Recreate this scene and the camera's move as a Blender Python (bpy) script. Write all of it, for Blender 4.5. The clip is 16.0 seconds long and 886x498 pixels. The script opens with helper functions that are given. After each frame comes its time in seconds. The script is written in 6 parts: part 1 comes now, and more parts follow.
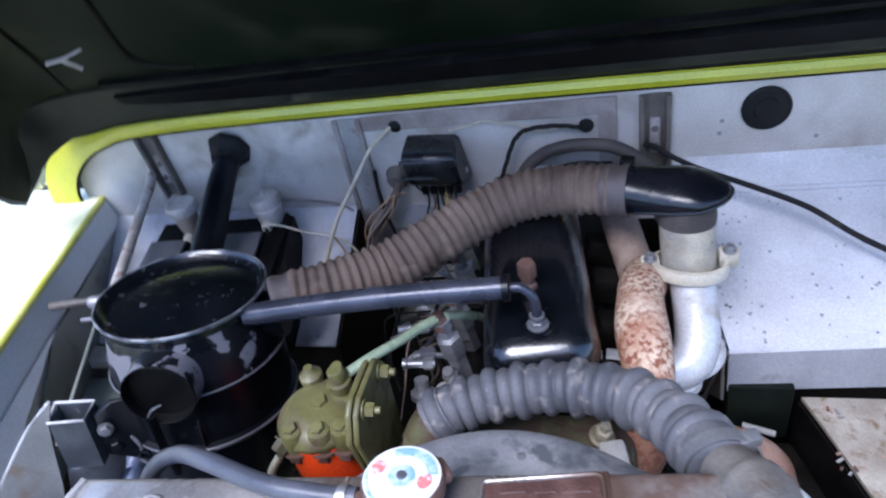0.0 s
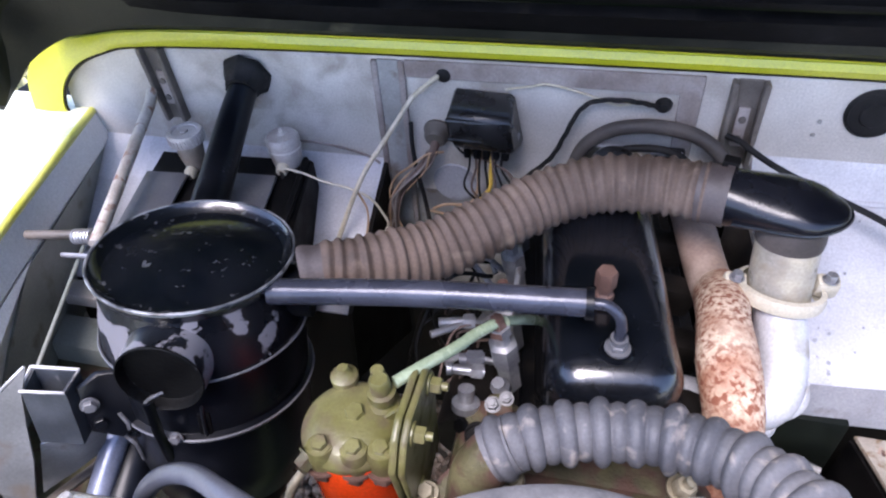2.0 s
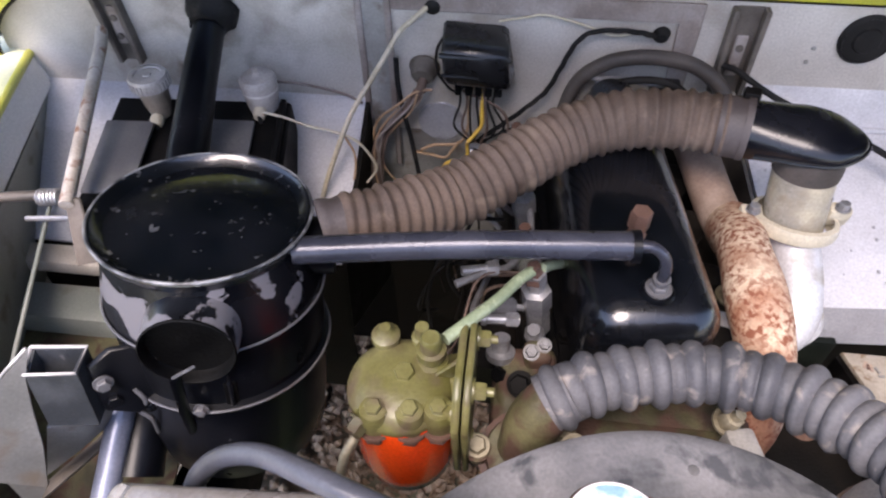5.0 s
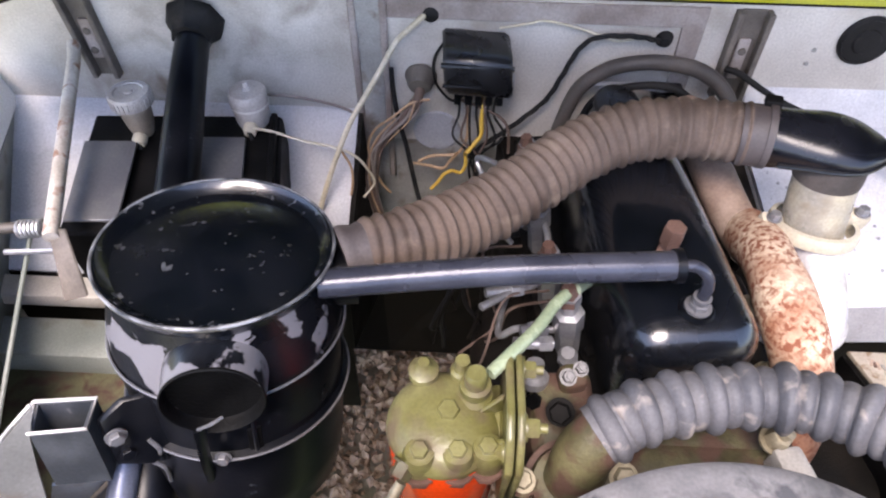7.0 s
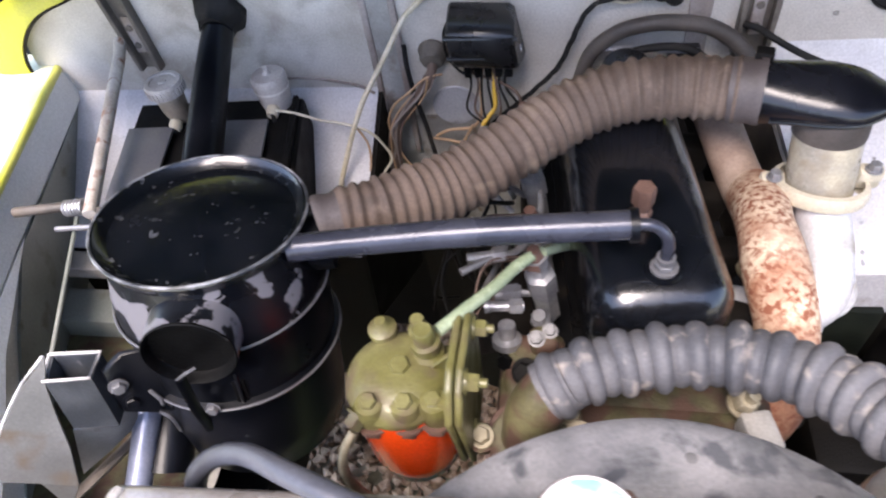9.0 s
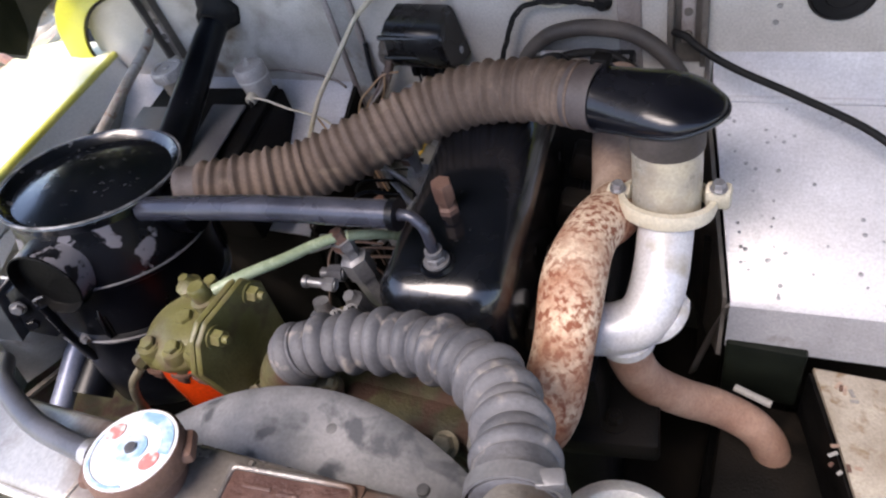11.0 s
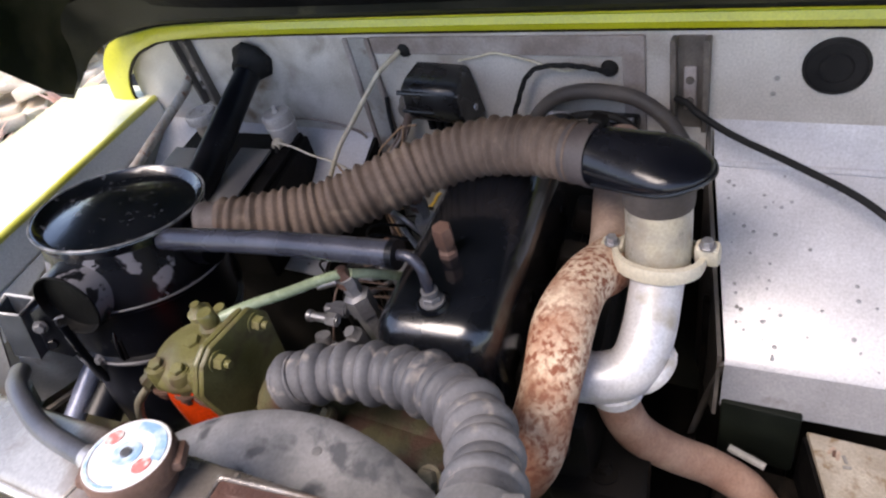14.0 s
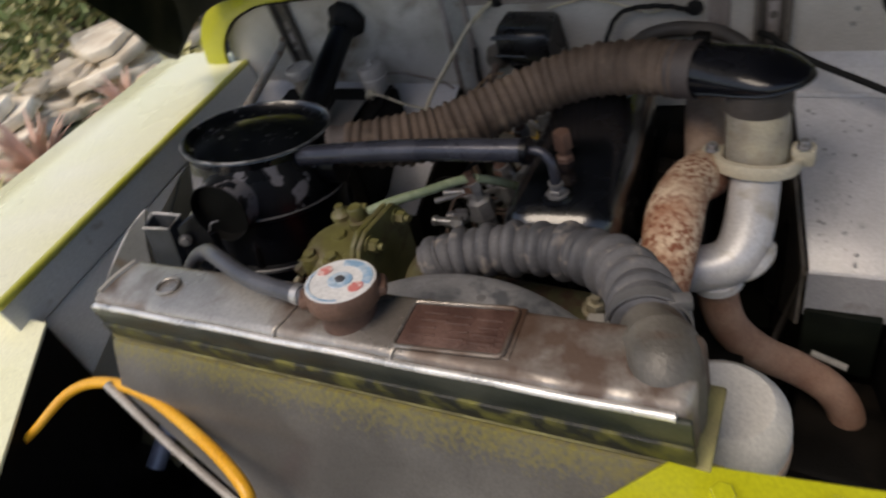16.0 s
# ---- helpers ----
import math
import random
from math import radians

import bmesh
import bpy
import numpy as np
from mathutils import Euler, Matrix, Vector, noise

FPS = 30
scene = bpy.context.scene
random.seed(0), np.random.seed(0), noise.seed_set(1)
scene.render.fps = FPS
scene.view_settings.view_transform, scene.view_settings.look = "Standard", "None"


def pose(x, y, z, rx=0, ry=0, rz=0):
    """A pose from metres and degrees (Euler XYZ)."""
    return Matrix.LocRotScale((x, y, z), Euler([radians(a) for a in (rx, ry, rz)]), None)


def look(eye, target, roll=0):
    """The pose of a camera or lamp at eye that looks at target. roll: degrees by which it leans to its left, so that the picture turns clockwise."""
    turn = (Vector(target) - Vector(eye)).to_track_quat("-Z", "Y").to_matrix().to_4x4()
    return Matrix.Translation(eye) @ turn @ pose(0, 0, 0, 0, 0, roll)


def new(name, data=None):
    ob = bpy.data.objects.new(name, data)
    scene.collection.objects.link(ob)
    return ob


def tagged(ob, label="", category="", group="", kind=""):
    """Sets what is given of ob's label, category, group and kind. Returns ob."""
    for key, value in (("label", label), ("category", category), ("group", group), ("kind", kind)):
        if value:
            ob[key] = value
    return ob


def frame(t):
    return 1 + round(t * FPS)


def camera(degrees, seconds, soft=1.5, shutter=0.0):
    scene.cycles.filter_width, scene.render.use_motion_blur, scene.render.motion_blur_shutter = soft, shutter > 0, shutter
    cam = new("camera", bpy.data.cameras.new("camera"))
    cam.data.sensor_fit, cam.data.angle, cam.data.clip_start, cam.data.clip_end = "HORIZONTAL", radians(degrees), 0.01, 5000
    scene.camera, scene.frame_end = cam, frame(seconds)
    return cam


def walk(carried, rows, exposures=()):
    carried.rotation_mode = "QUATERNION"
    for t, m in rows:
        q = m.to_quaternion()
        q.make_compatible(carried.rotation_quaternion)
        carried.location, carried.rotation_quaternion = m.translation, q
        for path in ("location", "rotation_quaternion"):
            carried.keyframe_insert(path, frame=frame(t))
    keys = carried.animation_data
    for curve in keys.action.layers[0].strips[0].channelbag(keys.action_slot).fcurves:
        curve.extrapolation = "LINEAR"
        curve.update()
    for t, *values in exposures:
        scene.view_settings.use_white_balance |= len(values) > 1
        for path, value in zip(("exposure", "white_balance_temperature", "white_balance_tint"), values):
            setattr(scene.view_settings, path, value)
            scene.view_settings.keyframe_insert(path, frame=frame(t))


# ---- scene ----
cam = camera(68.0, 16.0, soft=2.2, shutter=0.5)

PATH = [
    (0, (0.276, -0.785, 1.423), (-0.227, 0.747, 0.239), -12.7),
    (0.5, (0.211, -0.737, 1.418), (-0.22, 0.731, 0.13), -6.1),
    (1, (0.197, -0.707, 1.411), (-0.265, 0.746, 0.117), -5.3),
    (1.5, (0.178, -0.705, 1.406), (-0.229, 0.736, 0.081), -3.6),
    (2, (0.175, -0.699, 1.406), (-0.239, 0.727, 0.065), -4.4),
    (2.5, (0.169, -0.692, 1.407), (-0.273, 0.706, 0.047), -5.2),
    (3, (0.119, -0.694, 1.406), (-0.341, 0.666, 0.013), -5.5),
    (3.5, (0.095, -0.699, 1.412), (-0.427, 0.614, -0.003), -7.6),
    (4, (0.097, -0.698, 1.409), (-0.438, 0.602, -0.014), -7.4),
    (4.5, (0.098, -0.695, 1.404), (-0.207, 0.616, -0.075), -3.1),
    (7, (0.035, -0.66, 1.398), (-0.025, 0.662, -0.102), 0.4),
    (7.5, (0.041, -0.66, 1.396), (-0.04, 0.661, -0.103), -0.1),
    (8, (0.048, -0.664, 1.393), (-0.066, 0.638, -0.121), -0.9),
    (8.5, (0.065, -0.666, 1.396), (-0.089, 0.616, -0.132), -2.9),
    (9, (0.138, -0.673, 1.395), (-0.225, 0.584, -0.117), -10.7),
    (9.5, (0.237, -0.668, 1.388), (-0.22, 0.567, -0.118), -13.3),
    (12, (0.452, -0.62, 1.347), (-0.544, 0.497, 0.02), -20.0),
    (12.5, (0.456, -0.629, 1.357), (-0.529, 0.554, 0.081), -18.1),
    (13, (0.452, -0.633, 1.363), (-0.538, 0.565, 0.104), -17.9),
    (13.5, (0.451, -0.634, 1.364), (-0.514, 0.582, 0.103), -17.1),
    (14, (0.447, -0.647, 1.363), (-0.481, 0.581, 0.085), -16.5),
    (14.5, (0.429, -0.689, 1.366), (-0.492, 0.529, 0.074), -15.2),
    (15, (0.419, -0.724, 1.37), (-0.587, 0.43, 0.083), -16.2),
    (15.5, (0.407, -0.754, 1.372), (-0.691, 0.292, 0.067), -16.5),
    (16, (0.415, -0.787, 1.358), (-0.577, 0.415, 0.105), -18.1),
]
EXPOSURES = [(0, 1.37, 5450, 18), (0.5, 1.7, 5400, 18), (1.5, 1.86, 5750, 22), (3.0, 1.90, 6700, 24), (3.5, 1.80, 7000, 24), (4.0, 1.70, 7000, 23), (4.5, 1.60, 6900, 23), (7.0, 2.10, 6800, 22), (8.5, 2.12, 6800, 21), (9.5, 1.88, 6800, 20), (12.5, 1.42, 7000, 20), (14.5, 1.40, 7000, 20), (15.0, 1.2, 7000, 21), (15.5, 0.72, 7000, 22), (16.0, 0.10, 7700, 14)]
walk(cam, [(t, look(eye, target, roll)) for t, eye, target, roll in PATH], EXPOSURES)

# ---- light ----
world = bpy.data.worlds.new("sky")
scene.world = world
world.use_nodes = True
wn = world.node_tree
sky = wn.nodes.new("ShaderNodeTexSky")
sky.sky_type = "NISHITA"
sky.sun_disc = False
sky.sun_elevation = radians(62)
sky.sun_rotation = radians(-160)
wn.links.new(sky.outputs[0], wn.nodes["Background"].inputs[0])
wn.nodes["Background"].inputs[1].default_value = 0.15
sun_data = bpy.data.lights.new("sun", "SUN")
sun_data.energy = 2.2
sun_data.angle = radians(36)
sun_data.color = (1.0, 0.95, 0.87)
sun = new("sun", sun_data)
sun.matrix_world = look((-1.5, -4.1, 8.2), (0, 0, 0))

# ---- materials ----


def paint(name, c1, c2, rough=0.5, metal=0.0, scale=30.0, mix=(0.4, 0.65), bump=0.1, fine=400.0, coat=0.0,
          spot=None, spot_at=(0.6, 0.7), spot_scale=60.0, spot_rough=0.8, rand=0.0, spec=0.5, spot_mask=None):
    """A surface of two tones with fine relief, and patches of a third tone where one is given."""
    m = bpy.data.materials.new(name)
    m.use_nodes = True
    nt = m.node_tree
    b = nt.nodes["Principled BSDF"]
    tc = nt.nodes.new("ShaderNodeTexCoord")

    def noise_node(sc, detail=6.0, dist=0.0):
        n = nt.nodes.new("ShaderNodeTexNoise")
        n.inputs["Scale"].default_value = sc
        n.inputs["Detail"].default_value = detail
        n.inputs["Distortion"].default_value = dist
        nt.links.new(tc.outputs["Object"], n.inputs["Vector"])
        return n

    def ramp(src, lo, hi, a=(0, 0, 0, 1), c=(1, 1, 1, 1)):
        r = nt.nodes.new("ShaderNodeValToRGB")
        r.color_ramp.elements[0].position, r.color_ramp.elements[1].position = lo, hi
        r.color_ramp.elements[0].color, r.color_ramp.elements[1].color = a, c
        nt.links.new(src, r.inputs[0])
        return r

    big = noise_node(scale)
    col = ramp(big.outputs["Fac"], mix[0], mix[1], (*c1, 1), (*c2, 1)).outputs[0]
    grain = noise_node(fine, 3.0)
    g = ramp(grain.outputs["Fac"], 0.25, 0.75, (0.82, 0.82, 0.82, 1), (1.12, 1.12, 1.12, 1))
    mul = nt.nodes.new("ShaderNodeMix")
    mul.data_type, mul.blend_type = "RGBA", "MULTIPLY"
    mul.inputs[0].default_value = 1.0
    nt.links.new(col, mul.inputs[6])
    nt.links.new(g.outputs[0], mul.inputs[7])
    col = mul.outputs[2]
    rsrc = ramp(big.outputs["Fac"], 0.3, 0.7, (rough * 0.8,) * 3 + (1,), (min(1, rough * 1.25),) * 3 + (1,)).outputs[0]
    height = grain.outputs["Fac"]
    if spot:
        sp = noise_node(spot_scale, 9.0, 0.3)
        k = ramp(sp.outputs["Fac"], *spot_at)
        if spot_mask:
            # the spots gather in places and thin out between them
            msk = ramp(noise_node(spot_mask[0], 3.0).outputs["Fac"], spot_mask[1], spot_mask[2])
            km = nt.nodes.new("ShaderNodeMix")
            km.data_type, km.blend_type = "RGBA", "MULTIPLY"
            km.inputs[0].default_value = 1.0
            nt.links.new(k.outputs[0], km.inputs[6])
            nt.links.new(msk.outputs[0], km.inputs[7])
            k = km
        mx = nt.nodes.new("ShaderNodeMix")
        mx.data_type = "RGBA"
        k_out = k.outputs[2] if spot_mask else k.outputs[0]
        nt.links.new(k_out, mx.inputs[0])
        nt.links.new(col, mx.inputs[6])
        mx.inputs[7].default_value = (*spot, 1)
        col = mx.outputs[2]
        mr = nt.nodes.new("ShaderNodeMix")
        mr.data_type = "RGBA"
        nt.links.new(k_out, mr.inputs[0])
        nt.links.new(rsrc, mr.inputs[6])
        mr.inputs[7].default_value = (spot_rough,) * 3 + (1,)
        rsrc = mr.outputs[2]
    if rand:
        oi = nt.nodes.new("ShaderNodeObjectInfo")
        rr = ramp(oi.outputs["Random"], 0, 1, (1 - rand,) * 3 + (1,), (1 + rand,) * 3 + (1,))
        mm = nt.nodes.new("ShaderNodeMix")
        mm.data_type, mm.blend_type = "RGBA", "MULTIPLY"
        mm.inputs[0].default_value = 1.0
        nt.links.new(col, mm.inputs[6])
        nt.links.new(rr.outputs[0], mm.inputs[7])
        col = mm.outputs[2]
    nt.links.new(col, b.inputs["Base Color"])
    nt.links.new(rsrc, b.inputs["Roughness"])
    b.inputs["Metallic"].default_value = metal
    b.inputs["Specular IOR Level"].default_value = spec
    b.inputs["Coat Weight"].default_value = coat
    b.inputs["Coat Roughness"].default_value = 0.12
    if bump:
        bp = nt.nodes.new("ShaderNodeBump")
        bp.inputs["Strength"].default_value = bump
        bp.inputs["Distance"].default_value = 0.002
        nt.links.new(height, bp.inputs["Height"])
        nt.links.new(bp.outputs[0], b.inputs["Normal"])
    return m


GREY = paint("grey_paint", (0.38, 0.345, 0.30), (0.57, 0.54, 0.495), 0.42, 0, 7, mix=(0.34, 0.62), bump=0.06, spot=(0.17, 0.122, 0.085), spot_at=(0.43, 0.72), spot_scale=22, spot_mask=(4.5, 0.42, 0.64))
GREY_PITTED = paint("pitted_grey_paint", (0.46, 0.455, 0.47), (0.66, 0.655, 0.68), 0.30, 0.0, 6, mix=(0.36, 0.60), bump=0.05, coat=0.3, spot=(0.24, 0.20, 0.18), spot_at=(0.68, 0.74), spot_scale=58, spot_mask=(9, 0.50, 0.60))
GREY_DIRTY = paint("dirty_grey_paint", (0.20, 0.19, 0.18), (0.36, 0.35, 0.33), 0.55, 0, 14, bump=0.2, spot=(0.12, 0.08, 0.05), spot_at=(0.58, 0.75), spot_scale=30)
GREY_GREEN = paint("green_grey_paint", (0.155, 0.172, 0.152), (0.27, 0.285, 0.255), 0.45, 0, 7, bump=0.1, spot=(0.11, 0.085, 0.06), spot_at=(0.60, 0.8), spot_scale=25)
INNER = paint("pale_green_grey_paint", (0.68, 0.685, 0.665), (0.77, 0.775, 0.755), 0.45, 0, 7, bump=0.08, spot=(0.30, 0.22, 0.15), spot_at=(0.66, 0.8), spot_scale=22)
WING = paint("dull_grey_plate", (0.105, 0.105, 0.10), (0.17, 0.166, 0.158), 0.5, 0, 12, bump=0.1, spot=(0.10, 0.075, 0.05), spot_at=(0.6, 0.75), spot_scale=30)
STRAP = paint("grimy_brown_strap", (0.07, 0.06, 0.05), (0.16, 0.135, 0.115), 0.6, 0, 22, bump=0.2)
LEDGE = paint("dusty_ledge", (0.26, 0.225, 0.18), (0.42, 0.38, 0.32), 0.8, 0, 16, bump=0.5, spot=(0.16, 0.10, 0.05), spot_at=(0.55, 0.68), spot_scale=55)
BOX_GREEN = paint("dark_green_box", (0.006, 0.008, 0.006), (0.014, 0.018, 0.012), 0.5, 0, 16, bump=0.2, spec=0.2)
FASCIA = paint("dirty_shaded_blue_grey_paint", (0.24, 0.24, 0.255), (0.36, 0.36, 0.38), 0.45, 0, 10, mix=(0.35, 0.65), bump=0.1, spot=(0.12, 0.10, 0.08), spot_at=(0.58, 0.75), spot_scale=28)
# oily grime, taken near black to paint in the shade deep in the bay
GRIME_SHADE = paint("oily_grime_and_deep_shade", (0.004, 0.0035, 0.003), (0.014, 0.011, 0.009), 0.6, 0, 14, bump=0.3, spot=(0.02, 0.014, 0.01), spot_at=(0.6, 0.8), spot_scale=30, spec=0.15)
BROWN_TRIM = paint("stained_grey_trim", (0.20, 0.16, 0.14), (0.33, 0.29, 0.27), 0.6, 0, 18, bump=0.2)
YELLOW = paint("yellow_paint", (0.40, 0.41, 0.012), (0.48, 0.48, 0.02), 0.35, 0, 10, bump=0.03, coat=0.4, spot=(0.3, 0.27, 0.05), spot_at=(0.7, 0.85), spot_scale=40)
YELLOW_EDGE = paint("pale_yellow_edge", (0.50, 0.50, 0.06), (0.62, 0.62, 0.17), 0.35, 0, 14, bump=0.03, coat=0.3)
# same yellow paint, whitened in colour to stand in for overexposed sunlight
YELLOW_SUNLIT = paint("yellow_paint_with_sun_glare", (0.86, 0.86, 0.58), (0.88, 0.88, 0.68), 0.3, 0, 6, bump=0.03, coat=0.3)
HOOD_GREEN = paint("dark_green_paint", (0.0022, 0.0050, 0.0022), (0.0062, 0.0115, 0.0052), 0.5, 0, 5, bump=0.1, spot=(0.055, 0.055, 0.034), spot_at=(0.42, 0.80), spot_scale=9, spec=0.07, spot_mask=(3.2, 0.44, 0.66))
LIP = paint("grimy_folded_lip", (0.012, 0.013, 0.010), (0.030, 0.030, 0.021), 0.55, 0, 12, bump=0.15, spec=0.2, spot=(0.11, 0.10, 0.06), spot_at=(0.56, 0.8), spot_scale=30, spot_mask=(7, 0.5, 0.66))
BLACK = paint("black_enamel", (0.002, 0.0025, 0.004), (0.005, 0.0055, 0.008), 0.33, 0, 20, bump=0.06, coat=0.04, spec=0.24, spot=(0.06, 0.068, 0.08), spot_at=(0.62, 0.76), spot_scale=240, spot_rough=0.6, spot_mask=(20, 0.52, 0.68))
LID = paint("speckled_glossy_black", (0.002, 0.003, 0.005), (0.006, 0.007, 0.010), 0.22, 0, 20, bump=0.12, coat=0.9, spot=(0.085, 0.09, 0.10), spot_at=(0.635, 0.76), spot_scale=125, spot_rough=0.5)
EDGE = paint("rubbed_bright_edge", (0.20, 0.19, 0.18), (0.62, 0.60, 0.58), 0.4, 0.2, 26, mix=(0.38, 0.55), bump=0.2)
EDGE_HIGHLIGHT = paint("worn_edge_with_highlight", (0.50, 0.50, 0.50), (0.82, 0.81, 0.80), 0.30, 0.45, 34, mix=(0.36, 0.52), bump=0.15)
BLACK_WORN = paint("flaking_black_enamel", (0.002, 0.0025, 0.004), (0.006, 0.0065, 0.009), 0.27, 0, 20, bump=0.12, coat=0.05, spec=0.35, spot=(0.135, 0.13, 0.142), spot_at=(0.52, 0.535), spot_scale=24, spot_rough=0.55)
SNOUT = paint("chipped_black_over_primer", (0.002, 0.0025, 0.004), (0.006, 0.0065, 0.009), 0.28, 0, 20, bump=0.12, coat=0.1, spot=(0.135, 0.132, 0.147), spot_at=(0.465, 0.48), spot_scale=30, spot_rough=0.55)
BLACK_MATT = paint("matt_black_paint", (0.003, 0.003, 0.0034), (0.008, 0.0075, 0.0075), 0.55, 0, 25, bump=0.2, spot=(0.022, 0.018, 0.014), spot_at=(0.62, 0.8), spot_scale=40, spec=0.08)
BLACK_PLASTIC = paint("black_plastic", (0.008, 0.008, 0.009), (0.014, 0.014, 0.015), 0.28, 0, 30, bump=0.04)
SLATE = paint("blue_grey_paint", (0.105, 0.11, 0.12), (0.20, 0.20, 0.212), 0.42, 0, 24, mix=(0.38, 0.62), bump=0.14, spot=(0.058, 0.062, 0.072), spot_at=(0.55, 0.64), spot_scale=38)
TUBE_DARK = paint("scuffed_slate_black_paint", (0.022, 0.025, 0.029), (0.046, 0.050, 0.056), 0.42, 0, 30, bump=0.15, spot=(0.12, 0.12, 0.125), spot_at=(0.66, 0.76), spot_scale=110)
PLATE_GREY = paint("worn_steel_grey_paint", (0.10, 0.10, 0.11), (0.15, 0.15, 0.155), 0.4, 0.2, 14, bump=0.1)
TUBE_BLUE = paint("blue_black_steel", (0.036, 0.039, 0.054), (0.066, 0.069, 0.09), 0.27, 0.3, 20, bump=0.08)
HOSE_BROWN = paint("dusty_brown_rubber", (0.070, 0.048, 0.037), (0.145, 0.104, 0.081), 0.75, 0, 20, bump=0.25, spot=(0.22, 0.165, 0.125), spot_at=(0.58, 0.80), spot_scale=42)
HOSE_CUFF = paint("dull_mauve_rubber", (0.058, 0.047, 0.046), (0.10, 0.084, 0.082), 0.6, 0, 24, bump=0.15)
HOSE_GREY = paint("aged_grey_rubber", (0.064, 0.066, 0.076), (0.125, 0.124, 0.134), 0.62, 0, 22, bump=0.25, spot=(0.30, 0.265, 0.24), spot_at=(0.60, 0.76), spot_scale=70)
HOSE_DARK = paint("dusty_dark_rubber", (0.045, 0.038, 0.034), (0.085, 0.071, 0.062), 0.65, 0, 22, bump=0.2)
RIM = paint("patchy_worn_rim", (0.03, 0.032, 0.036), (0.24, 0.245, 0.26), 0.4, 0.1, 60, mix=(0.40, 0.60), bump=0.2)
STRUT = paint("blue_grey_steel_tube", (0.19, 0.21, 0.28), (0.29, 0.31, 0.40), 0.34, 0.3, 20, bump=0.08)
RUBBER = paint("black_rubber", (0.007, 0.007, 0.0075), (0.018, 0.017, 0.0165), 0.6, 0, 30, bump=0.15, spec=0.2, spot=(0.05, 0.043, 0.035), spot_at=(0.6, 0.8), spot_scale=45)
HOSE_SMOKE = paint("smoke_grey_hose", (0.05, 0.054, 0.068), (0.09, 0.094, 0.112), 0.32, 0, 20, bump=0.06)
ELBOW = paint("black_satin_rubber", (0.004, 0.0045, 0.007), (0.009, 0.0095, 0.013), 0.24, 0, 25, bump=0.05)
BORE = paint("speckled_black_bore", (0.0012, 0.0012, 0.0014), (0.003, 0.003, 0.003), 0.5, 0, 25, bump=0.3, spot=(0.05, 0.05, 0.05), spot_at=(0.68, 0.76), spot_scale=120, spec=0.12)
COVER = paint("glossy_black_cover", (0.002, 0.0028, 0.0045), (0.005, 0.006, 0.009), 0.24, 0, 14, bump=0.05, coat=0.8, spot=(0.06, 0.065, 0.07), spot_at=(0.70, 0.76), spot_scale=120, spot_rough=0.6)
OLIVE = paint("olive_green_paint", (0.112, 0.106, 0.034), (0.190, 0.180, 0.074), 0.36, 0, 22, bump=0.18, spot=(0.088, 0.064, 0.036), spot_at=(0.46, 0.70), spot_scale=48, coat=0.15)
OLIVE_DIRTY = paint("oily_olive_paint", (0.042, 0.037, 0.018), (0.112, 0.102, 0.048), 0.5, 0, 26, bump=0.35, spot=(0.070, 0.036, 0.024), spot_at=(0.46, 0.60), spot_scale=46)
ORANGE = paint("orange_red_paint", (0.95, 0.072, 0.008), (0.98, 0.095, 0.012), 0.18, 0, 20, bump=0.02, coat=0.5)
RUST = paint("rusty_flaking_pipe", (0.35, 0.165, 0.095), (0.64, 0.50, 0.37), 0.75, 0, 22, mix=(0.43, 0.62), bump=0.45, fine=420, spot=(0.225, 0.080, 0.044), spot_at=(0.455, 0.60), spot_scale=190, spot_rough=0.9, spot_mask=(20, 0.24, 0.56))
RUST_TAN = paint("tan_heat_stained_pipe", (0.25, 0.17, 0.13), (0.40, 0.30, 0.24), 0.7, 0, 22, bump=0.3, fine=300)
RUST_PINK = paint("brown_rusty_pipe", (0.27, 0.145, 0.10), (0.40, 0.255, 0.19), 0.75, 0, 22, bump=0.4, fine=300)
COPPER = paint("rusty_brown_metal", (0.085, 0.045, 0.034), (0.155, 0.088, 0.066), 0.6, 0.1, 30, bump=0.3)
SILVER = paint("silver_painted_pipe", (0.58, 0.58, 0.60), (0.68, 0.68, 0.70), 0.38, 0.25, 12, bump=0.08, spot=(0.36, 0.32, 0.25), spot_at=(0.54, 0.72), spot_scale=30)
RUSTY_BAR = paint("rust_speckled_bar", (0.40, 0.34, 0.28), (0.58, 0.53, 0.47), 0.5, 0.2, 30, bump=0.2, spot=(0.25, 0.13, 0.08), spot_at=(0.55, 0.68), spot_scale=60)
STEEL = paint("dull_steel", (0.30, 0.30, 0.315), (0.48, 0.475, 0.48), 0.38, 0.7, 30, bump=0.1)
BRASSY = paint("grimy_fitting", (0.22, 0.19, 0.13), (0.38, 0.34, 0.25), 0.5, 0.4, 40, bump=0.2)
AMBER = paint("grimy_amber_plastic", (0.17, 0.135, 0.10), (0.30, 0.25, 0.20), 0.4, 0, 22, bump=0.1)
PLUG_RED = paint("bright_red_plastic", (0.60, 0.02, 0.02), (0.66, 0.03, 0.03), 0.35, 0, 22, bump=0.03)
OVERSPRAY = paint("yellow_dusted_flange", (0.14, 0.12, 0.06), (0.32, 0.29, 0.12), 0.7, 0, 30, bump=0.3, fine=600)
SLEEVE = paint("cloudy_yellowed_plastic", (0.31, 0.29, 0.245), (0.46, 0.41, 0.30), 0.3, 0, 34, mix=(0.36, 0.62), bump=0.06, coat=0.3, spot=(0.24, 0.19, 0.125), spot_at=(0.52, 0.72), spot_scale=30)
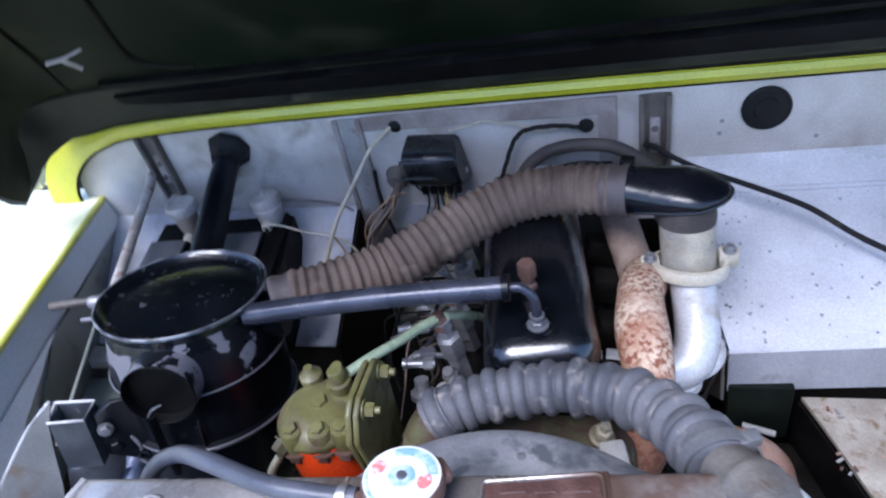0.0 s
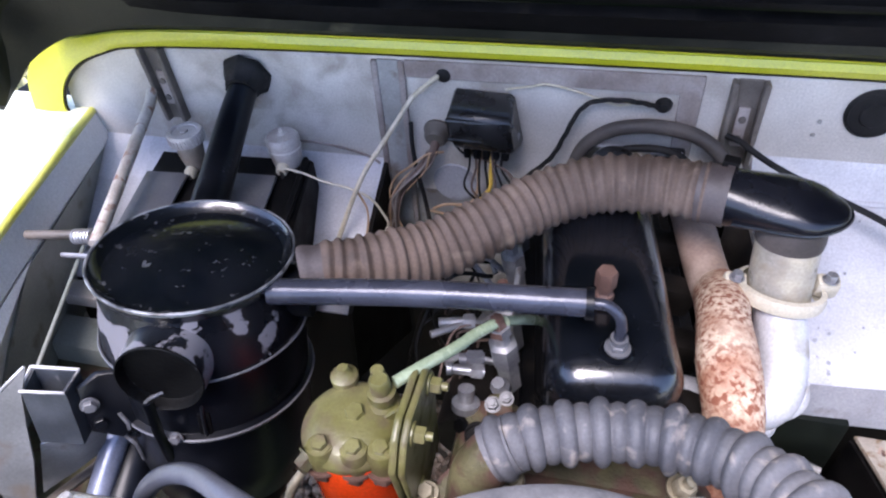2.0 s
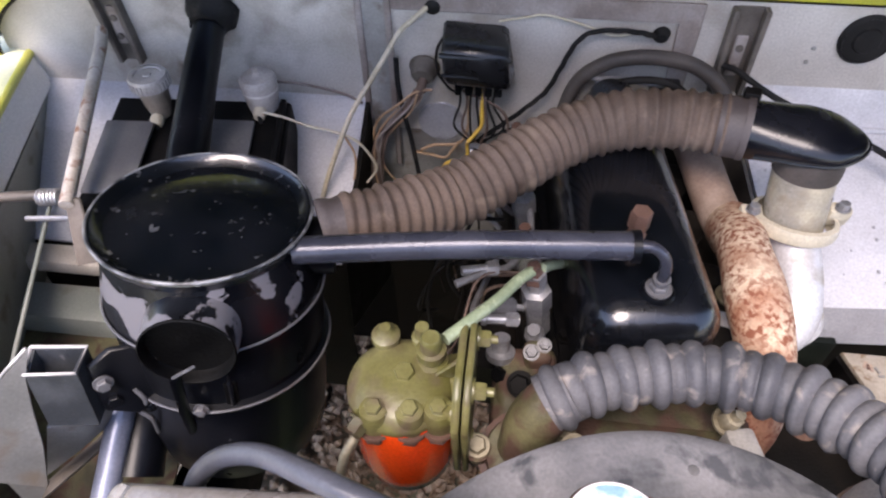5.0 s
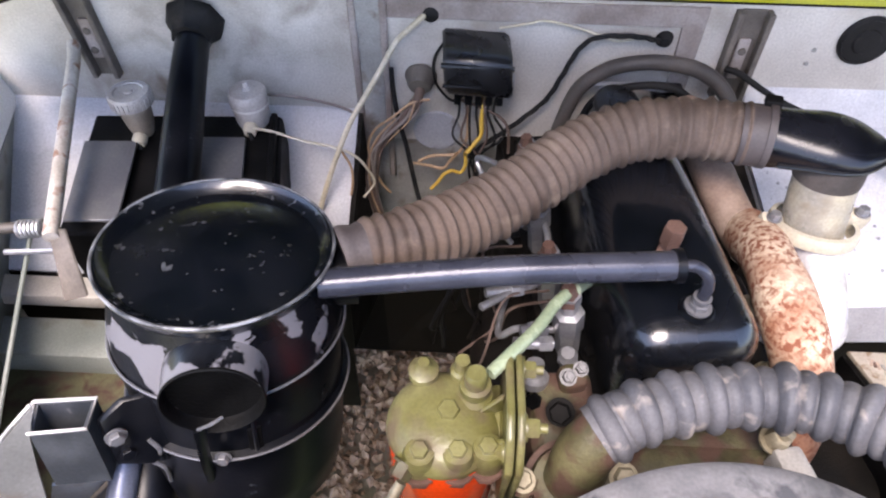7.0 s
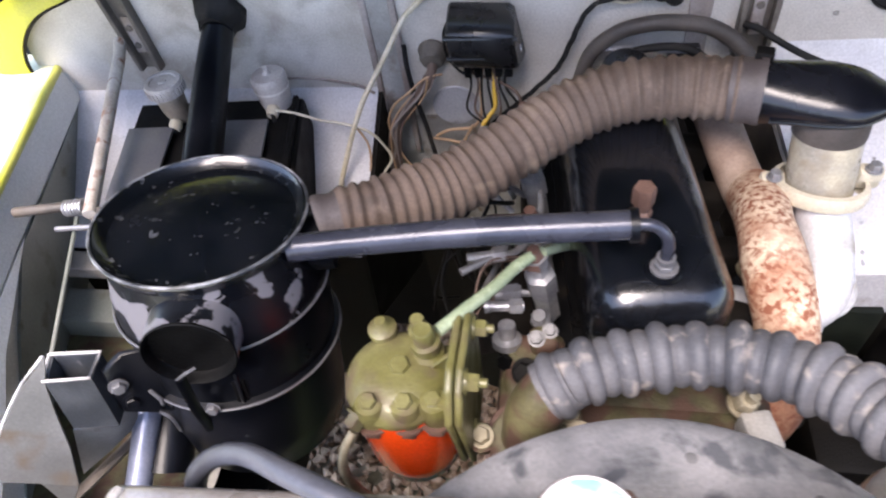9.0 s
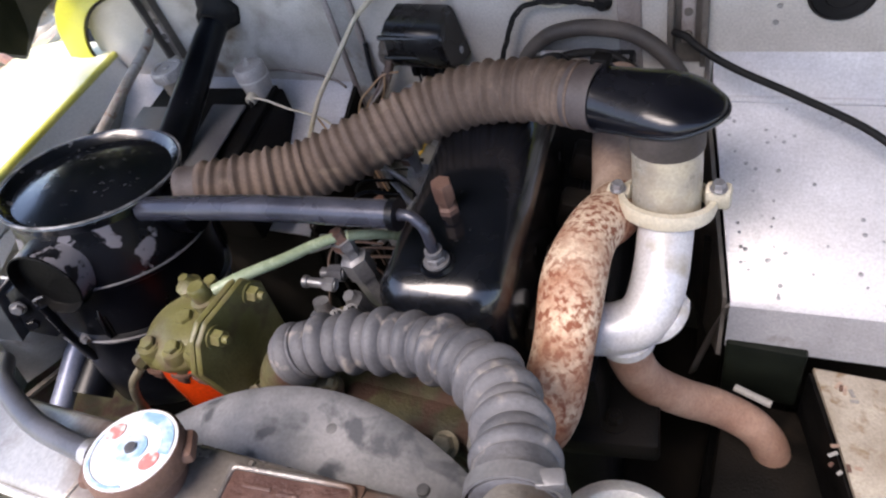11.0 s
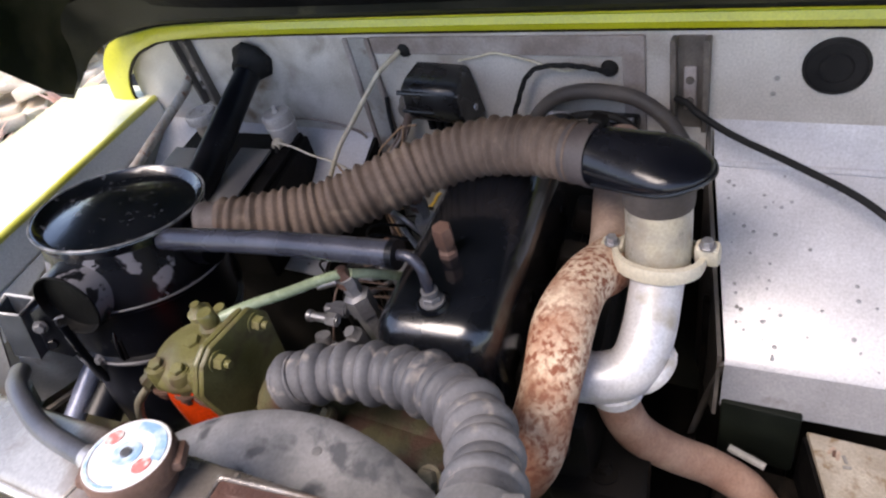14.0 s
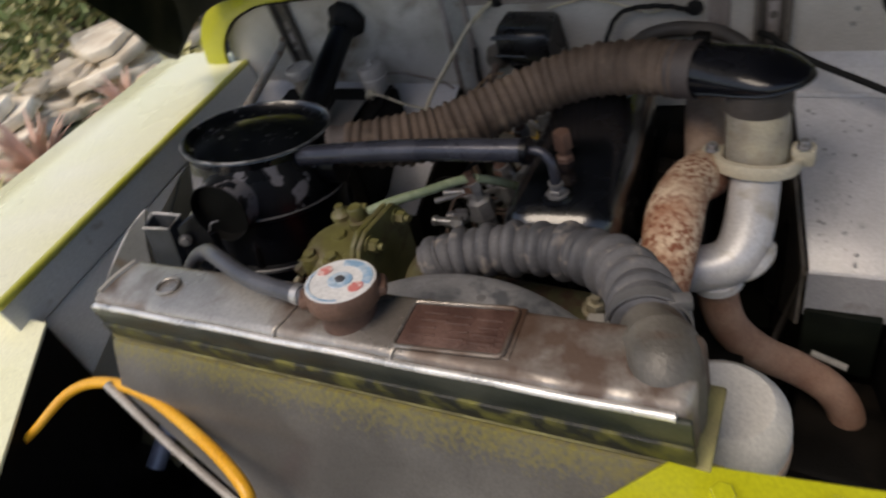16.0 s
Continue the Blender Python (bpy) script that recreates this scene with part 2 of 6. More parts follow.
BEIGE = paint("yellowed_plastic", (0.50, 0.45, 0.34), (0.60, 0.55, 0.44), 0.45, 0, 14, bump=0.05, spot=(0.36, 0.29, 0.19), spot_at=(0.6, 0.8), spot_scale=25)
WHITE_PLASTIC = paint("milky_white_plastic", (0.66, 0.64, 0.60), (0.74, 0.72, 0.69), 0.42, 0, 14, bump=0.04, spot=(0.45, 0.36, 0.27), spot_at=(0.66, 0.82), spot_scale=20)
CLOUDY = paint("cloudy_plastic", (0.34, 0.31, 0.285), (0.50, 0.47, 0.44), 0.4, 0, 25, bump=0.08)
CABLE_WHITE = paint("cream_cable", (0.47, 0.41, 0.29), (0.62, 0.56, 0.43), 0.5, 0, 60, bump=0.05)
GREEN_TUBE = paint("pale_green_tube", (0.24, 0.30, 0.19), (0.35, 0.40, 0.27), 0.28, 0, 30, bump=0.03, coat=0.3)
WIRE_YELLOW = paint("yellow_wire", (0.60, 0.38, 0.05), (0.66, 0.44, 0.08), 0.45, 0, 30, bump=0.05)
WIRE_TAN = paint("tan_wire", (0.40, 0.25, 0.14), (0.48, 0.32, 0.2), 0.5, 0, 30, bump=0.05)
WIRE_BROWN = paint("brown_sleeve", (0.10, 0.065, 0.05), (0.16, 0.11, 0.09), 0.7, 0, 30, bump=0.2)
CABLE_YELLOW = paint("amber_cable", (0.75, 0.36, 0.02), (0.8, 0.42, 0.04), 0.35, 0, 20, bump=0.03)
TANK = paint("dusty_radiator_tank", (0.20, 0.18, 0.165), (0.42, 0.40, 0.375), 0.30, 0.5, 9, bump=0.25, spot=(0.088, 0.050, 0.034), spot_at=(0.49, 0.66), spot_scale=14, spot_rough=0.65)
TANK_TOP = paint("dusty_tank_rusting_at_one_end", (0.20, 0.18, 0.165), (0.44, 0.42, 0.395), 0.28, 0.5, 9, bump=0.15, spot=(0.088, 0.050, 0.034), spot_at=(0.49, 0.66), spot_scale=14, spot_rough=0.65)
TANK_FRONT = paint("greenish_black_tank", (0.02, 0.025, 0.022), (0.05, 0.055, 0.045), 0.35, 0, 18, bump=0.2)
NECK = paint("rust_stained_neck", (0.085, 0.078, 0.070), (0.15, 0.138, 0.122), 0.45, 0.0, 34, bump=0.3, spot=(0.075, 0.046, 0.032), spot_at=(0.54, 0.72), spot_scale=44)
MOSS = paint("yellow_overspray_on_black", (0.014, 0.016, 0.013), (0.16, 0.15, 0.03), 0.5, 0, 60, mix=(0.46, 0.74), bump=0.5, fine=700)
CORE = paint("grey_cowl_sheet", (0.085, 0.082, 0.08), (0.155, 0.15, 0.145), 0.4, 0.1, 8, bump=0.08)
def dust_top_edge(m, colour, tilt):
    """Yellow overspray that thins out below the upper edge of a sheet."""
    nt = m.node_tree
    bs = nt.nodes["Principled BSDF"]
    old = bs.inputs["Base Color"].links[0].from_socket
    tc = nt.nodes.new("ShaderNodeTexCoord")
    sep = nt.nodes.new("ShaderNodeSeparateXYZ")
    nt.links.new(tc.outputs["Generated"], sep.inputs[0])
    lean = nt.nodes.new("ShaderNodeMath")
    lean.operation = "MULTIPLY_ADD"
    lean.inputs[1].default_value = -tilt
    nt.links.new(sep.outputs[0], lean.inputs[0])
    nt.links.new(sep.outputs[2], lean.inputs[2])
    rise = nt.nodes.new("ShaderNodeMapRange")
    rise.inputs[1].default_value, rise.inputs[2].default_value = 0.80 - tilt, 1.0 - tilt
    rise.inputs[3].default_value, rise.inputs[4].default_value = -0.40, 0.16
    nt.links.new(lean.outputs[0], rise.inputs[0])
    n = nt.nodes.new("ShaderNodeTexNoise")
    n.inputs["Scale"].default_value, n.inputs["Detail"].default_value = 260.0, 8.0
    nt.links.new(tc.outputs["Object"], n.inputs["Vector"])
    add = nt.nodes.new("ShaderNodeMath")
    nt.links.new(n.outputs["Fac"], add.inputs[0])
    nt.links.new(rise.outputs[0], add.inputs[1])
    r = nt.nodes.new("ShaderNodeValToRGB")
    r.color_ramp.elements[0].position, r.color_ramp.elements[1].position = 0.38, 0.98
    nt.links.new(add.outputs[0], r.inputs[0])
    mx = nt.nodes.new("ShaderNodeMix")
    mx.data_type = "RGBA"
    nt.links.new(r.outputs[0], mx.inputs[0])
    nt.links.new(old, mx.inputs[6])
    mx.inputs[7].default_value = (*colour, 1)
    nt.links.new(mx.outputs[2], bs.inputs["Base Color"])
def rust_towards_end(m, colour, start, full):
    """Rust and oil stains that thicken along a sheet towards its far end."""
    nt = m.node_tree
    bs = nt.nodes["Principled BSDF"]
    tc = nt.nodes.new("ShaderNodeTexCoord")
    sep = nt.nodes.new("ShaderNodeSeparateXYZ")
    nt.links.new(tc.outputs["Generated"], sep.inputs[0])
    along = nt.nodes.new("ShaderNodeMapRange")
    along.inputs[1].default_value, along.inputs[2].default_value = start, full
    along.inputs[3].default_value, along.inputs[4].default_value = -0.28, 0.09
    nt.links.new(sep.outputs[0], along.inputs[0])
    n = nt.nodes.new("ShaderNodeTexNoise")
    n.inputs["Scale"].default_value, n.inputs["Detail"].default_value = 42.0, 9.0
    nt.links.new(tc.outputs["Object"], n.inputs["Vector"])
    add = nt.nodes.new("ShaderNodeMath")
    nt.links.new(n.outputs["Fac"], add.inputs[0])
    nt.links.new(along.outputs[0], add.inputs[1])
    k = nt.nodes.new("ShaderNodeValToRGB")
    k.color_ramp.elements[0].position, k.color_ramp.elements[1].position = 0.40, 0.68
    nt.links.new(add.outputs[0], k.inputs[0])
    for socket, value in (("Base Color", (*colour, 1)), ("Roughness", (0.6, 0.6, 0.6, 1)), ("Metallic", (0, 0, 0, 1))):
        mx = nt.nodes.new("ShaderNodeMix")
        mx.data_type = "RGBA"
        nt.links.new(k.outputs[0], mx.inputs[0])
        if bs.inputs[socket].links:
            nt.links.new(bs.inputs[socket].links[0].from_socket, mx.inputs[6])
        else:
            mx.inputs[6].default_value = (bs.inputs[socket].default_value,) * 3 + (1,)
        mx.inputs[7].default_value = value
        nt.links.new(mx.outputs[2], bs.inputs[socket])
rust_towards_end(TANK_TOP, (0.088, 0.056, 0.042), 0.48, 0.84)
dust_top_edge(CORE, (0.26, 0.225, 0.04), 0.139)
PLATE_RED = paint("rusty_red_plate", (0.065, 0.032, 0.026), (0.12, 0.065, 0.052), 0.5, 0, 40, bump=0.4)
LABEL_BLUE = paint("faded_blue_print", (0.22, 0.38, 0.56), (0.50, 0.60, 0.70), 0.4, 0, 130, mix=(0.42, 0.60), bump=0.02)
LABEL_WHITE = paint("faded_white_print", (0.66, 0.67, 0.69), (0.76, 0.76, 0.77), 0.35, 0, 60, bump=0.02)
LABEL_RED = paint("faded_red_print", (0.62, 0.20, 0.19), (0.72, 0.52, 0.50), 0.4, 0, 190, mix=(0.50, 0.60), bump=0.02)
STONE = paint("pale_slab_stone", (0.68, 0.58, 0.45), (0.88, 0.81, 0.68), 0.85, 0, 6, bump=0.6, fine=120, rand=0.2)
PEBBLE = paint("brown_pebbles", (0.30, 0.195, 0.125), (0.64, 0.47, 0.34), 0.8, 0, 60, bump=0.2, rand=0.2)
GROUND = paint("trodden_pale_earth", (0.26, 0.225, 0.18), (0.38, 0.335, 0.28), 0.9, 0, 1.3, bump=0.6, fine=90, spot=(0.10, 0.13, 0.05), spot_at=(0.48, 0.60), spot_scale=0.5, spot_rough=0.9)
LEAF = paint("green_leaves", (0.18, 0.25, 0.08), (0.31, 0.38, 0.15), 0.5, 0, 12, bump=0.1)
LEAF_DRY = paint("yellow_green_leaves", (0.46, 0.44, 0.20), (0.62, 0.58, 0.32), 0.6, 0, 12, bump=0.1)
LEAF_RED = paint("pinkish_red_leaves", (0.58, 0.37, 0.29), (0.72, 0.52, 0.42), 0.5, 0, 14, bump=0.1)
BARK = paint("brown_bark", (0.14, 0.09, 0.06), (0.24, 0.17, 0.12), 0.9, 0, 20, bump=0.6)

# ---- shapes ----


def V(*a):
    return Vector(a if len(a) > 1 else a[0])


def part(name, bm, material, parent=None, label=""):
    """Links a bmesh as one mesh object, under a thing or a part where one is given."""
    me = bpy.data.meshes.new(name)
    bmesh.ops.recalc_face_normals(bm, faces=bm.faces)
    bm.to_mesh(me)
    bm.free()
    for p in me.polygons:
        p.use_smooth = True
    me.set_sharp_from_angle(angle=radians(38))
    for m in (material if isinstance(material, (list, tuple)) else [material]):
        me.materials.append(m)
    ob = new(name, me)
    if parent:
        ob.parent = parent
        if parent.type == "EMPTY":
            ob.matrix_parent_inverse = parent.matrix_basis.inverted()
    if label:
        ob["label"] = label
    return ob


def thing(name, at, label, category, group="", kind=""):
    e = new(name)
    e.empty_display_size = 0.02
    e.matrix_basis = Matrix.Translation(at)
    return tagged(e, label, category, group, kind)


def curve_points(pts, n=8):
    """A smooth line through the points."""
    p = [V(q) for q in pts]
    p = [p[0] * 2 - p[1]] + p + [p[-1] * 2 - p[-2]]
    out = []
    for i in range(1, len(p) - 2):
        a, b, c, d = p[i - 1:i + 3]
        for k in range(n):
            t = k / n
            out.append(0.5 * ((2 * b) + (c - a) * t + (2 * a - 5 * b + 4 * c - d) * t * t + (3 * b - a - 3 * c + d) * t ** 3))
    out.append(p[-2])
    return out


def resample(pts, step):
    out, left = [pts[0]], step
    for a, b in zip(pts, pts[1:]):
        seg = (b - a).length
        pos = left
        while pos <= seg:
            out.append(a.lerp(b, pos / seg))
            pos += step
        left = pos - seg
    if (out[-1] - pts[-1]).length > step * 0.3:
        out.append(pts[-1])
    return out


def tube(bm, pts, r, seg=12, n=8, smooth=True, rfun=None, step=None, caps=True, flat=1.0):
    """A round bar along a line; rfun(length along it, fraction) scales its radius."""
    line = curve_points(pts, n) if smooth else [V(q) for q in pts]
    if step:
        line = resample(line, step)
    total = sum((b - a).length for a, b in zip(line, line[1:]))
    t0 = (line[1] - line[0]).normalized()
    u = t0.orthogonal().normalized()
    s, rings = 0.0, []
    for i, p in enumerate(line):
        t = (line[min(i + 1, len(line) - 1)] - line[max(i - 1, 0)]).normalized()
        u = (u - t * u.dot(t)).normalized()
        v = t.cross(u)
        if i:
            s += (p - line[i - 1]).length
        rr = r * (rfun(s, s / total) if rfun else 1.0)
        rings.append([bm.verts.new(p + (u * math.cos(k * math.tau / seg) + v * math.sin(k * math.tau / seg) * flat) * rr) for k in range(seg)])
    for a, b in zip(rings, rings[1:]):
        for k in range(seg):
            bm.faces.new((a[k], a[(k + 1) % seg], b[(k + 1) % seg], b[k]))
    if caps:
        bm.faces.new(rings[0][::-1])
        bm.faces.new(rings[-1])
    return bm


def axis_pose(at, axis, spin=0.0):
    """A pose whose z runs along the axis."""
    return Matrix.Translation(at) @ V(axis).to_track_quat("Z", "Y").to_matrix().to_4x4() @ Matrix.Rotation(spin, 4, "Z")


def lathe(bm, profile, m, seg=32):
    """Turns (radius, height) pairs about the z of the pose m."""
    rings = []
    for r, z in profile:
        if r < 1e-6:
            rings.append([bm.verts.new(m @ V(0, 0, z))])
        else:
            rings.append([bm.verts.new(m @ V(r * math.cos(k * math.tau / seg), r * math.sin(k * math.tau / seg), z)) for k in range(seg)])
    for a, b in zip(rings, rings[1:]):
        if len(a) == 1 and len(b) == 1:
            continue
        for k in range(seg):
            j = (k + 1) % seg
            if len(a) == 1:
                bm.faces.new((a[0], b[j], b[k]))
            elif len(b) == 1:
                bm.faces.new((a[k], a[j], b[0]))
            else:
                bm.faces.new((a[k], a[j], b[j], b[k]))
    return bm


def rbox(bm, size, m, bevel=0.002, seg=2):
    """A box with rounded edges."""
    r = bmesh.ops.create_cube(bm, size=1.0)
    vs = r["verts"]
    bmesh.ops.scale(bm, vec=size, verts=vs)
    es = list({e for v in vs for e in v.link_edges})
    if bevel:
        g = bmesh.ops.bevel(bm, geom=es, offset=bevel, segments=seg, affect="EDGES", profile=0.5)
        vs = list({v for f in g["faces"] for v in f.verts} | {v for v in vs if v.is_valid})
    bmesh.ops.transform(bm, matrix=m, verts=vs)
    return bm


def prism(bm, outline, push, bevel=0.0):
    """A plate: an outline of points pushed along a vector."""
    push = V(push)
    a = [bm.verts.new(V(p)) for p in outline]
    b = [bm.verts.new(V(p) + push) for p in outline]
    fs = [bm.faces.new(a), bm.faces.new(b[::-1])]
    k = len(a)
    for i in range(k):
        fs.append(bm.faces.new((a[i], b[i], b[(i + 1) % k], a[(i + 1) % k])))
    if bevel:
        bmesh.ops.bevel(bm, geom=list({e for f in fs for e in f.edges}), offset=bevel, segments=1, affect="EDGES")
    return bm


def sheet(bm, rows, push):
    """A bent plate: a grid of points, given thickness along a vector."""
    push = V(push)
    a = [[bm.verts.new(V(p)) for p in r] for r in rows]
    b = [[bm.verts.new(V(p) + push) for p in r] for r in rows]
    h, w = len(rows), len(rows[0])
    for i in range(h - 1):
        for j in range(w - 1):
            bm.faces.new((a[i][j], a[i][j + 1], a[i + 1][j + 1], a[i + 1][j]))
            bm.faces.new((b[i][j], b[i + 1][j], b[i + 1][j + 1], b[i][j + 1]))
    for i in range(h - 1):
        bm.faces.new((a[i][0], a[i + 1][0], b[i + 1][0], b[i][0]))
        bm.faces.new((a[i][-1], b[i][-1], b[i + 1][-1], a[i + 1][-1]))
    for j in range(w - 1):
        bm.faces.new((a[0][j], b[0][j], b[0][j + 1], a[0][j + 1]))
        bm.faces.new((a[-1][j], a[-1][j + 1], b[-1][j + 1], b[-1][j]))
    return bm


def hexbolt(bm, at, axis, r=0.006, h=0.006, washer=True, stud=0.0):
    m = axis_pose(at, axis)
    if washer:
        lathe(bm, [(0, 0), (r * 1.35, 0), (r * 1.35, r * 0.25), (0, r * 0.25)], m, 16)
    z0 = r * 0.2
    lathe(bm, [(0, z0), (r, z0), (r, z0 + h * 0.85), (r * 0.88, z0 + h), (0, z0 + h)], m, 6)
    if stud:
        lathe(bm, [(r * 0.5, z0 + h * 0.9), (r * 0.5, z0 + h + stud), (0, z0 + h + stud)], m, 10)
    return bm


def B():
    return bmesh.new()

# ---- vehicle body ----
car = thing("vehicle_body", (0.1, 0.0, 0.5), "yellow off-road vehicle body with a grey painted engine bay", "car body")

# firewall: upright panel with a rounded corner, dropping lower behind the engine
corner_arc = [(-0.568 + 0.115 * (1 - math.cos(a)), 0.955 + 0.103 * math.sin(a)) for a in [k * math.pi / 16 for k in range(9)]]
out = [(-0.568, 0.90)] + corner_arc + [(0.95, 1.058), (0.95, 0.955), (0.355, 0.955), (0.355, 0.86), (-0.10, 0.86), (-0.10, 0.90)]
firewall = part("firewall", prism(B(), [(x, 0.0, z) for x, z in out], (0, 0.012, 0)), GREY, car, "light grey painted steel firewall, stained")

part("dirty_firewall", prism(B(), [(-0.10, 0.0015, 0.86), (0.13, 0.0015, 0.86), (0.13, 0.010, 0.68), (0.06, 0.012, 0.64), (-0.10, 0.012, 0.64)], (0, 0.012, 0)), GREY_DIRTY, firewall, "lower firewall in darker grey with brown stains")
# the shade low behind the engine is put into this black
part("lower_firewall", prism(B(), [(-0.10, 0.030, 0.655), (0.13, 0.030, 0.70), (0.13, 0.004, 0.86), (0.355, 0.004, 0.86), (0.355, 0.04, 0.3), (-0.10, 0.04, 0.3)], (0, 0.012, 0)), GRIME_SHADE, firewall, "oily lower firewall, deep shade painted in black")
# proud seam strips and the framed access plate
for x0, x1, z0, z1 in ((-0.100, -0.092, 0.80, 1.05), (-0.066, -0.058, 0.80, 1.05)):
    part("seam_strip", prism(B(), [(x0, -0.006, z0), (x1, -0.006, z0), (x1, -0.006, z1), (x0, -0.006, z1)], (0, 0.006, 0), 0.0015), BROWN_TRIM, firewall)
part("seam_web", prism(B(), [(-0.092, -0.003, 0.80), (-0.066, -0.003, 0.80), (-0.066, -0.003, 1.05), (-0.092, -0.003, 1.05)], (0, 0.003, 0)), GREY_DIRTY, firewall)
part("plate_border", prism(B(), [(-0.058, -0.004, 1.051), (0.285, -0.004, 1.051), (0.285, -0.004, 0.93), (0.262, -0.004, 0.93), (0.262, -0.004, 1.029), (-0.058, -0.004, 1.029)], (0, 0.004, 0), 0.001), BROWN_TRIM, firewall, "rust-stained border of the access plate")

# hinge straps
def strap(x0, x1, z0, z1, lean):
    b = B()
    prism(b, [(x0, -0.014, z1), (x0 + 0.006, -0.014, z1), (x0 + 0.006 + lean, -0.014, z0), (x0 + lean, -0.014, z0)], (0, 0.014, 0), 0.001)
    prism(b, [(x1 - 0.006, -0.014, z1), (x1, -0.014, z1), (x1 + lean * 0.6, -0.014, z0), (x1 - 0.006 + lean * 0.6, -0.014, z0)], (0, 0.014, 0), 0.001)
    prism(b, [(x0 + 0.006, -0.003, z1), (x1 - 0.006, -0.003, z1), (x1 - 0.006 + lean * 0.6, -0.003, z0), (x0 + 0.006 + lean, -0.003, z0)], (0, 0.003, 0))
    s = part("hinge_strap", b, STRAP, firewall, "stained steel hinge strap")
    b = B()
    xm = (x0 + x1) / 2 + lean * 0.4
    rbox(b, (0.013, 0.004, 0.05), pose(xm, -0.005, (z0 + z1) / 2 - 0.004), 0.002)
    part("hinge_plate", b, BROWN_TRIM, s)
    for dz in (0.012, -0.012):
        part("rivet", lathe(B(), [(0.0045, 0), (0.004, 0.002), (0, 0.003)], axis_pose((xm, -0.007, (z0 + z1) / 2 - 0.006 + dz), (0, -1, 0)), 10), STRAP, s)

strap(0.312, 0.350, 0.945, 1.05, 0.0)
strap(-0.419, -0.384, 0.945, 1.05, 0.008)

# round rubber plug and rivets beside it
part("rubber_plug", lathe(B(), [(0, 0), (0.0285, 0), (0.0285, 0.003), (0.0255, 0.006), (0.0245, 0.0045), (0.0150, 0.0045), (0.0135, 0.0065), (0, 0.0065)], axis_pose((0.4595, 0.0, 1.018), (0, -1, 0)), 40), RUBBER, firewall, "dark round rubber plug")
for x, z in ((0.411, 1.004), (0.409, 0.987), (0.52, 0.975)):
    part("rivet", lathe(B(), [(0.0028, 0), (0.0024, 0.0012), (0, 0.0018)], axis_pose((x, 0.0, z), (0, -1, 0)), 10), GREY_DIRTY, firewall)

# sloping toe boards on both sides of the engine
def toe(x0, x1, mat, lean):
    rows = [[(x0, 0.0, 0.955), (x1, 0.0, 0.958)], [(x0 + lean * 0.1, -0.013, 0.907), (x1, -0.013, 0.912)],
            [(x0 + lean, -0.198, 0.808), (x1, -0.165, 0.816)], [(x0 + lean, -0.203, 0.803), (x1, -0.170, 0.810)]]
    return part("toe_board", sheet(B(), rows, (0, 0.002, -0.012)), mat, car, "sloping light grey toe board with paint blisters")

toe_r = toe(0.355, 0.95, GREY_PITTED, 0.05)
# front face of the fold: toe board paint darkened in colour as shading
part("toe_fascia", sheet(B(), [[(0.405, -0.2035, 0.803), (0.95, -0.1705, 0.810)], [(0.405, -0.214, 0.750), (0.95, -0.184, 0.756)]], (0, 0.010, 0)), FASCIA, toe_r, "dirty blue-grey folded front edge, its shading painted in")
part("pressed_seam", tube(B(), [(0.362, -0.015, 0.909), (0.95, -0.015, 0.914)], 0.0035, 8, smooth=False), GREY_PITTED, toe_r)
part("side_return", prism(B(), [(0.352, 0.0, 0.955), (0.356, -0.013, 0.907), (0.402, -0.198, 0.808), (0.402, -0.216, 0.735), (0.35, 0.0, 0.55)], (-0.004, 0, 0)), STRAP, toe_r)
for k in range(90):
    x = 0.372 + 0.4 * random.random() ** 1.8
    f = random.random()
    part("paint_blister", lathe(B(), [(0.0009 + 0.0016 * random.random(), 0), (0.0007, 0.0006), (0, 0.0008)], axis_pose((x + f * 0.045, -0.013 - 0.185 * f, 0.9075 - 0.099 * f), (0, -0.47, 0.88)), 8), FASCIA, toe_r)
toe_l = part("toe_board", sheet(B(), [[(-0.60, 0.0, 0.908), (-0.10, 0.0, 0.905)], [(-0.585, -0.198, 0.808), (-0.10, -0.198, 0.806)]], (0, 0.002, -0.012)), GREY_PITTED, car, "sloping light grey toe board")
# fascia and return below the fold: shade painted in as near-black
part("fascia", prism(B(), [(-0.585, -0.199, 0.805), (-0.10, -0.199, 0.803), (-0.10, -0.216, 0.55), (-0.58, -0.216, 0.55)], (0, 0.004, 0)), GRIME_SHADE, toe_l)
part("side_return", prism(B(), [(-0.10, 0.0, 0.905), (-0.10, -0.198, 0.806), (-0.10, -0.216, 0.70), (-0.10, 0.0, 0.55)], (0.006, 0, 0)), GRIME_SHADE, toe_l)

# yellow cowl flange round the bay, wider round its corner
inner = [(0.95, 1.058), (0.6, 1.058), (0.2, 1.059), (-0.2, 1.057), (-0.41, 1.054), (-0.466, 1.046), (-0.512, 1.027), (-0.547, 0.997), (-0.566, 0.962), (-0.563, 0.930)]
outer = [(0.95, 1.073), (0.6, 1.073), (0.2, 1.075), (-0.2, 1.074), (-0.40, 1.074), (-0.475, 1.068), (-0.548, 1.053), (-0.590, 1.022), (-0.612, 0.985), (-0.625, 0.930)]
depth = [-0.004] * 4 + [-0.012] + [-0.020] * 5
fa = curve_points([(x, y, z) for (x, z), y in zip(inner, depth)], 6)
fb = curve_points([(x, y, z) for (x, z), y in zip(outer, depth)], 6)
fc = [p + (q - p) * 0.5 + V(0, -0.003, 0) for p, q in zip(fa, fb)]
part("cowl_flange", sheet(B(), [fa, fc, fb], (0, 0.007, 0)), YELLOW, car, "bright yellow cowl flange round the bay")
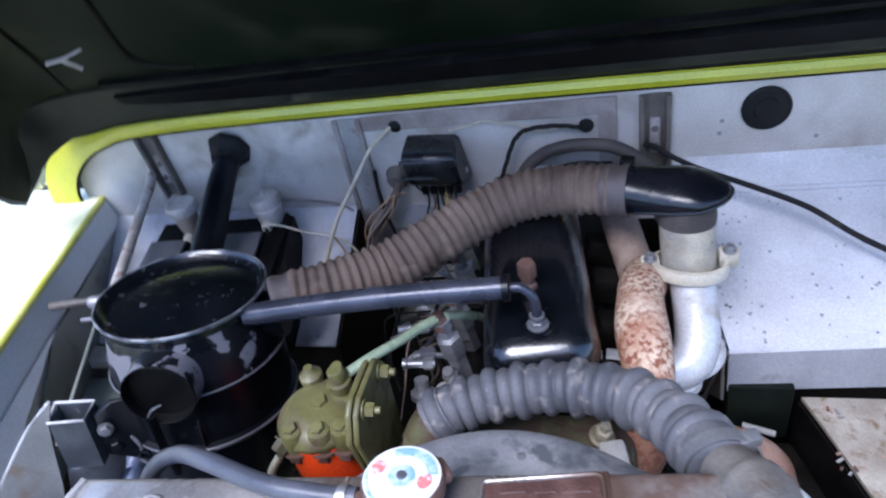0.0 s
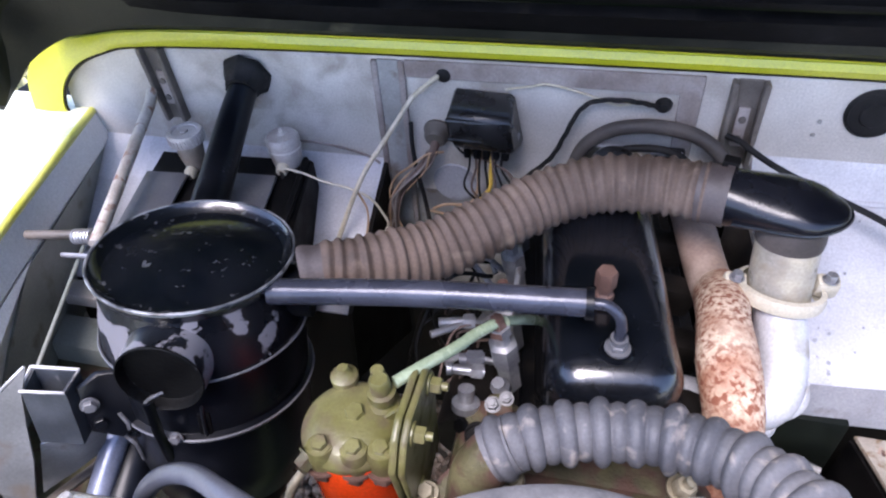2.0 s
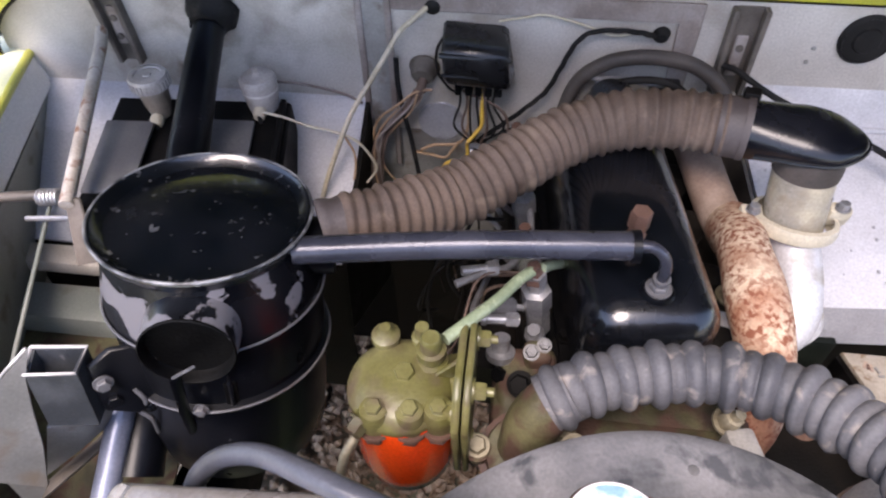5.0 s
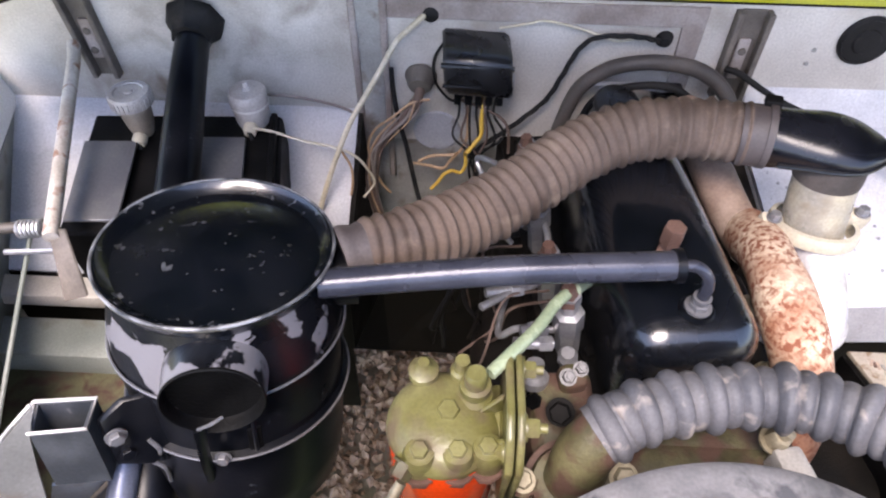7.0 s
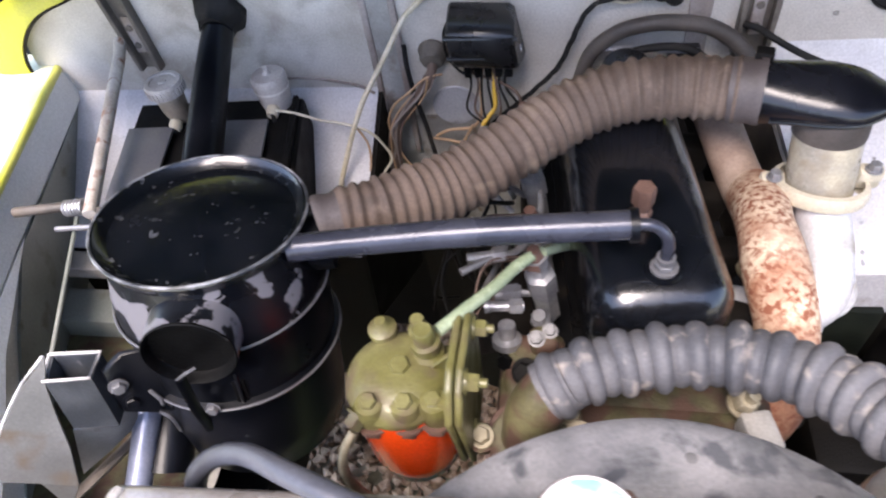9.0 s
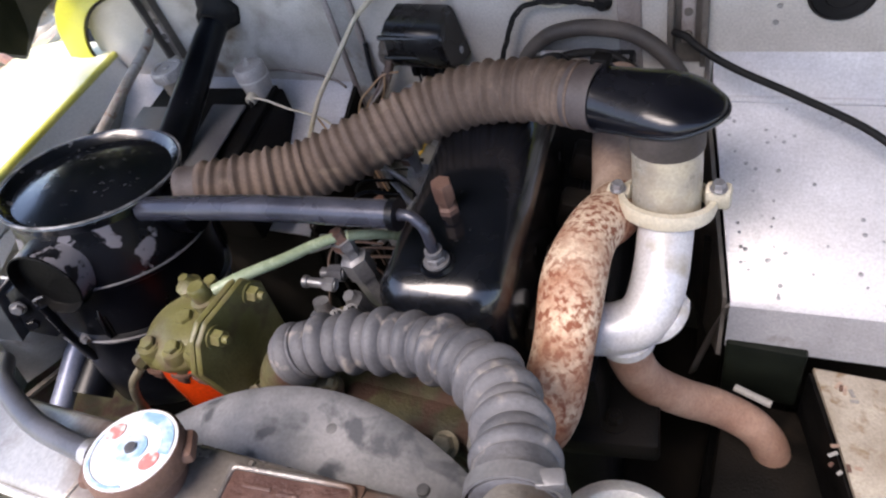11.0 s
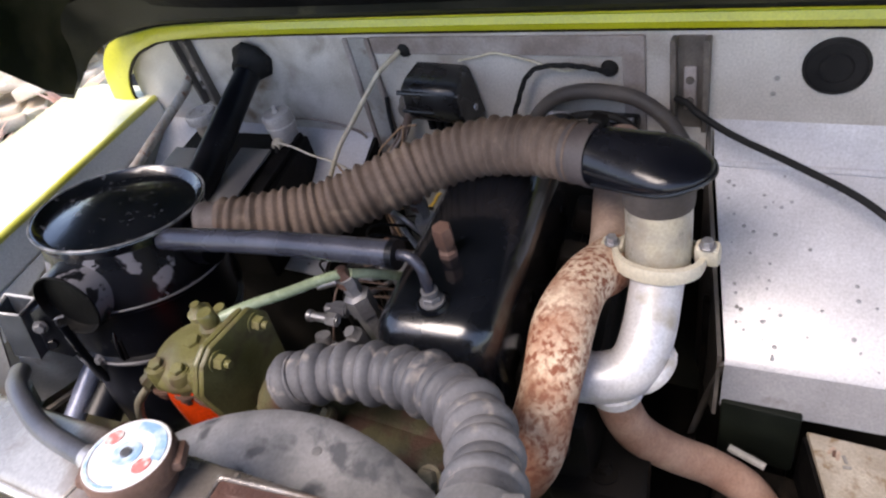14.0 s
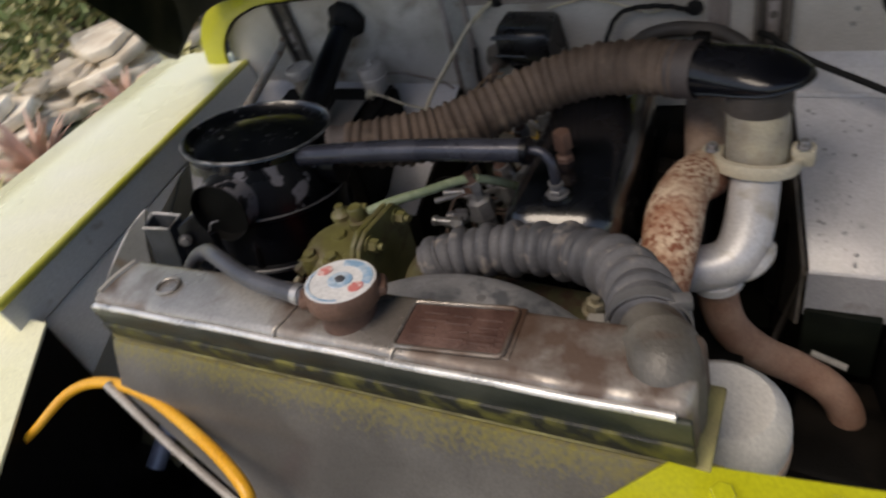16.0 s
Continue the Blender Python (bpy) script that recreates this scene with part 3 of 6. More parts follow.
# thin near-black tube draws the shadow line along the flange joint
part("flange_shadow_gap", tube(B(), [p + V(0, 0.004, -0.002) for p in fa], 0.0025, 6, smooth=False), GRIME_SHADE, car, "dark joint under the flange, its shadow painted in")

# fender: sunlit top, rolled inner edge and the inner wall below it
top_in = [V(-0.552, 0.03, 0.944), V(-0.446, -0.3, 0.966), V(-0.335, -0.625, 0.988)]
rows = []
for p in top_in:
    rows.append([p + V(0.004, 0, -0.012), p, p + V(-0.01, 0, 0.003), p + V(-0.16, 0, 0.004), p + V(-0.27, 0, -0.012), p + V(-0.33, 0, -0.06), p + V(-0.35, 0, -0.30)])
fender = part("fender", sheet(B(), rows, (0.0, 0.0, -0.002)), YELLOW_SUNLIT, car, "yellow front fender, sun glare painted in as pale yellow")
rows = []
for p in top_in:
    rows.append([p + V(0.003, 0, -0.004), p + V(0.006, 0, -0.014), p + V(0.012, 0, -0.045), p + V(0.007, 0, -0.049), p + V(-0.030, 0, -0.21), p + V(-0.034, 0, -0.45)])
inner_l = part("inner_fender", sheet(B(), rows, (-0.003, 0, 0)), INNER, car, "light greenish grey inner fender wall")
def wall_x(y, z):
    """Where the sloping inner wall stands at a depth and height."""
    px, pz = -0.446 + 0.335 * (-0.3 - y), 0.966 + 0.068 * (-0.3 - y)
    return px + 0.008 - 0.23 * (pz - 0.049 - z)
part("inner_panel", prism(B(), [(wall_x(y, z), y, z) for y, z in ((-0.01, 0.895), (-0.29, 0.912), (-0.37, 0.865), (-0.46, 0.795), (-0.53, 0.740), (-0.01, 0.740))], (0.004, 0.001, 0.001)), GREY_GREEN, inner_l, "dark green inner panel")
part("side_plate", prism(B(), [(-0.445, -0.275, 0.915), (-0.389, -0.415, 0.902), (-0.354, -0.489, 0.884), (-0.325, -0.557, 0.872), (-0.305, -0.647, 0.842), (-0.33, -0.62, 0.939)], (0.003, 0.001, 0.001), 0.0006), INNER, inner_l, "pale grey side plate leaning into the bay")
part("rolled_edge", tube(B(), [p + V(0.001, 0, -0.002) for p in top_in], 0.0056, 10), YELLOW_EDGE, fender, "pale yellow rolled edge")
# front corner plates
plate_l = part("corner_plate", prism(B(), [(-0.42, -0.615, 0.953), (-0.303, -0.605, 0.953), (-0.128, -0.79, 0.953), (-0.10, -1.05, 0.953), (-0.7, -1.05, 0.953), (-0.7, -0.615, 0.953)], (0, 0, -0.004), 0.001), YELLOW_SUNLIT, car, "yellow front corner plate with slots, sun glare painted in pale")
for p, a in (((-0.34, -0.70, 0.9535), -47), ((-0.22, -0.82, 0.9535), -47)):
    b = B()
    rbox(b, (0.075, 0.013, 0.004), pose(*p, 0, 0, a + 68), 0.0018)
    part("slot_bead", b, YELLOW, plate_l)
part("corner_drop", prism(B(), [(-0.303, -0.607, 0.949), (-0.128, -0.79, 0.949), (-0.128, -0.79, 0.3), (-0.303, -0.607, 0.3)], (-0.002, -0.002, 0)), BLACK_MATT, plate_l)
plate_r = part("corner_plate", prism(B(), [(0.318, -0.655, 1.035), (0.362, -0.600, 1.035), (0.456, -0.585, 1.035), (0.75, -0.56, 1.035), (0.75, -0.95, 1.035), (0.30, -0.95, 1.035)], (0, 0, -0.004), 0.001), YELLOW, car, "bright yellow front corner plate with bolts")
for x, y in ((0.390, -0.612), (0.437, -0.602)):
    part("bolt", hexbolt(B(), (x, y, 1.035), (0, 0, 1), 0.006, 0.004), YELLOW, plate_r)

part("toe_brace", tube(B(), [(0.405, -0.202, 0.803), (0.392, -0.19, 0.74), (0.372, -0.17, 0.62)], 0.006, 8, smooth=False, flat=0.4), STRAP, car, "dirty grey diagonal brace")
# right inner fender, ledge and lower bay
part("inner_fender", sheet(B(), [[(0.95, 0.0, 0.99), (0.80, -0.62, 0.99)], [(0.95, 0.0, 0.72), (0.80, -0.62, 0.72)], [(0.93, 0.0, 0.5), (0.78, -0.62, 0.5)]], (0.004, 0, 0)), GREY_DIRTY, car, "dirty grey inner fender wall")
part("bay_ledge", prism(B(), [(0.485, -0.222, 0.746), (0.93, -0.222, 0.746), (0.80, -0.62, 0.746), (0.60, -0.62, 0.746), (0.51, -0.30, 0.746)], (0, 0, 0.006), 0.001), LEDGE, car, "dusty grey ledge strewn with debris")
part("battery_tray_wall", prism(B(), [(0.483, -0.222, 0.741), (0.508, -0.30, 0.741), (0.60, -0.62, 0.741), (0.60, -0.62, 0.55), (0.483, -0.222, 0.55)], (0.004, 0, 0)), BLACK_MATT, car)
# near-black sheet carries the shade below the toe board in its colour
part("bay_back", prism(B(), [(0.37, -0.12, 0.30), (0.95, -0.12, 0.30), (0.95, -0.12, 0.80), (0.37, -0.12, 0.80)], (0, 0.01, 0)), GRIME_SHADE, car, "black bulkhead below the toe board")
b = B()
rbox(b, (0.074, 0.05, 0.095), pose(0.443, -0.192, 0.712), 0.003)
part("toe_box", b, BOX_GREEN, car, "dark green box section under the toe board")
for k in range(46):
    x_, y_ = 0.50 + 0.16 * random.random(), -0.235 - 0.14 * random.random()
    b = B()
    rbox(b, (0.004 + 0.006 * random.random(), 0.003, 0.0016), pose(x_, y_, 0.7525, 0, 0, 180 * random.random()), 0)
    part("debris", b, random.choice((RUST_TAN, GREY_DIRTY, COPPER)), car)
b = B()
rbox(b, (0.11, 0.14, 0.15), pose(0.465, -0.290, 0.590), 0.01)
part("silencer_shroud", b, GRIME_SHADE, car, "black shroud round the exhaust")
part("tray_edge", tube(B(), [(0.420, -0.243, 0.722), (0.455, -0.253, 0.720)], 0.004, 8, smooth=False), GREY_DIRTY, car)
part("fender", sheet(B(), [[(0.95, 0.03, 0.995), (1.28, 0.03, 0.97), (1.3, 0.03, 0.6)], [(0.80, -0.63, 0.995), (1.28, -0.63, 0.97), (1.3, -0.63, 0.6)]], (0, 0, -0.003)), YELLOW_SUNLIT, car, "yellow front fender, sun glare painted in as pale yellow")
for x0, x1 in ((-0.31, -0.23), (0.40, 0.48)):
    b = B()
    rbox(b, (x1 - x0, 1.5, 0.11), pose((x0 + x1) / 2, -0.35, 0.52), 0.006)
    part("frame_rail", b, BLACK_MATT, car, "black chassis rail")
b = B()
rbox(b, (0.22, 0.03, 0.02), pose(-0.42, -0.225, 0.805), 0.003)
part("bay_brace", b, GREY, car, "light grey cross strip")
b = B()
rbox(b, (0.22, 0.05, 0.06), pose(-0.41, -0.275, 0.76), 0.004)
part("bay_brace", b, GREY_GREEN, car, "oil-stained green grey cross member")
part("lower_tray", sheet(B(), [[(-0.52, -0.25, 0.758), (-0.25, -0.25, 0.758)], [(-0.40, -0.62, 0.75), (-0.20, -0.62, 0.75)]], (0, 0, -0.004)), OLIVE_DIRTY, car, "oily lower tray")
part("lower_tray", prism(B(), [(0.27, -0.56, 0.50), (0.62, -0.56, 0.50), (0.62, -0.02, 0.50), (0.27, -0.02, 0.50)], (0, 0, -0.006)), GRIME_SHADE, car, "grimy lower tray, bay shade painted in black")
# cab behind the firewall closes the place
part("cowl_top", prism(B(), [(-0.575, 0.014, 0.93), (1.0, 0.014, 0.93), (1.0, 0.014, 1.05), (-0.52, 0.014, 1.05), (-0.565, 0.014, 1.0)], (0, 0.3, 0)), YELLOW, car, "yellow cowl behind the firewall")
part("cab_floor", prism(B(), [(-0.75, 0.05, 0.28), (1.0, 0.05, 0.28), (1.0, 0.05, 0.92), (-0.75, 0.05, 0.92)], (0, 2.2, 0)), BLACK_MATT, car, "black underside of the cab")
part("front_apron", prism(B(), [(-0.34, -0.80, 0.30), (0.75, -0.80, 0.30), (0.75, -0.80, 0.80), (-0.34, -0.80, 0.80)], (0, -0.02, 0)), BLACK_MATT, car, "black front apron below the radiator")
part("floor_shield", prism(B(), [(-0.34, -0.80, 0.62), (0.75, -0.80, 0.62), (0.75, -0.55, 0.62), (-0.34, -0.55, 0.62)], (0, 0, -0.01)), BLACK_MATT, car)
for x in (-0.60, 1.05):
    part("wheel_arch", prism(B(), [(x, 0.05, 0.22), (x, -0.8, 0.22), (x, -0.8, 0.9), (x, 0.05, 0.9)], (0.01, 0, 0)), BLACK_MATT, car)

# ---- hood, propped open over the bay ----
hood = thing("hood", (0.13, 0.0, 1.08), "raised hood with a dark green underside", "car hood")
HU, HN = V(0, -0.655, 0.755), V(0, -0.755, -0.655)

def hood_point(s, x, d):
    return V(x, 0.004, 1.088) + HU * s + HN * d

def hood_section(s):
    left, right = -0.556 + 0.38 * s, 0.84 - 0.24 * s
    pts = [(left - 0.002, 0.150), (left, 0.09)]
    pts += [(left + 0.085 * (1 - math.cos(a)), 0.085 * (1 - math.sin(a))) for a in [radians(15 * k) for k in range(7)]]
    pts += [(left + (right - left) * f, 0.0) for f in (0.3, 0.5, 0.7)]
    pts += [(right - 0.085 * (1 - math.cos(a)), 0.085 * (1 - math.sin(a))) for a in [radians(90 - 15 * k) for k in range(7)]]
    pts += [(right, 0.09), (right + 0.002, 0.150)]
    return pts

rows = []
for i, s in enumerate([0.028, 0.05, 0.08, 0.15, 0.4, 0.7, 1.0, 1.05]):
    sec = hood_section(s)
    lim = (0.139, 0.145, 0.15, 1, 1, 1, 1, 1)[i]
    rows.append([hood_point(s, x, min(d, lim)) for x, d in sec])
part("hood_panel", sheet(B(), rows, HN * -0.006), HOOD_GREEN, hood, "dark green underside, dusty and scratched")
lip_in = curve_points([(-0.557, -0.117, 1.01), (-0.537, -0.09, 1.039), (-0.525, -0.07, 1.057), (-0.493, -0.045, 1.0735), (-0.452, -0.03, 1.08), (-0.3835, -0.022, 1.084)] + [(-0.20, -0.018, 1.086), (0.30, -0.016, 1.087), (0.80, -0.016, 1.086)], 6)
lip_out = curve_points([(-0.5911, -0.125, 1.0282), (-0.5622, -0.105, 1.0636), (-0.5212, -0.085, 1.0898), (-0.4942, -0.058, 1.1002), (-0.4475, -0.04, 1.1038), (-0.3613, -0.03, 1.1039)] + [(-0.20, -0.026, 1.104), (0.30, -0.024, 1.105), (0.80, -0.024, 1.104)], 6)
part("hood_lip", sheet(B(), [lip_in, [p.lerp(q, 0.5) + HN * 0.004 for p, q in zip(lip_in, lip_out)], lip_out, [p + HU * 0.045 - HN * 0.012 for p in lip_out]], HN * -0.004), LIP, hood, "grimy grey-green folded lip")
b = B()
for s0, s1, d in ((0.03, 0.07, 0.012), (0.09, 0.10, 0.008)):
    prism(b, [hood_point(s0, -0.38, 0), hood_point(s0, 0.72, 0), hood_point(s1, 0.72, 0), hood_point(s1, -0.38, 0)], HN * d)
part("hood_rib", b, BLACK_MATT, hood, "blue-grey reinforcing channel")
part("hood_seal", tube(B(), [p + V(0, 0.022, 0.004) for p in fb[3:-8]], 0.0125, 10, smooth=False), RUBBER, hood, "black rubber seal")
part("hood_seam", tube(B(), [hood_point(0.112, -0.225, 0.001), hood_point(0.120, -0.262, 0.001), hood_point(0.135, -0.283, 0.001), hood_point(0.157, -0.289, 0.001), hood_point(0.207, -0.272, 0.001), hood_point(0.266, -0.248, 0.001), hood_point(0.6, -0.12, 0.001)], 0.0035, 6), GRIME_SHADE, hood)
b = B()
for pts in ([(0.162, -0.402, 0.0035), (0.165, -0.376, 0.0015), (0.180, -0.333, 0.0005)], [(0.165, -0.378, 0.0015), (0.150, -0.374, 0.001), (0.137, -0.370, 0.001)]):
    tube(b, [hood_point(s, x, d) for s, x, d in pts], 0.004, 6, flat=0.4)
part("hood_seam", tube(B(), [hood_point(0.10, -0.425, 0.012), hood_point(0.175, -0.407, 0.004), hood_point(0.239, -0.388, 0.004), hood_point(0.5, -0.30, 0.004)], 0.0022, 6), GRIME_SHADE, hood)
part("scratch", b, CLOUDY, hood, "pale scrape in the paint")
# ---- air cleaner ----
AC = V(-0.1383, -0.3596, 1.0514)
AN = V(0.0736, 0.1584, 1.0).normalized()
am = axis_pose(AC, AN)
cleaner = thing("air_cleaner", AC - AN * 0.26, "black oil-bath air cleaner canister with flaking paint", "air filter")
lid = part("lid", lathe(B(), [(0, 0.0042), (0.015, 0.0038), (0.03, 0.0020), (0.042, -0.0002), (0.053, -0.0026), (0.063, -0.0048), (0.0715, -0.0062), (0.0765, -0.0022), (0.0790, 0.0014), (0.081, 0.001), (0.082, -0.002), (0.0805, -0.006), (0.077, -0.014), (0.075, -0.014), (0, -0.014)], am, 72), LID, cleaner, "dished glossy black lid with specks")
ab = axis_pose(AC, V(0.045, 0.185, 1.0))
part("canister", lathe(B(), [(0.074, -0.0075), (0.0775, -0.010), (0.0785, -0.02), (0.0800, -0.032), (0.0845, -0.052), (0.0855, -0.067)], ab, 72), BLACK_WORN, cleaner, "black paint flaking off to grey primer")
part("band", lathe(B(), [(0.084, -0.0665), (0.0875, -0.068), (0.0875, -0.071), (0.0845, -0.073), (0.0838, -0.122), (0.083, -0.126)], ab, 72), BLACK, cleaner)
part("oil_cup", lathe(B(), [(0.083, -0.125), (0.0875, -0.127), (0.0875, -0.131), (0.083, -0.133), (0.081, -0.20), (0.077, -0.235), (0.065, -0.248), (0, -0.25)], ab, 72), BLACK, cleaner)
# thin grey tubes paint in the highlight lines along the seams
for z, r in ((-0.0665, 0.0872), (-0.1285, 0.0882), (-0.134, 0.0842)):
    part("seam_ring", tube(B(), [ab @ V(r * math.cos(a), r * math.sin(a), z) for a in [k * math.tau / 72 for k in range(73)]], 0.0011, 6, smooth=False), PLATE_GREY, cleaner, "worn seam ring, highlight line painted in grey")
part("lid_edge", tube(B(), [am @ V(0.0815 * math.cos(a), 0.0815 * math.sin(a), 0.0006) for a in [k * math.tau / 72 for k in range(73)]], 0.0013, 6, smooth=False), RIM, lid, "worn bright rim")
sd = (V(-0.1215, -0.4575, 1.016) - (AC - AN * 0.047)).normalized()
m = axis_pose(AC - AN * 0.045 + sd * 0.05, sd)
snout = part("inlet_snout", lathe(B(), [(0.0355, 0.0), (0.0343, 0.02), (0.0330, 0.0495)], m, 40), SNOUT, cleaner, "short round inlet snout, paint chipped")
part("snout_liner", lathe(B(), [(0.0330, 0.0485), (0.0334, 0.0505), (0.0324, 0.0511), (0.0316, 0.0500), (0.0312, 0.044), (0.0300, 0.0415), (0.012, 0.0412), (0, 0.0420)], m, 40), BORE, snout)
part("outlet_neck", lathe(B(), [(0.0, 0.05), (0.023, 0.05), (0.0235, 0.098), (0.0, 0.098)], axis_pose(AC - AN * 0.034, V(0.98, 0.2, -0.09)), 28), BLACK, cleaner)
for ang in (-100, -62, 20, 140):
    a = radians(ang)
    dv = am.to_3x3() @ V(math.cos(a), math.sin(a), 0)
    p = AC + dv * 0.087
    c = part("clip", tube(B(), [p - AN * 0.088 - dv * 0.002, p - AN * 0.1 + dv * 0.002, p - AN * 0.118 + dv * 0.003, p - AN * 0.135 - dv * 0.001], 0.0018, 8), BLACK, cleaner)
    b = B()
    rbox(b, (0.004, 0.010, 0.028), Matrix.Translation(p - AN * 0.112 + dv * 0.0) @ am.to_3x3().to_4x4() @ Matrix.Rotation(a, 4, "Z"), 0.001)
    part("clip_plate", b, BLACK_MATT, c)

hang = part("clip", tube(B(), [(-0.1312, -0.474, 0.9999), (-0.1396, -0.4735, 0.9532), (-0.1479, -0.47, 0.9066)], 0.0042, 8, smooth=False, flat=0.35), BLACK, cleaner, "long black over-centre clip")
part("clip_wire", tube(B(), [(-0.1292, -0.477, 1.006), (-0.1166, -0.479, 1.0191), (-0.1108, -0.474, 1.0194)], 0.0012, 6), PLATE_GREY, hang)
part("clip_nut", hexbolt(B(), (-0.1303, -0.468, 0.9447), (0.1, -1, 0.2), 0.0045, 0.004), PLATE_GREY, hang)
catch = part("catch", tube(B(), [(-0.1836, -0.462, 0.9555), (-0.1789, -0.464, 0.9402), (-0.1922, -0.463, 0.9216), (-0.1847, -0.464, 0.9098), (-0.1904, -0.462, 0.8808)], 0.0020, 8), PLATE_GREY, cleaner, "worn bare catch")
part("catch_eye", tube(B(), [V((-0.1883, -0.461, 0.9248)) + V(0.009 * math.cos(a), 0.002, 0.009 * math.sin(a)) for a in [k * math.tau / 14 for k in range(15)]], 0.0022, 6, smooth=False), BLACK, catch)
# bracket that carries the canister
bracket = thing("air_cleaner_bracket", (-0.225, -0.47, 0.74), "black and grey steel mounting bracket with an open square tube", "bracket")
b = B()
o = [V(-0.249, -0.459, 0.997), V(-0.209, -0.453, 0.995), V(-0.208, -0.474, 0.992), V(-0.245, -0.480, 0.993)]
c = sum(o, V(0, 0, 0)) / 4
inn = [p + (c - p).normalized() * 0.0035 for p in o]
dn = V(0.003, -0.014, -0.050)
ring = [[b.verts.new(p) for p in q] for q in (o, inn, [p + dn for p in inn], [p + dn for p in o])]
for q, r in ((0, 1), (1, 2), (2, 3), (3, 0)):
    for k in range(4):
        b.faces.new((ring[q][k], ring[q][(k + 1) % 4], ring[r][(k + 1) % 4], ring[r][k]))
part("square_tube", b, TUBE_DARK, bracket, "black open-ended square tube")
part("tube_rim", tube(B(), [p + V(0, 0, 0.0008) for p in o + o[:1]], 0.0014, 6, smooth=False), EDGE, bracket, "bare steel rim")
b = B()
prism(b, [(-0.203, -0.468, 0.990), (-0.19, -0.455, 0.997), (-0.165, -0.445, 0.995), (-0.165, -0.455, 0.94), (-0.185, -0.47, 0.93), (-0.203, -0.478, 0.945)], (-0.004, 0.003, 0), 0.001)
part("side_plate", b, BLACK, bracket)
for z in (0.975, 0.952):
    part("bolt", hexbolt(B(), (-0.197, -0.470, z), (0.6, -0.8, 0.1), 0.0055, 0.0045), PLATE_GREY if z > 0.96 else BLACK, bracket)
part("wing_plate", prism(B(), [(-0.240, -0.467, 1.010), (-0.262, -0.488, 0.992), (-0.287, -0.516, 0.959), (-0.296, -0.527, 0.943), (-0.296, -0.534, 0.926), (-0.276, -0.527, 0.910), (-0.254, -0.520, 0.892), (-0.249, -0.503, 0.929), (-0.248, -0.490, 0.962), (-0.246, -0.479, 0.989)], (0.0015, -0.0024, 0.001)), WING, bracket, "bare grey steel gusset with a hole")
part("gusset_rim", tube(B(), [(-0.241, -0.468, 1.011), (-0.262, -0.489, 0.993), (-0.287, -0.517, 0.960), (-0.296, -0.528, 0.944), (-0.296, -0.535, 0.927)], 0.0012, 6), EDGE, bracket, "bright rubbed edge")
part("gusset_hole", lathe(B(), [(0, 0), (0.004, 0), (0.004, 0.0034), (0, 0.0034)], axis_pose((-0.259, -0.493, 0.968), (0.508, -0.805, 0.305)), 14), BLACK_MATT, bracket)
part("foot_plate", sheet(B(), [[(-0.2516, -0.491, 0.9317), (-0.2145, -0.4788, 0.9369), (-0.2047, -0.4509, 0.9378)], [(-0.291, -0.497, 0.845), (-0.268, -0.475, 0.853), (-0.2498, -0.4534, 0.8603)]], (-0.001, 0.003, 0)), GREY_DIRTY, bracket, "dirty pale grey steel foot plate")
part("foot_plate", prism(B(), [(-0.276, -0.5275, 0.910), (-0.254, -0.5205, 0.892), (-0.276, -0.532, 0.858)], (0, 0.003, 0)), WING, bracket, "grey steel foot plate")
part("strut", tube(B(), [(-0.2375, -0.413, 0.8865), (-0.2395, -0.4712, 0.850), (-0.2433, -0.5829, 0.780), (-0.2455, -0.64, 0.744)], 0.0118, 20), STRUT, bracket, "blue-grey tubular strut")
part("brace_strap", tube(B(), [(-0.228, -0.425, 0.858), (-0.262, -0.465, 0.842), (-0.305, -0.512, 0.824)], 0.013, 8, flat=0.3), STRAP, bracket, "grimy brown flat brace")

# ---- intake hose and elbow ----
HOSE = [(-0.042, -0.333, 1.023), (-0.008, -0.315, 1.015), (0.041, -0.28, 1.007), (0.088, -0.244, 1.014), (0.136, -0.207, 1.023), (0.184, -0.189, 1.032), (0.236, -0.187, 1.0355), (0.276, -0.195, 1.0378)]
def rib(pitch, deep, sharp=1.0):
    return lambda s, f: 1.0 + deep * ((1.0 + 0.35 * math.sin(int(s / pitch) * 2.4)) * abs(math.sin(math.pi * s / pitch)) ** sharp - 0.5)
air_hose = thing("air_hose", (-0.05, -0.34, 1.0), "dusty brown corrugated rubber air hose", "hose")
part("corrugated_hose", tube(B(), HOSE, 0.0285, 28, 10, rfun=lambda s, f: rib(0.0103, 0.11, 1.8)(s, f) * (0.80 + 0.20 * min(1.0, s / 0.06)) * (1.0 - 0.09 * f), step=0.0013), HOSE_BROWN, air_hose)
part("hose_cuff", tube(B(), [(-0.056, -0.340, 1.022), (-0.046, -0.335, 1.022), (-0.026, -0.325, 1.018)], 0.0222, 28, 4, rfun=lambda s, f: 1.0 + 0.05 * math.sin(s * 420)), HOSE_CUFF, air_hose, "smooth greyish cuff at the canister")
part("hose_cuff", tube(B(), [(0.270, -0.194, 1.0372), (0.278, -0.196, 1.038), (0.294, -0.200, 1.0395)], 0.0268, 28, 4), HOSE_CUFF, air_hose, "smooth dull end cuff")
part("hose_clip", lathe(B(), [(0.0272, -0.003), (0.0282, -0.003), (0.0282, 0.003), (0.0272, 0.003)], axis_pose((0.2915, -0.199, 1.0395), (0.96, -0.24, 0.05)), 32), HOSE_CUFF, air_hose)
b = B()
rbox(b, (0.014, 0.012, 0.008), pose(0.292, -0.187, 1.066, 0, 0, -15), 0.0015)
part("clip_screw", b, BLACK_MATT, air_hose)

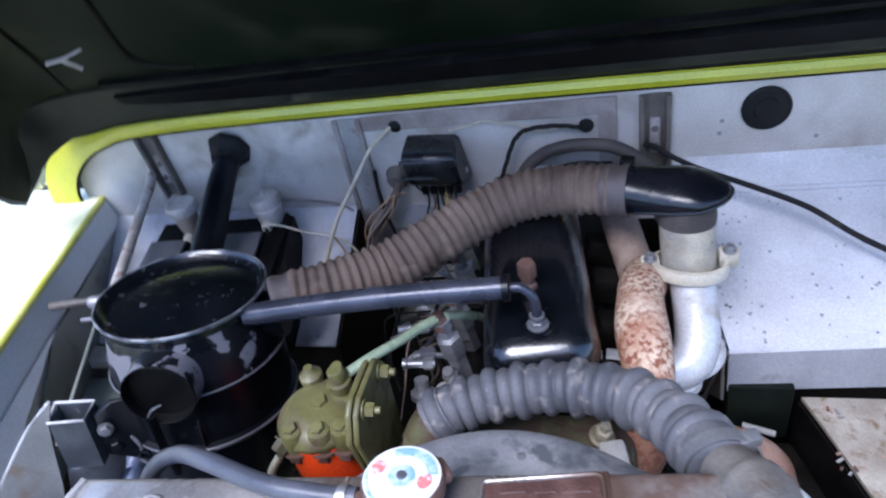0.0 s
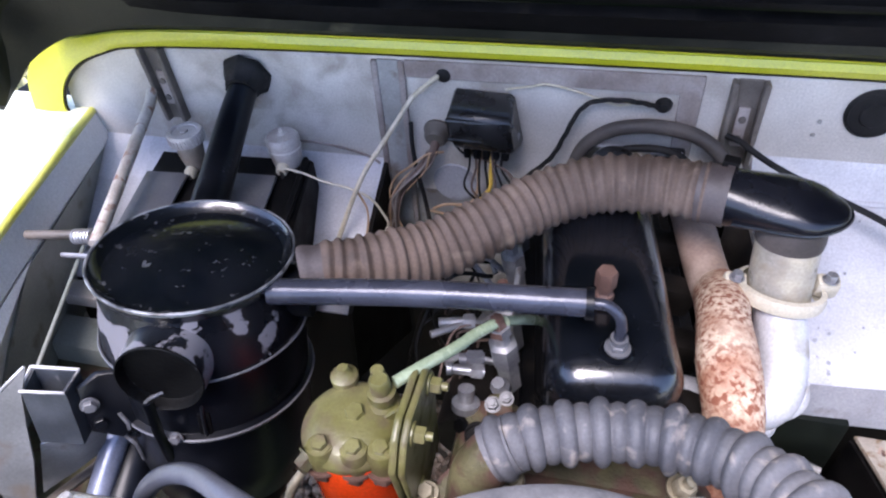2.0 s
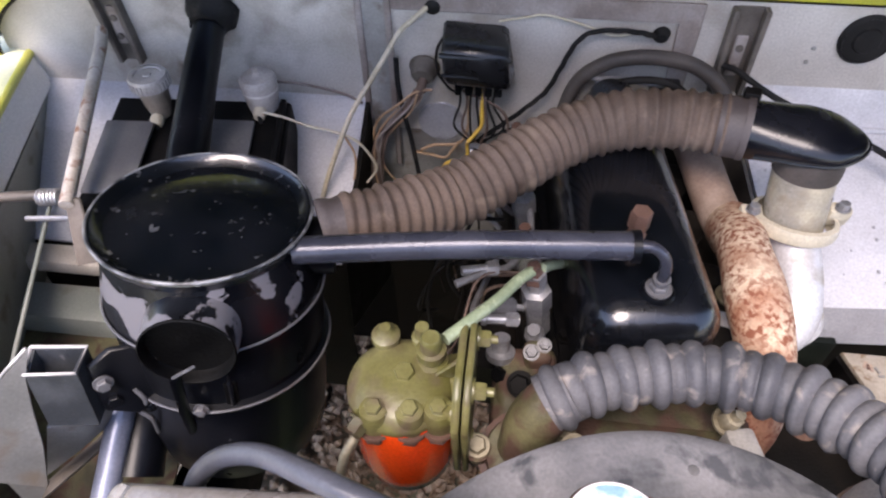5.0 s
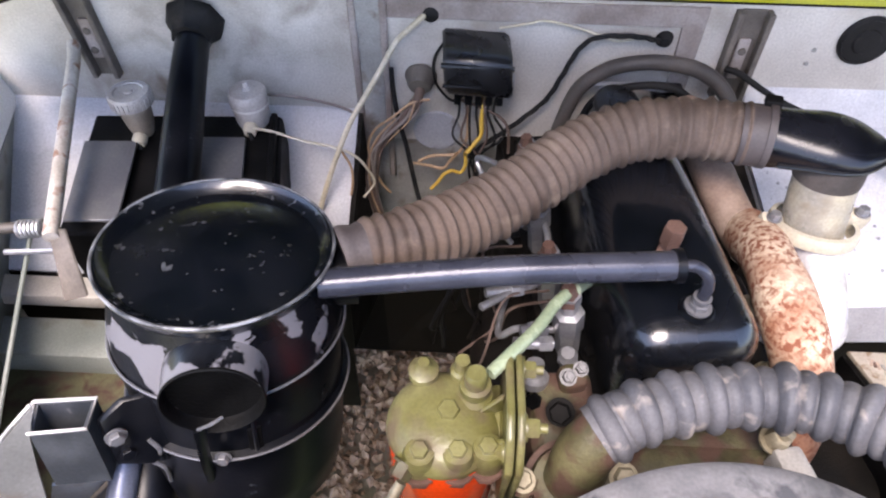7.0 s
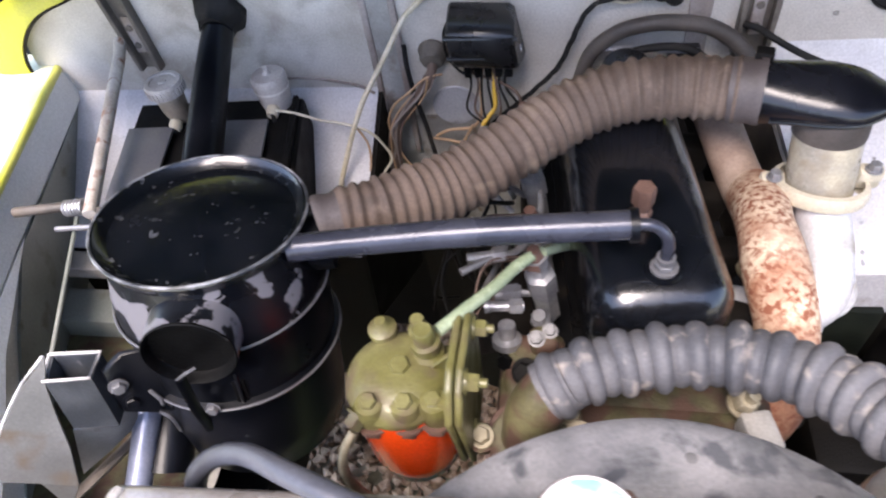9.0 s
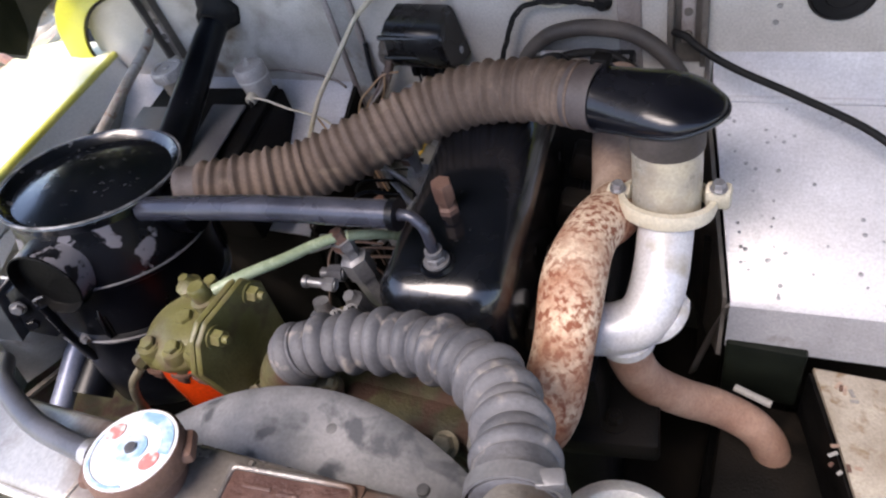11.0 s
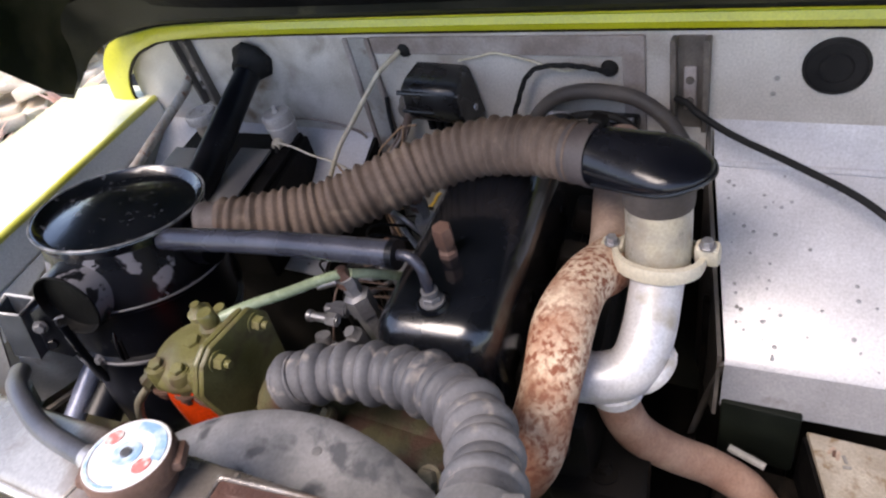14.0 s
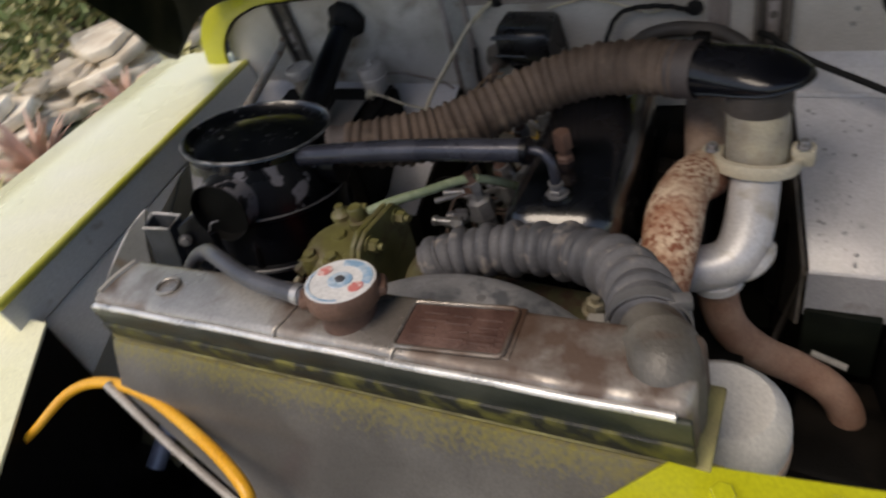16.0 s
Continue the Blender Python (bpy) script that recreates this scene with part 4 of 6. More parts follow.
elbow = thing("intake_elbow", (0.35, -0.222, 1.0), "black rubber intake elbow with a rimmed lower edge", "intake elbow")
def pod(bm, a, c, table, seg=40, n=9):
    """A tapering closed shape from a to c; each row of the table gives fraction, half width, height above and below the line."""
    a, c = V(a), V(c)
    ax = (c - a).normalized()
    side = ax.cross(V(0, 0, 1)).normalized()
    up = side.cross(ax)
    rows = curve_points([(f, w, h) for f, w, h, d in table], n)
    deep = curve_points([(f, d, 0) for f, w, h, d in table], n)
    rings = []
    for (f, w, h), (g, d, o) in zip(rows, deep):
        p = a.lerp(c, f)
        rings.append([bm.verts.new(p + side * w * math.cos(k * math.tau / seg) + up * (h if k < seg / 2 else d) * math.sin(k * math.tau / seg)) for k in range(seg)])
    for q, r in zip(rings, rings[1:]):
        for k in range(seg):
            bm.faces.new((q[k], q[(k + 1) % seg], r[(k + 1) % seg], r[k]))
    bm.faces.new(rings[0][::-1])
    bm.faces.new(rings[-1])
    return bm
EA, EC = V(0.286, -0.198, 1.0395), V(0.388, -0.217, 1.0435)
ETAB = [(0.0, 0.0265, 0.0250, 0.0265), (0.15, 0.0285, 0.0232, 0.025), (0.35, 0.032, 0.0218, 0.017), (0.55, 0.035, 0.0205, 0.012), (0.75, 0.033, 0.015, 0.008), (0.9, 0.022, 0.0085, 0.004), (0.97, 0.012, 0.0055, 0.002), (1.0, 0.003, 0.001, 0.001)]
part("elbow_body", pod(B(), EA, EC, ETAB), ELBOW, elbow, "glossy black rounded elbow")
es = (EC - EA).cross(V(0, 0, 1)).normalized()
rim_pts = [EA.lerp(EC, f) + es * w * 0.985 * s_ + V(0, 0, -d * 0.35) for s_, tab in ((1, ETAB[1:]), (-1, ETAB[:0:-1])) for f, w, h, d in tab]
part("elbow_rim", tube(B(), rim_pts, 0.0022, 8, 4), ELBOW, elbow)
part("collar", lathe(B(), [(0.0, 0.016), (0.0275, 0.016), (0.0285, -0.002), (0.0280, -0.007), (0, -0.007)], axis_pose((0.3475, -0.2185, 1.020), (0, 0.12, 1)), 36), HOSE_DARK, elbow, "dark rubber collar")

# ---- plastic pipe, clamp and silver pipe under the elbow ----
down = thing("intake_pipe", (0.352, -0.3, 0.88), "silver painted intake pipe with a yellowed upper sleeve", "pipe")
part("sleeve", tube(B(), [(0.3475, -0.220, 1.014), (0.349, -0.228, 0.985), (0.350, -0.238, 0.958)], 0.0268, 32, 4), SLEEVE, down, "yellowed plastic sleeve")
part("clamp_band", lathe(B(), [(0.033, -0.007), (0.0375, -0.006), (0.039, 0.0), (0.0375, 0.006), (0.033, 0.007)], axis_pose((0.3500, -0.235, 0.967), (0.05, 0.28, 1)), 40), BEIGE, down, "pale moulded clamp band")
for p in ((0.312, -0.232, 0.966), (0.388, -0.228, 0.972)):
    b = B()
    rbox(b, (0.02, 0.014, 0.022), pose(*p, 10, 0, 0), 0.004)
    e = part("clamp_ear", b, BEIGE, down)
    part("clamp_bolt", hexbolt(B(), (p[0], p[1] - 0.004, p[2] + 0.011), (0, 0, 1), 0.005, 0.006), STEEL, e)
part("silver_bend", tube(B(), [(0.351, -0.236, 0.962), (0.353, -0.258, 0.949), (0.354, -0.288, 0.933), (0.350, -0.311, 0.919), (0.336, -0.323, 0.911), (0.31, -0.330, 0.909), (0.265, -0.328, 0.911)], 0.0217, 32, 8), SILVER, down)
part("pipe_flange", lathe(B(), [(0.0, 0.0), (0.026, 0.0), (0.027, 0.004), (0.026, 0.009), (0.0, 0.009)], axis_pose((0.353, -0.303, 0.910), (0.55, 0.1, -0.84)), 32), SILVER, down, "silver end flange")
part("flange_bolt", hexbolt(B(), (0.373, -0.298, 0.918), (0.55, 0.1, -0.84), 0.005, 0.004), SILVER, down)

# ---- exhaust pipes ----
exhaust = thing("exhaust_pipe", (0.3, -0.35, 0.8), "rusty exhaust pipe with cream flaking coating", "exhaust pipe")
part("heat_stained_pipe", tube(B(), [(0.272, -0.05, 0.955), (0.284, -0.13, 0.950), (0.297, -0.19, 0.937), (0.305, -0.24, 0.940)], 0.0205, 24), RUST_TAN, exhaust, "tan heat-stained pipe end")
part("rusty_bend", tube(B(), [(0.307, -0.212, 0.934), (0.305, -0.242, 0.950), (0.300, -0.278, 0.966), (0.299, -0.325, 0.970), (0.303, -0.378, 0.952), (0.296, -0.411, 0.915), (0.278, -0.426, 0.885), (0.250, -0.432, 0.866)], 0.0236, 32, 8, rfun=lambda s, f: 1.0 + 0.05 * math.sin(s * 60)), RUST, exhaust, "thick pipe blotched with rust")
b = B()
rbox(b, (0.09, 0.07, 0.03), pose(0.318, -0.335, 0.775, 0, 0, 10), 0.006)
mount = tagged(part("engine_mount", b, GRIME_SHADE), "oily engine mount bracket low beside the exhaust", "bracket")
part("washer", lathe(B(), [(0.006, 0), (0.014, 0), (0.014, 0.003), (0.006, 0.003)], Matrix.Translation((0.325, -0.345, 0.790)), 20), GRIME_SHADE, mount)
part("bolt", hexbolt(B(), (0.325, -0.345, 0.791), (0, 0, 1), 0.008, 0.008, stud=0.006), GRIME_SHADE, mount)
pipe2 = thing("lower_exhaust_pipe", (0.34, -0.32, 0.7), "brown rusty lower exhaust pipe", "exhaust pipe")
part("pipe", tube(B(), [(0.333, -0.322, 0.905), (0.336, -0.320, 0.862), (0.348, -0.310, 0.812), (0.375, -0.290, 0.762), (0.410, -0.274, 0.728), (0.443, -0.272, 0.702), (0.462, -0.274, 0.665), (0.467, -0.277, 0.60)], 0.0185, 24), RUST_PINK, pipe2)
part("pipe_joint", lathe(B(), [(0.019, -0.004), (0.023, -0.004), (0.023, 0.004), (0.019, 0.004)], axis_pose((0.334, -0.322, 0.893), (0.1, 0, -1)), 24), SILVER, pipe2)

# ---- engine ----
engine = thing("engine", (0.2, -0.2, 0.35), "diesel engine with olive green castings and a black rocker cover", "engine")
b = B()
rbox(b, (0.20, 0.40, 0.36), pose(0.195, -0.17, 0.69, 0, 0, 7), 0.012)
part("engine_block", b, GRIME_SHADE, engine, "oily black engine block")
b = B()
rbox(b, (0.165, 0.38, 0.05), pose(0.198, -0.19, 0.856, 0, 0, 7), 0.006)
part("cylinder_head", b, BLACK_MATT, engine, "dark oily cylinder head")
rk = Matrix.Translation((0.198, -0.225, 0.0)) @ Matrix.Rotation(radians(7), 4, "Z")
b = B()
rbox(b, (0.108, 0.275, 0.122), rk @ pose(-0.006, -0.035, 0.945), 0.031, 7)
cover = part("rocker_cover", b, COVER, engine, "glossy black rocker cover")
b = B()
rbox(b, (0.128, 0.297, 0.006), rk @ pose(0, -0.034, 0.884), 0.002)
part("cover_flange", b, BLACK_MATT, cover)
b = B()
tube(b, [rk @ V(-0.062, -0.181, 0.889), rk @ V(0.062, -0.181, 0.889), rk @ V(0.062, 0.11, 0.889)], 0.002, 6, smooth=False)
part("flange_lip", b, BLACK_MATT, cover)
for x, y in ((0.057, -0.10), (0.057, 0.0), (0.057, 0.1), (-0.057, -0.1), (-0.057, 0.0)):
    part("bolt", hexbolt(B(), rk @ V(x, y, 0.888), (0, 0, 1), 0.006, 0.006), BLACK_MATT, cover)
part("boss", lathe(B(), [(0, 0), (0.0135, 0), (0.012, 0.003), (0, 0.0035)], axis_pose((0.209, -0.364, 1.006), (0, 0, 1)), 24), BLACK, cover)
b = B()
hexbolt(b, (0.209, -0.364, 1.009), (0, 0, 1), 0.0075, 0.005)
lathe(b, [(0.005, 0.004), (0.005, 0.008), (0.0068, 0.009), (0.0068, 0.012), (0, 0.012)], axis_pose((0.209, -0.364, 1.010), (0, 0, 1)), 16)
part("union_nut", b, PLATE_GREY, cover, "worn steel union nut")
b = B()
lathe(b, [(0, 0), (0.012, 0), (0.012, 0.003), (0.0085, 0.005), (0.0085, 0.010), (0.0062, 0.012), (0.0066, 0.018), (0.0088, 0.019), (0.0088, 0.034), (0.008, 0.036), (0, 0.036)], axis_pose((0.196, -0.309, 1.001), (0.0, -0.02, 1)), 6)
part("breather_plug", b, COPPER, cover, "rusty brown breather plug")
# front of the engine: thermostat housing and cover
b = B()
rbox(b, (0.20, 0.05, 0.10), pose(0.19, -0.425, 0.885), 0.008)
part("front_casting", b, OLIVE_DIRTY, engine, "grimy olive front casting")
b = B()
rbox(b, (0.14, 0.03, 0.028), pose(0.215, -0.452, 0.925), 0.006)
part("water_gallery", b, OLIVE_DIRTY, engine)
b = B()
rbox(b, (0.05, 0.02, 0.03), pose(0.15, -0.470, 0.925), 0.006)
part("sender_cover", b, COPPER, engine, "rusty cover")
part("thermostat_housing", tube(B(), [(0.142, -0.456, 1.001), (0.130, -0.462, 0.993), (0.121, -0.468, 0.977), (0.118, -0.474, 0.950)], 0.0185, 28, 6, rfun=lambda s, f: 1.0 + 0.12 * f), OLIVE_DIRTY, engine, "grimy olive green thermostat elbow")
hf = axis_pose((0.117, -0.477, 0.947), (-0.10, -0.25, 1))
part("housing_flange", lathe(B(), [(0, -0.004), (0.027, -0.004), (0.0285, 0.0), (0.027, 0.004), (0, 0.004)], hf, 30), OLIVE_DIRTY, engine, "round olive flange")
part("flange_gasket", lathe(B(), [(0, -0.0065), (0.0288, -0.0065), (0.0288, -0.004), (0, -0.004)], hf, 30), BLACK_MATT, engine, "dark gasket")
part("pump_body", lathe(B(), [(0, -0.075), (0.030, -0.075), (0.034, -0.05), (0.034, -0.0065), (0, -0.0065)], hf, 30), COPPER, engine, "rusty brown water pump body")
for a_ in (-30, 60, 200):
    lg = hf @ V(0.0335 * math.cos(radians(a_)), 0.0335 * math.sin(radians(a_)), 0)
    part("flange_lug", lathe(B(), [(0, -0.004), (0.0105, -0.004), (0.0105, 0.004), (0, 0.004)], axis_pose(lg, (-0.10, -0.25, 1)), 16), OLIVE_DIRTY, engine)
    part("bolt", hexbolt(B(), lg + V(0, 0, 0.004), (-0.10, -0.25, 1), 0.0065, 0.007), BRASSY, engine)
for p in ((0.152, -0.472, 0.955), (0.245, -0.472, 0.945), (0.272, -0.45, 0.945)):
    part("bolt", hexbolt(B(), p, (0, -0.5, 0.85), 0.0075, 0.008), BRASSY, engine)
for p in ((0.262, -0.44, 0.955), (0.292, -0.30, 0.93), (0.285, -0.36, 0.915)):
    part("stud", hexbolt(B(), p, (0.2, -0.2, 1), 0.008, 0.012, stud=0.008), BRASSY, engine)
b = B()
rbox(b, (0.022, 0.03, 0.05), pose(0.272, -0.46, 0.935, 0, 0, 12), 0.004)
part("bracket", b, GREY_DIRTY, engine)
# manifold ports beside the rocker cover
for k in range(4):
    b = B()
    rbox(b, (0.04, 0.028, 0.035), pose(0.279 - 0.006 * k, -0.345 + 0.07 * k, 0.915, 0, 15, 7), 0.006)
    part("manifold_port", b, GRIME_SHADE, engine)
# fuel rail side: injectors and pump
part("injection_pump", lathe(B(), [(0, -0.09), (0.036, -0.09), (0.04, -0.05), (0.04, 0.02), (0.03, 0.05), (0.018, 0.06), (0, 0.06)], axis_pose((0.09, -0.25, 0.80), (0.1, 1, 0)), 24), GRIME_SHADE, engine, "grimy injection pump")
for k in range(4):
    x, y, zi = 0.118 - 0.007 * k, -0.354 + 0.072 * k, 0.995 if k == 0 else 0.962
    inj = part("injector", lathe(B(), [(0, -0.07), (0.010, -0.07), (0.0105, -0.035), (0.0125, -0.034), (0.0125, -0.012), (0.0075, -0.01), (0.0075, 0.0), (0.009, 0.001), (0.009, 0.011), (0, 0.012)], axis_pose((x, y, zi), (-0.12, -0.05, 1)), 6), STEEL, engine, "steel injector body")
    part("injector_cap", lathe(B(), [(0, 0), (0.0095, 0), (0.0095, 0.006), (0.006, 0.012), (0.0055, 0.018), (0, 0.018)], axis_pose((x - 0.001, y, zi + 0.002), (-0.12, -0.05, 1)), 6), COPPER, inj)
    part("injector_line", tube(B(), [(x - 0.006, y + 0.002, zi - 0.04), (x - 0.035, y, 0.958 - 0.004 * k), (x - 0.05, y + 0.015, 0.93), (0.085, -0.25 + 0.02 * k, 0.90)], 0.003, 8), STEEL, inj)
b = B()
hexbolt(b, (0.105, -0.356, 0.962), (-1, -0.2, 0), 0.008, 0.014, washer=False)
lathe(b, [(0.0055, 0), (0.0055, 0.022), (0, 0.022)], axis_pose((0.105, -0.356, 0.962), (-1, -0.2, 0)), 12)
part("return_union", b, PLATE_GREY, engine, "steel union on the injector")
b = B()
lathe(b, [(0, 0), (0.012, 0), (0.012, 0.006), (0.007, 0.008), (0.007, 0.02), (0, 0.02)], axis_pose((0.095, -0.392, 0.94), (0, 0.3, 1)), 14)
part("fitting", b, STEEL, engine)

b = B()
hexbolt(b, (0.108, -0.374, 0.968), (-1, -0.1, 0.05), 0.0065, 0.010, washer=False)
lathe(b, [(0.0042, 0), (0.0042, 0.026), (0.0055, 0.027), (0.0055, 0.031), (0, 0.031)], axis_pose((0.108, -0.374, 0.968), (-1, -0.1, 0.05)), 12)
part("spill_tee", b, STEEL, engine, "bright steel tee on the injector")
b = B()
lathe(b, [(0, -0.030), (0.0065, -0.030), (0.0065, -0.012), (0.0085, -0.010), (0.0085, 0.000), (0.0065, 0.002), (0.0055, 0.008), (0, 0.008)], axis_pose((0.121, -0.376, 0.955), (-0.15, -0.30, 1)), 8)
part("line_union", b, PLATE_GREY, engine, "steel fuel line union")
b = B()
rbox(b, (0.022, 0.020, 0.034), pose(0.124, -0.392, 0.942, 8, 0, 10), 0.006, 3)
clamp = part("injector_clamp", b, OLIVE_DIRTY, engine, "grimy steel injector clamp")
for p, r in (((0.119, -0.398, 0.959), 0.005), ((0.129, -0.391, 0.960), 0.0045)):
    part("clamp_nut", hexbolt(B(), p, (0, -0.4, 0.9), r, 0.006, stud=0.003), PLATE_GREY, clamp)
for p, ax, r in (((0.112, -0.425, 0.955), (-0.2, -0.6, 0.8), 0.008), ((0.098, -0.405, 0.935), (-0.5, -0.6, 0.6), 0.007), ((0.140, -0.425, 0.945), (0, -0.6, 0.8), 0.006)):
    part("bolt", hexbolt(B(), p, ax, r, 0.008), BLACK_MATT, engine)
b = B()
rbox(b, (0.05, 0.07, 0.03), pose(0.118, -0.415, 0.925, 12, 0, 5), 0.008, 3)
part("side_casting", b, OLIVE_DIRTY, engine, "grimy side casting")
b = B()
hexbolt(b, (0.088, -0.31, 0.955), (-1, -0.3, 0.1), 0.0075, 0.010, washer=False)
lathe(b, [(0.0045, 0), (0.0045, 0.034), (0, 0.034)], axis_pose((0.088, -0.31, 0.955), (-1, -0.3, 0.1)), 12)
part("return_union", b, STEEL, engine, "steel union on the fuel rail")
part("fuel_rail", tube(B(), [(0.052, -0.335, 0.958), (0.075, -0.318, 0.956), (0.10, -0.30, 0.95), (0.115, -0.25, 0.94), (0.11, -0.18, 0.935)], 0.0035, 10), STEEL, engine)

# ---- breather pipe across the bay ----
breather = thing("breather_pipe", (0.0, -0.37, 1.03), "blue-black breather pipe between canister and rocker cover", "pipe")
part("pipe", tube(B(), [(-0.060, -0.379, 1.037), (-0.053, -0.378, 1.038), (0.06, -0.368, 1.046), (0.187, -0.3595, 1.05)], 0.0106, 20), TUBE_BLUE, breather)
part("pipe_end", lathe(B(), [(0.0, 0.0), (0.0122, 0.0), (0.0122, 0.006), (0.0, 0.006)], axis_pose((0.1815, -0.3598, 1.0495), (0.99, 0.06, 0.03)), 20), BLACK, breather)
part("metal_bend", tube(B(), [(0.184, -0.3597, 1.05), (0.197, -0.360, 1.05), (0.206, -0.362, 1.043), (0.209, -0.364, 1.034), (0.209, -0.364, 1.022)], 0.0043, 14, rfun=lambda s, f: 1.0 if f < 0.75 else 1.08), TUBE_BLUE, breather, "thin blue-black bend")

# ---- fuel filter ----
fuel = thing("fuel_filter", (0.03, -0.46, 0.9), "olive green fuel filter head with an orange-red bowl", "fuel filter")
FC = V(0.027, -0.458, 0.003)
part("filter_head", lathe(B(), [(0, 1.007), (0.012, 1.006), (0.024, 1.0035), (0.032, 0.999), (0.0372, 0.9935), (0.0384, 0.990), (0.0372, 0.9865), (0, 0.9865)], Matrix.Translation(FC), 40), OLIVE, fuel, "olive painted cast head")
part("bowl", lathe(B(), [(0, 0.989), (0.036, 0.989), (0.0375, 0.974), (0.0375, 0.91), (0.035, 0.89), (0.025, 0.878), (0, 0.872)], Matrix.Translation(FC), 40), ORANGE, fuel, "glossy orange-red bowl")
b = B()
prism(b, [(0.040, -0.482, 0.982), (0.040, -0.43, 0.982), (0.040, -0.43, 0.990), (0.040, -0.455, 0.996), (0.040, -0.49, 0.985)], (0.026, 0.004, 0.005), 0.002)
part("head_arm", b, OLIVE, fuel)
fl = [(0.066, -0.482, 0.915), (0.066, -0.418, 0.925), (0.066, -0.412, 1.012), (0.066, -0.425, 1.030), (0.066, -0.470, 1.033), (0.066, -0.484, 1.026), (0.066, -0.497, 1.006)]
part("flange_plate", prism(B(), fl, (0.0052, 0.0, 0.0), 0.0014), OLIVE, fuel)
part("flange_plate", prism(B(), [(x + 0.0068, y, z) for x, y, z in fl], (0.0048, 0.0, 0.0), 0.0014), OLIVE, fuel)
part("rib", prism(B(), [(0.035, -0.462, 0.995), (0.066, -0.45, 1.018), (0.066, -0.45, 0.98), (0.035, -0.462, 0.98)], (0, 0.004, 0), 0.001), OLIVE, fuel)
part("rib", prism(B(), [(0.038, -0.474, 0.994), (0.066, -0.478, 1.012), (0.066, -0.478, 0.985), (0.038, -0.474, 0.982)], (0, 0.003, 0), 0.0008), OLIVE, fuel)
for p in ((0.0778, -0.427, 1.015), (0.0778, -0.471, 1.019), (0.0778, -0.470, 0.945)):
    part("bolt", hexbolt(B(), p, (1, 0, 0), 0.0065, 0.008, stud=0.005), OLIVE, fuel)
part("bolt", hexbolt(B(), (0.066, -0.480, 1.003), (-1, 0, 0), 0.006, 0.009), OLIVE, fuel)
part("stud", lathe(B(), [(0, 0.99), (0.0125, 0.99), (0.012, 1.008), (0.008, 1.009), (0.008, 1.014), (0.0105, 1.0145), (0.0105, 1.021), (0.0075, 1.022), (0.0075, 1.033), (0.006, 1.035), (0, 1.035)], Matrix.Translation((0.047, -0.443, 0)), 14), OLIVE, fuel)
part("vent_screw", lathe(B(), [(0, 0.975), (0.0085, 0.985), (0.008, 1.003), (0.0105, 1.005), (0.0105, 1.011), (0.006, 1.014), (0.004, 1.020), (0, 1.020)], Matrix.Translation((0.012, -0.428, 0)), 14), OLIVE, fuel)
part("stud", lathe(B(), [(0, 0.975), (0.008, 0.975), (0.008, 1.008), (0.006, 1.01), (0.005, 1.02), (0, 1.02)], Matrix.Translation((0.038, -0.425, 0)), 14), OLIVE, fuel)
part("centre_bolt", hexbolt(B(), (0.030, -0.456, 1.003), (0, -0.1, 1), 0.0075, 0.008), OLIVE, fuel)
for x, y in ((0.013, -0.4837), (0.037, -0.482), (0.0561, -0.4786)):
    boss = part("boss", lathe(B(), [(0, 0.980), (0.0095, 0.980), (0.0112, 0.986), (0.0112, 1.000), (0.0095, 1.0055), (0, 1.006)], Matrix.Translation((x, y, 0)), 18), OLIVE, fuel)
    part("bolt", hexbolt(B(), (x, y, 1.0050), (0, -0.1, 1), 0.0060, 0.0045), OLIVE, boss)
    part("union", hexbolt(B(), (x, y - 0.003, 0.984), (0, -0.35, -1), 0.0088, 0.008), COPPER, boss, "brown-stained union")
part("inlet_union", hexbolt(B(), (0.005, -0.487, 0.994), (-0.4, -0.7, -0.3), 0.007, 0.009), OLIVE_DIRTY, fuel)
part("feed_pipe", tube(B(), [(0.002, -0.497, 0.988), (-0.005, -0.508, 0.977), (-0.008, -0.514, 0.95), (0.002, -0.515, 0.912), (0.03, -0.52, 0.895), (0.07, -0.51, 0.885)], 0.0036, 12), BRASSY, fuel, "thin grimy feed pipe")
leak = thing("leak_off_tube", (0.06, -0.42, 1.0), "pale green translucent leak-off tube", "fuel tube")
part("tube", tube(B(), [(0.056, -0.438, 1.026), (0.072, -0.42, 1.026), (0.090, -0.395, 1.020), (0.103, -0.372, 1.014), (0.114, -0.357, 1.010)], 0.0046, 14), GREEN_TUBE, leak)
part("tube", tube(B(), [(0.121, -0.352, 1.008), (0.132, -0.333, 0.992), (0.142, -0.312, 0.970), (0.146, -0.300, 0.955)], 0.0045, 14), GREEN_TUBE, leak)

# ---- radiator ----
rad = thing("radiator", (0.13, -0.6, 0.6), "dusty radiator with a stained top tank", "radiator")
RS = Matrix.Translation((0.13, -0.60, 1.0655)) @ Matrix.Rotation(radians(2.2), 4, "Z") @ Matrix.Rotation(radians(-3.3), 4, "Y")
b = B()
rbox(b, (0.485, 0.052, 0.045), RS @ pose(0, 0.018, -0.0225), 0.007, 3)
tank = part("top_tank", b, TANK_TOP, rad, "dusty brown-grey top tank")
b = B()
rbox(b, (0.487, 0.004, 0.020), RS @ pose(0, -0.0095, -0.016), 0.0015)
part("tank_front", b, TANK_FRONT, tank)
b = B()
rbox(b, (0.487, 0.005, 0.018), RS @ pose(0, -0.0100, -0.034, 6, 0, 0), 0.0015)
part("overspray_band", b, MOSS, tank, "black lower band with yellow overspray")
b = B()
rbox(b, (0.50, 0.054, 0.004), RS @ pose(0, 0.016, -0.0455), 0.0015)
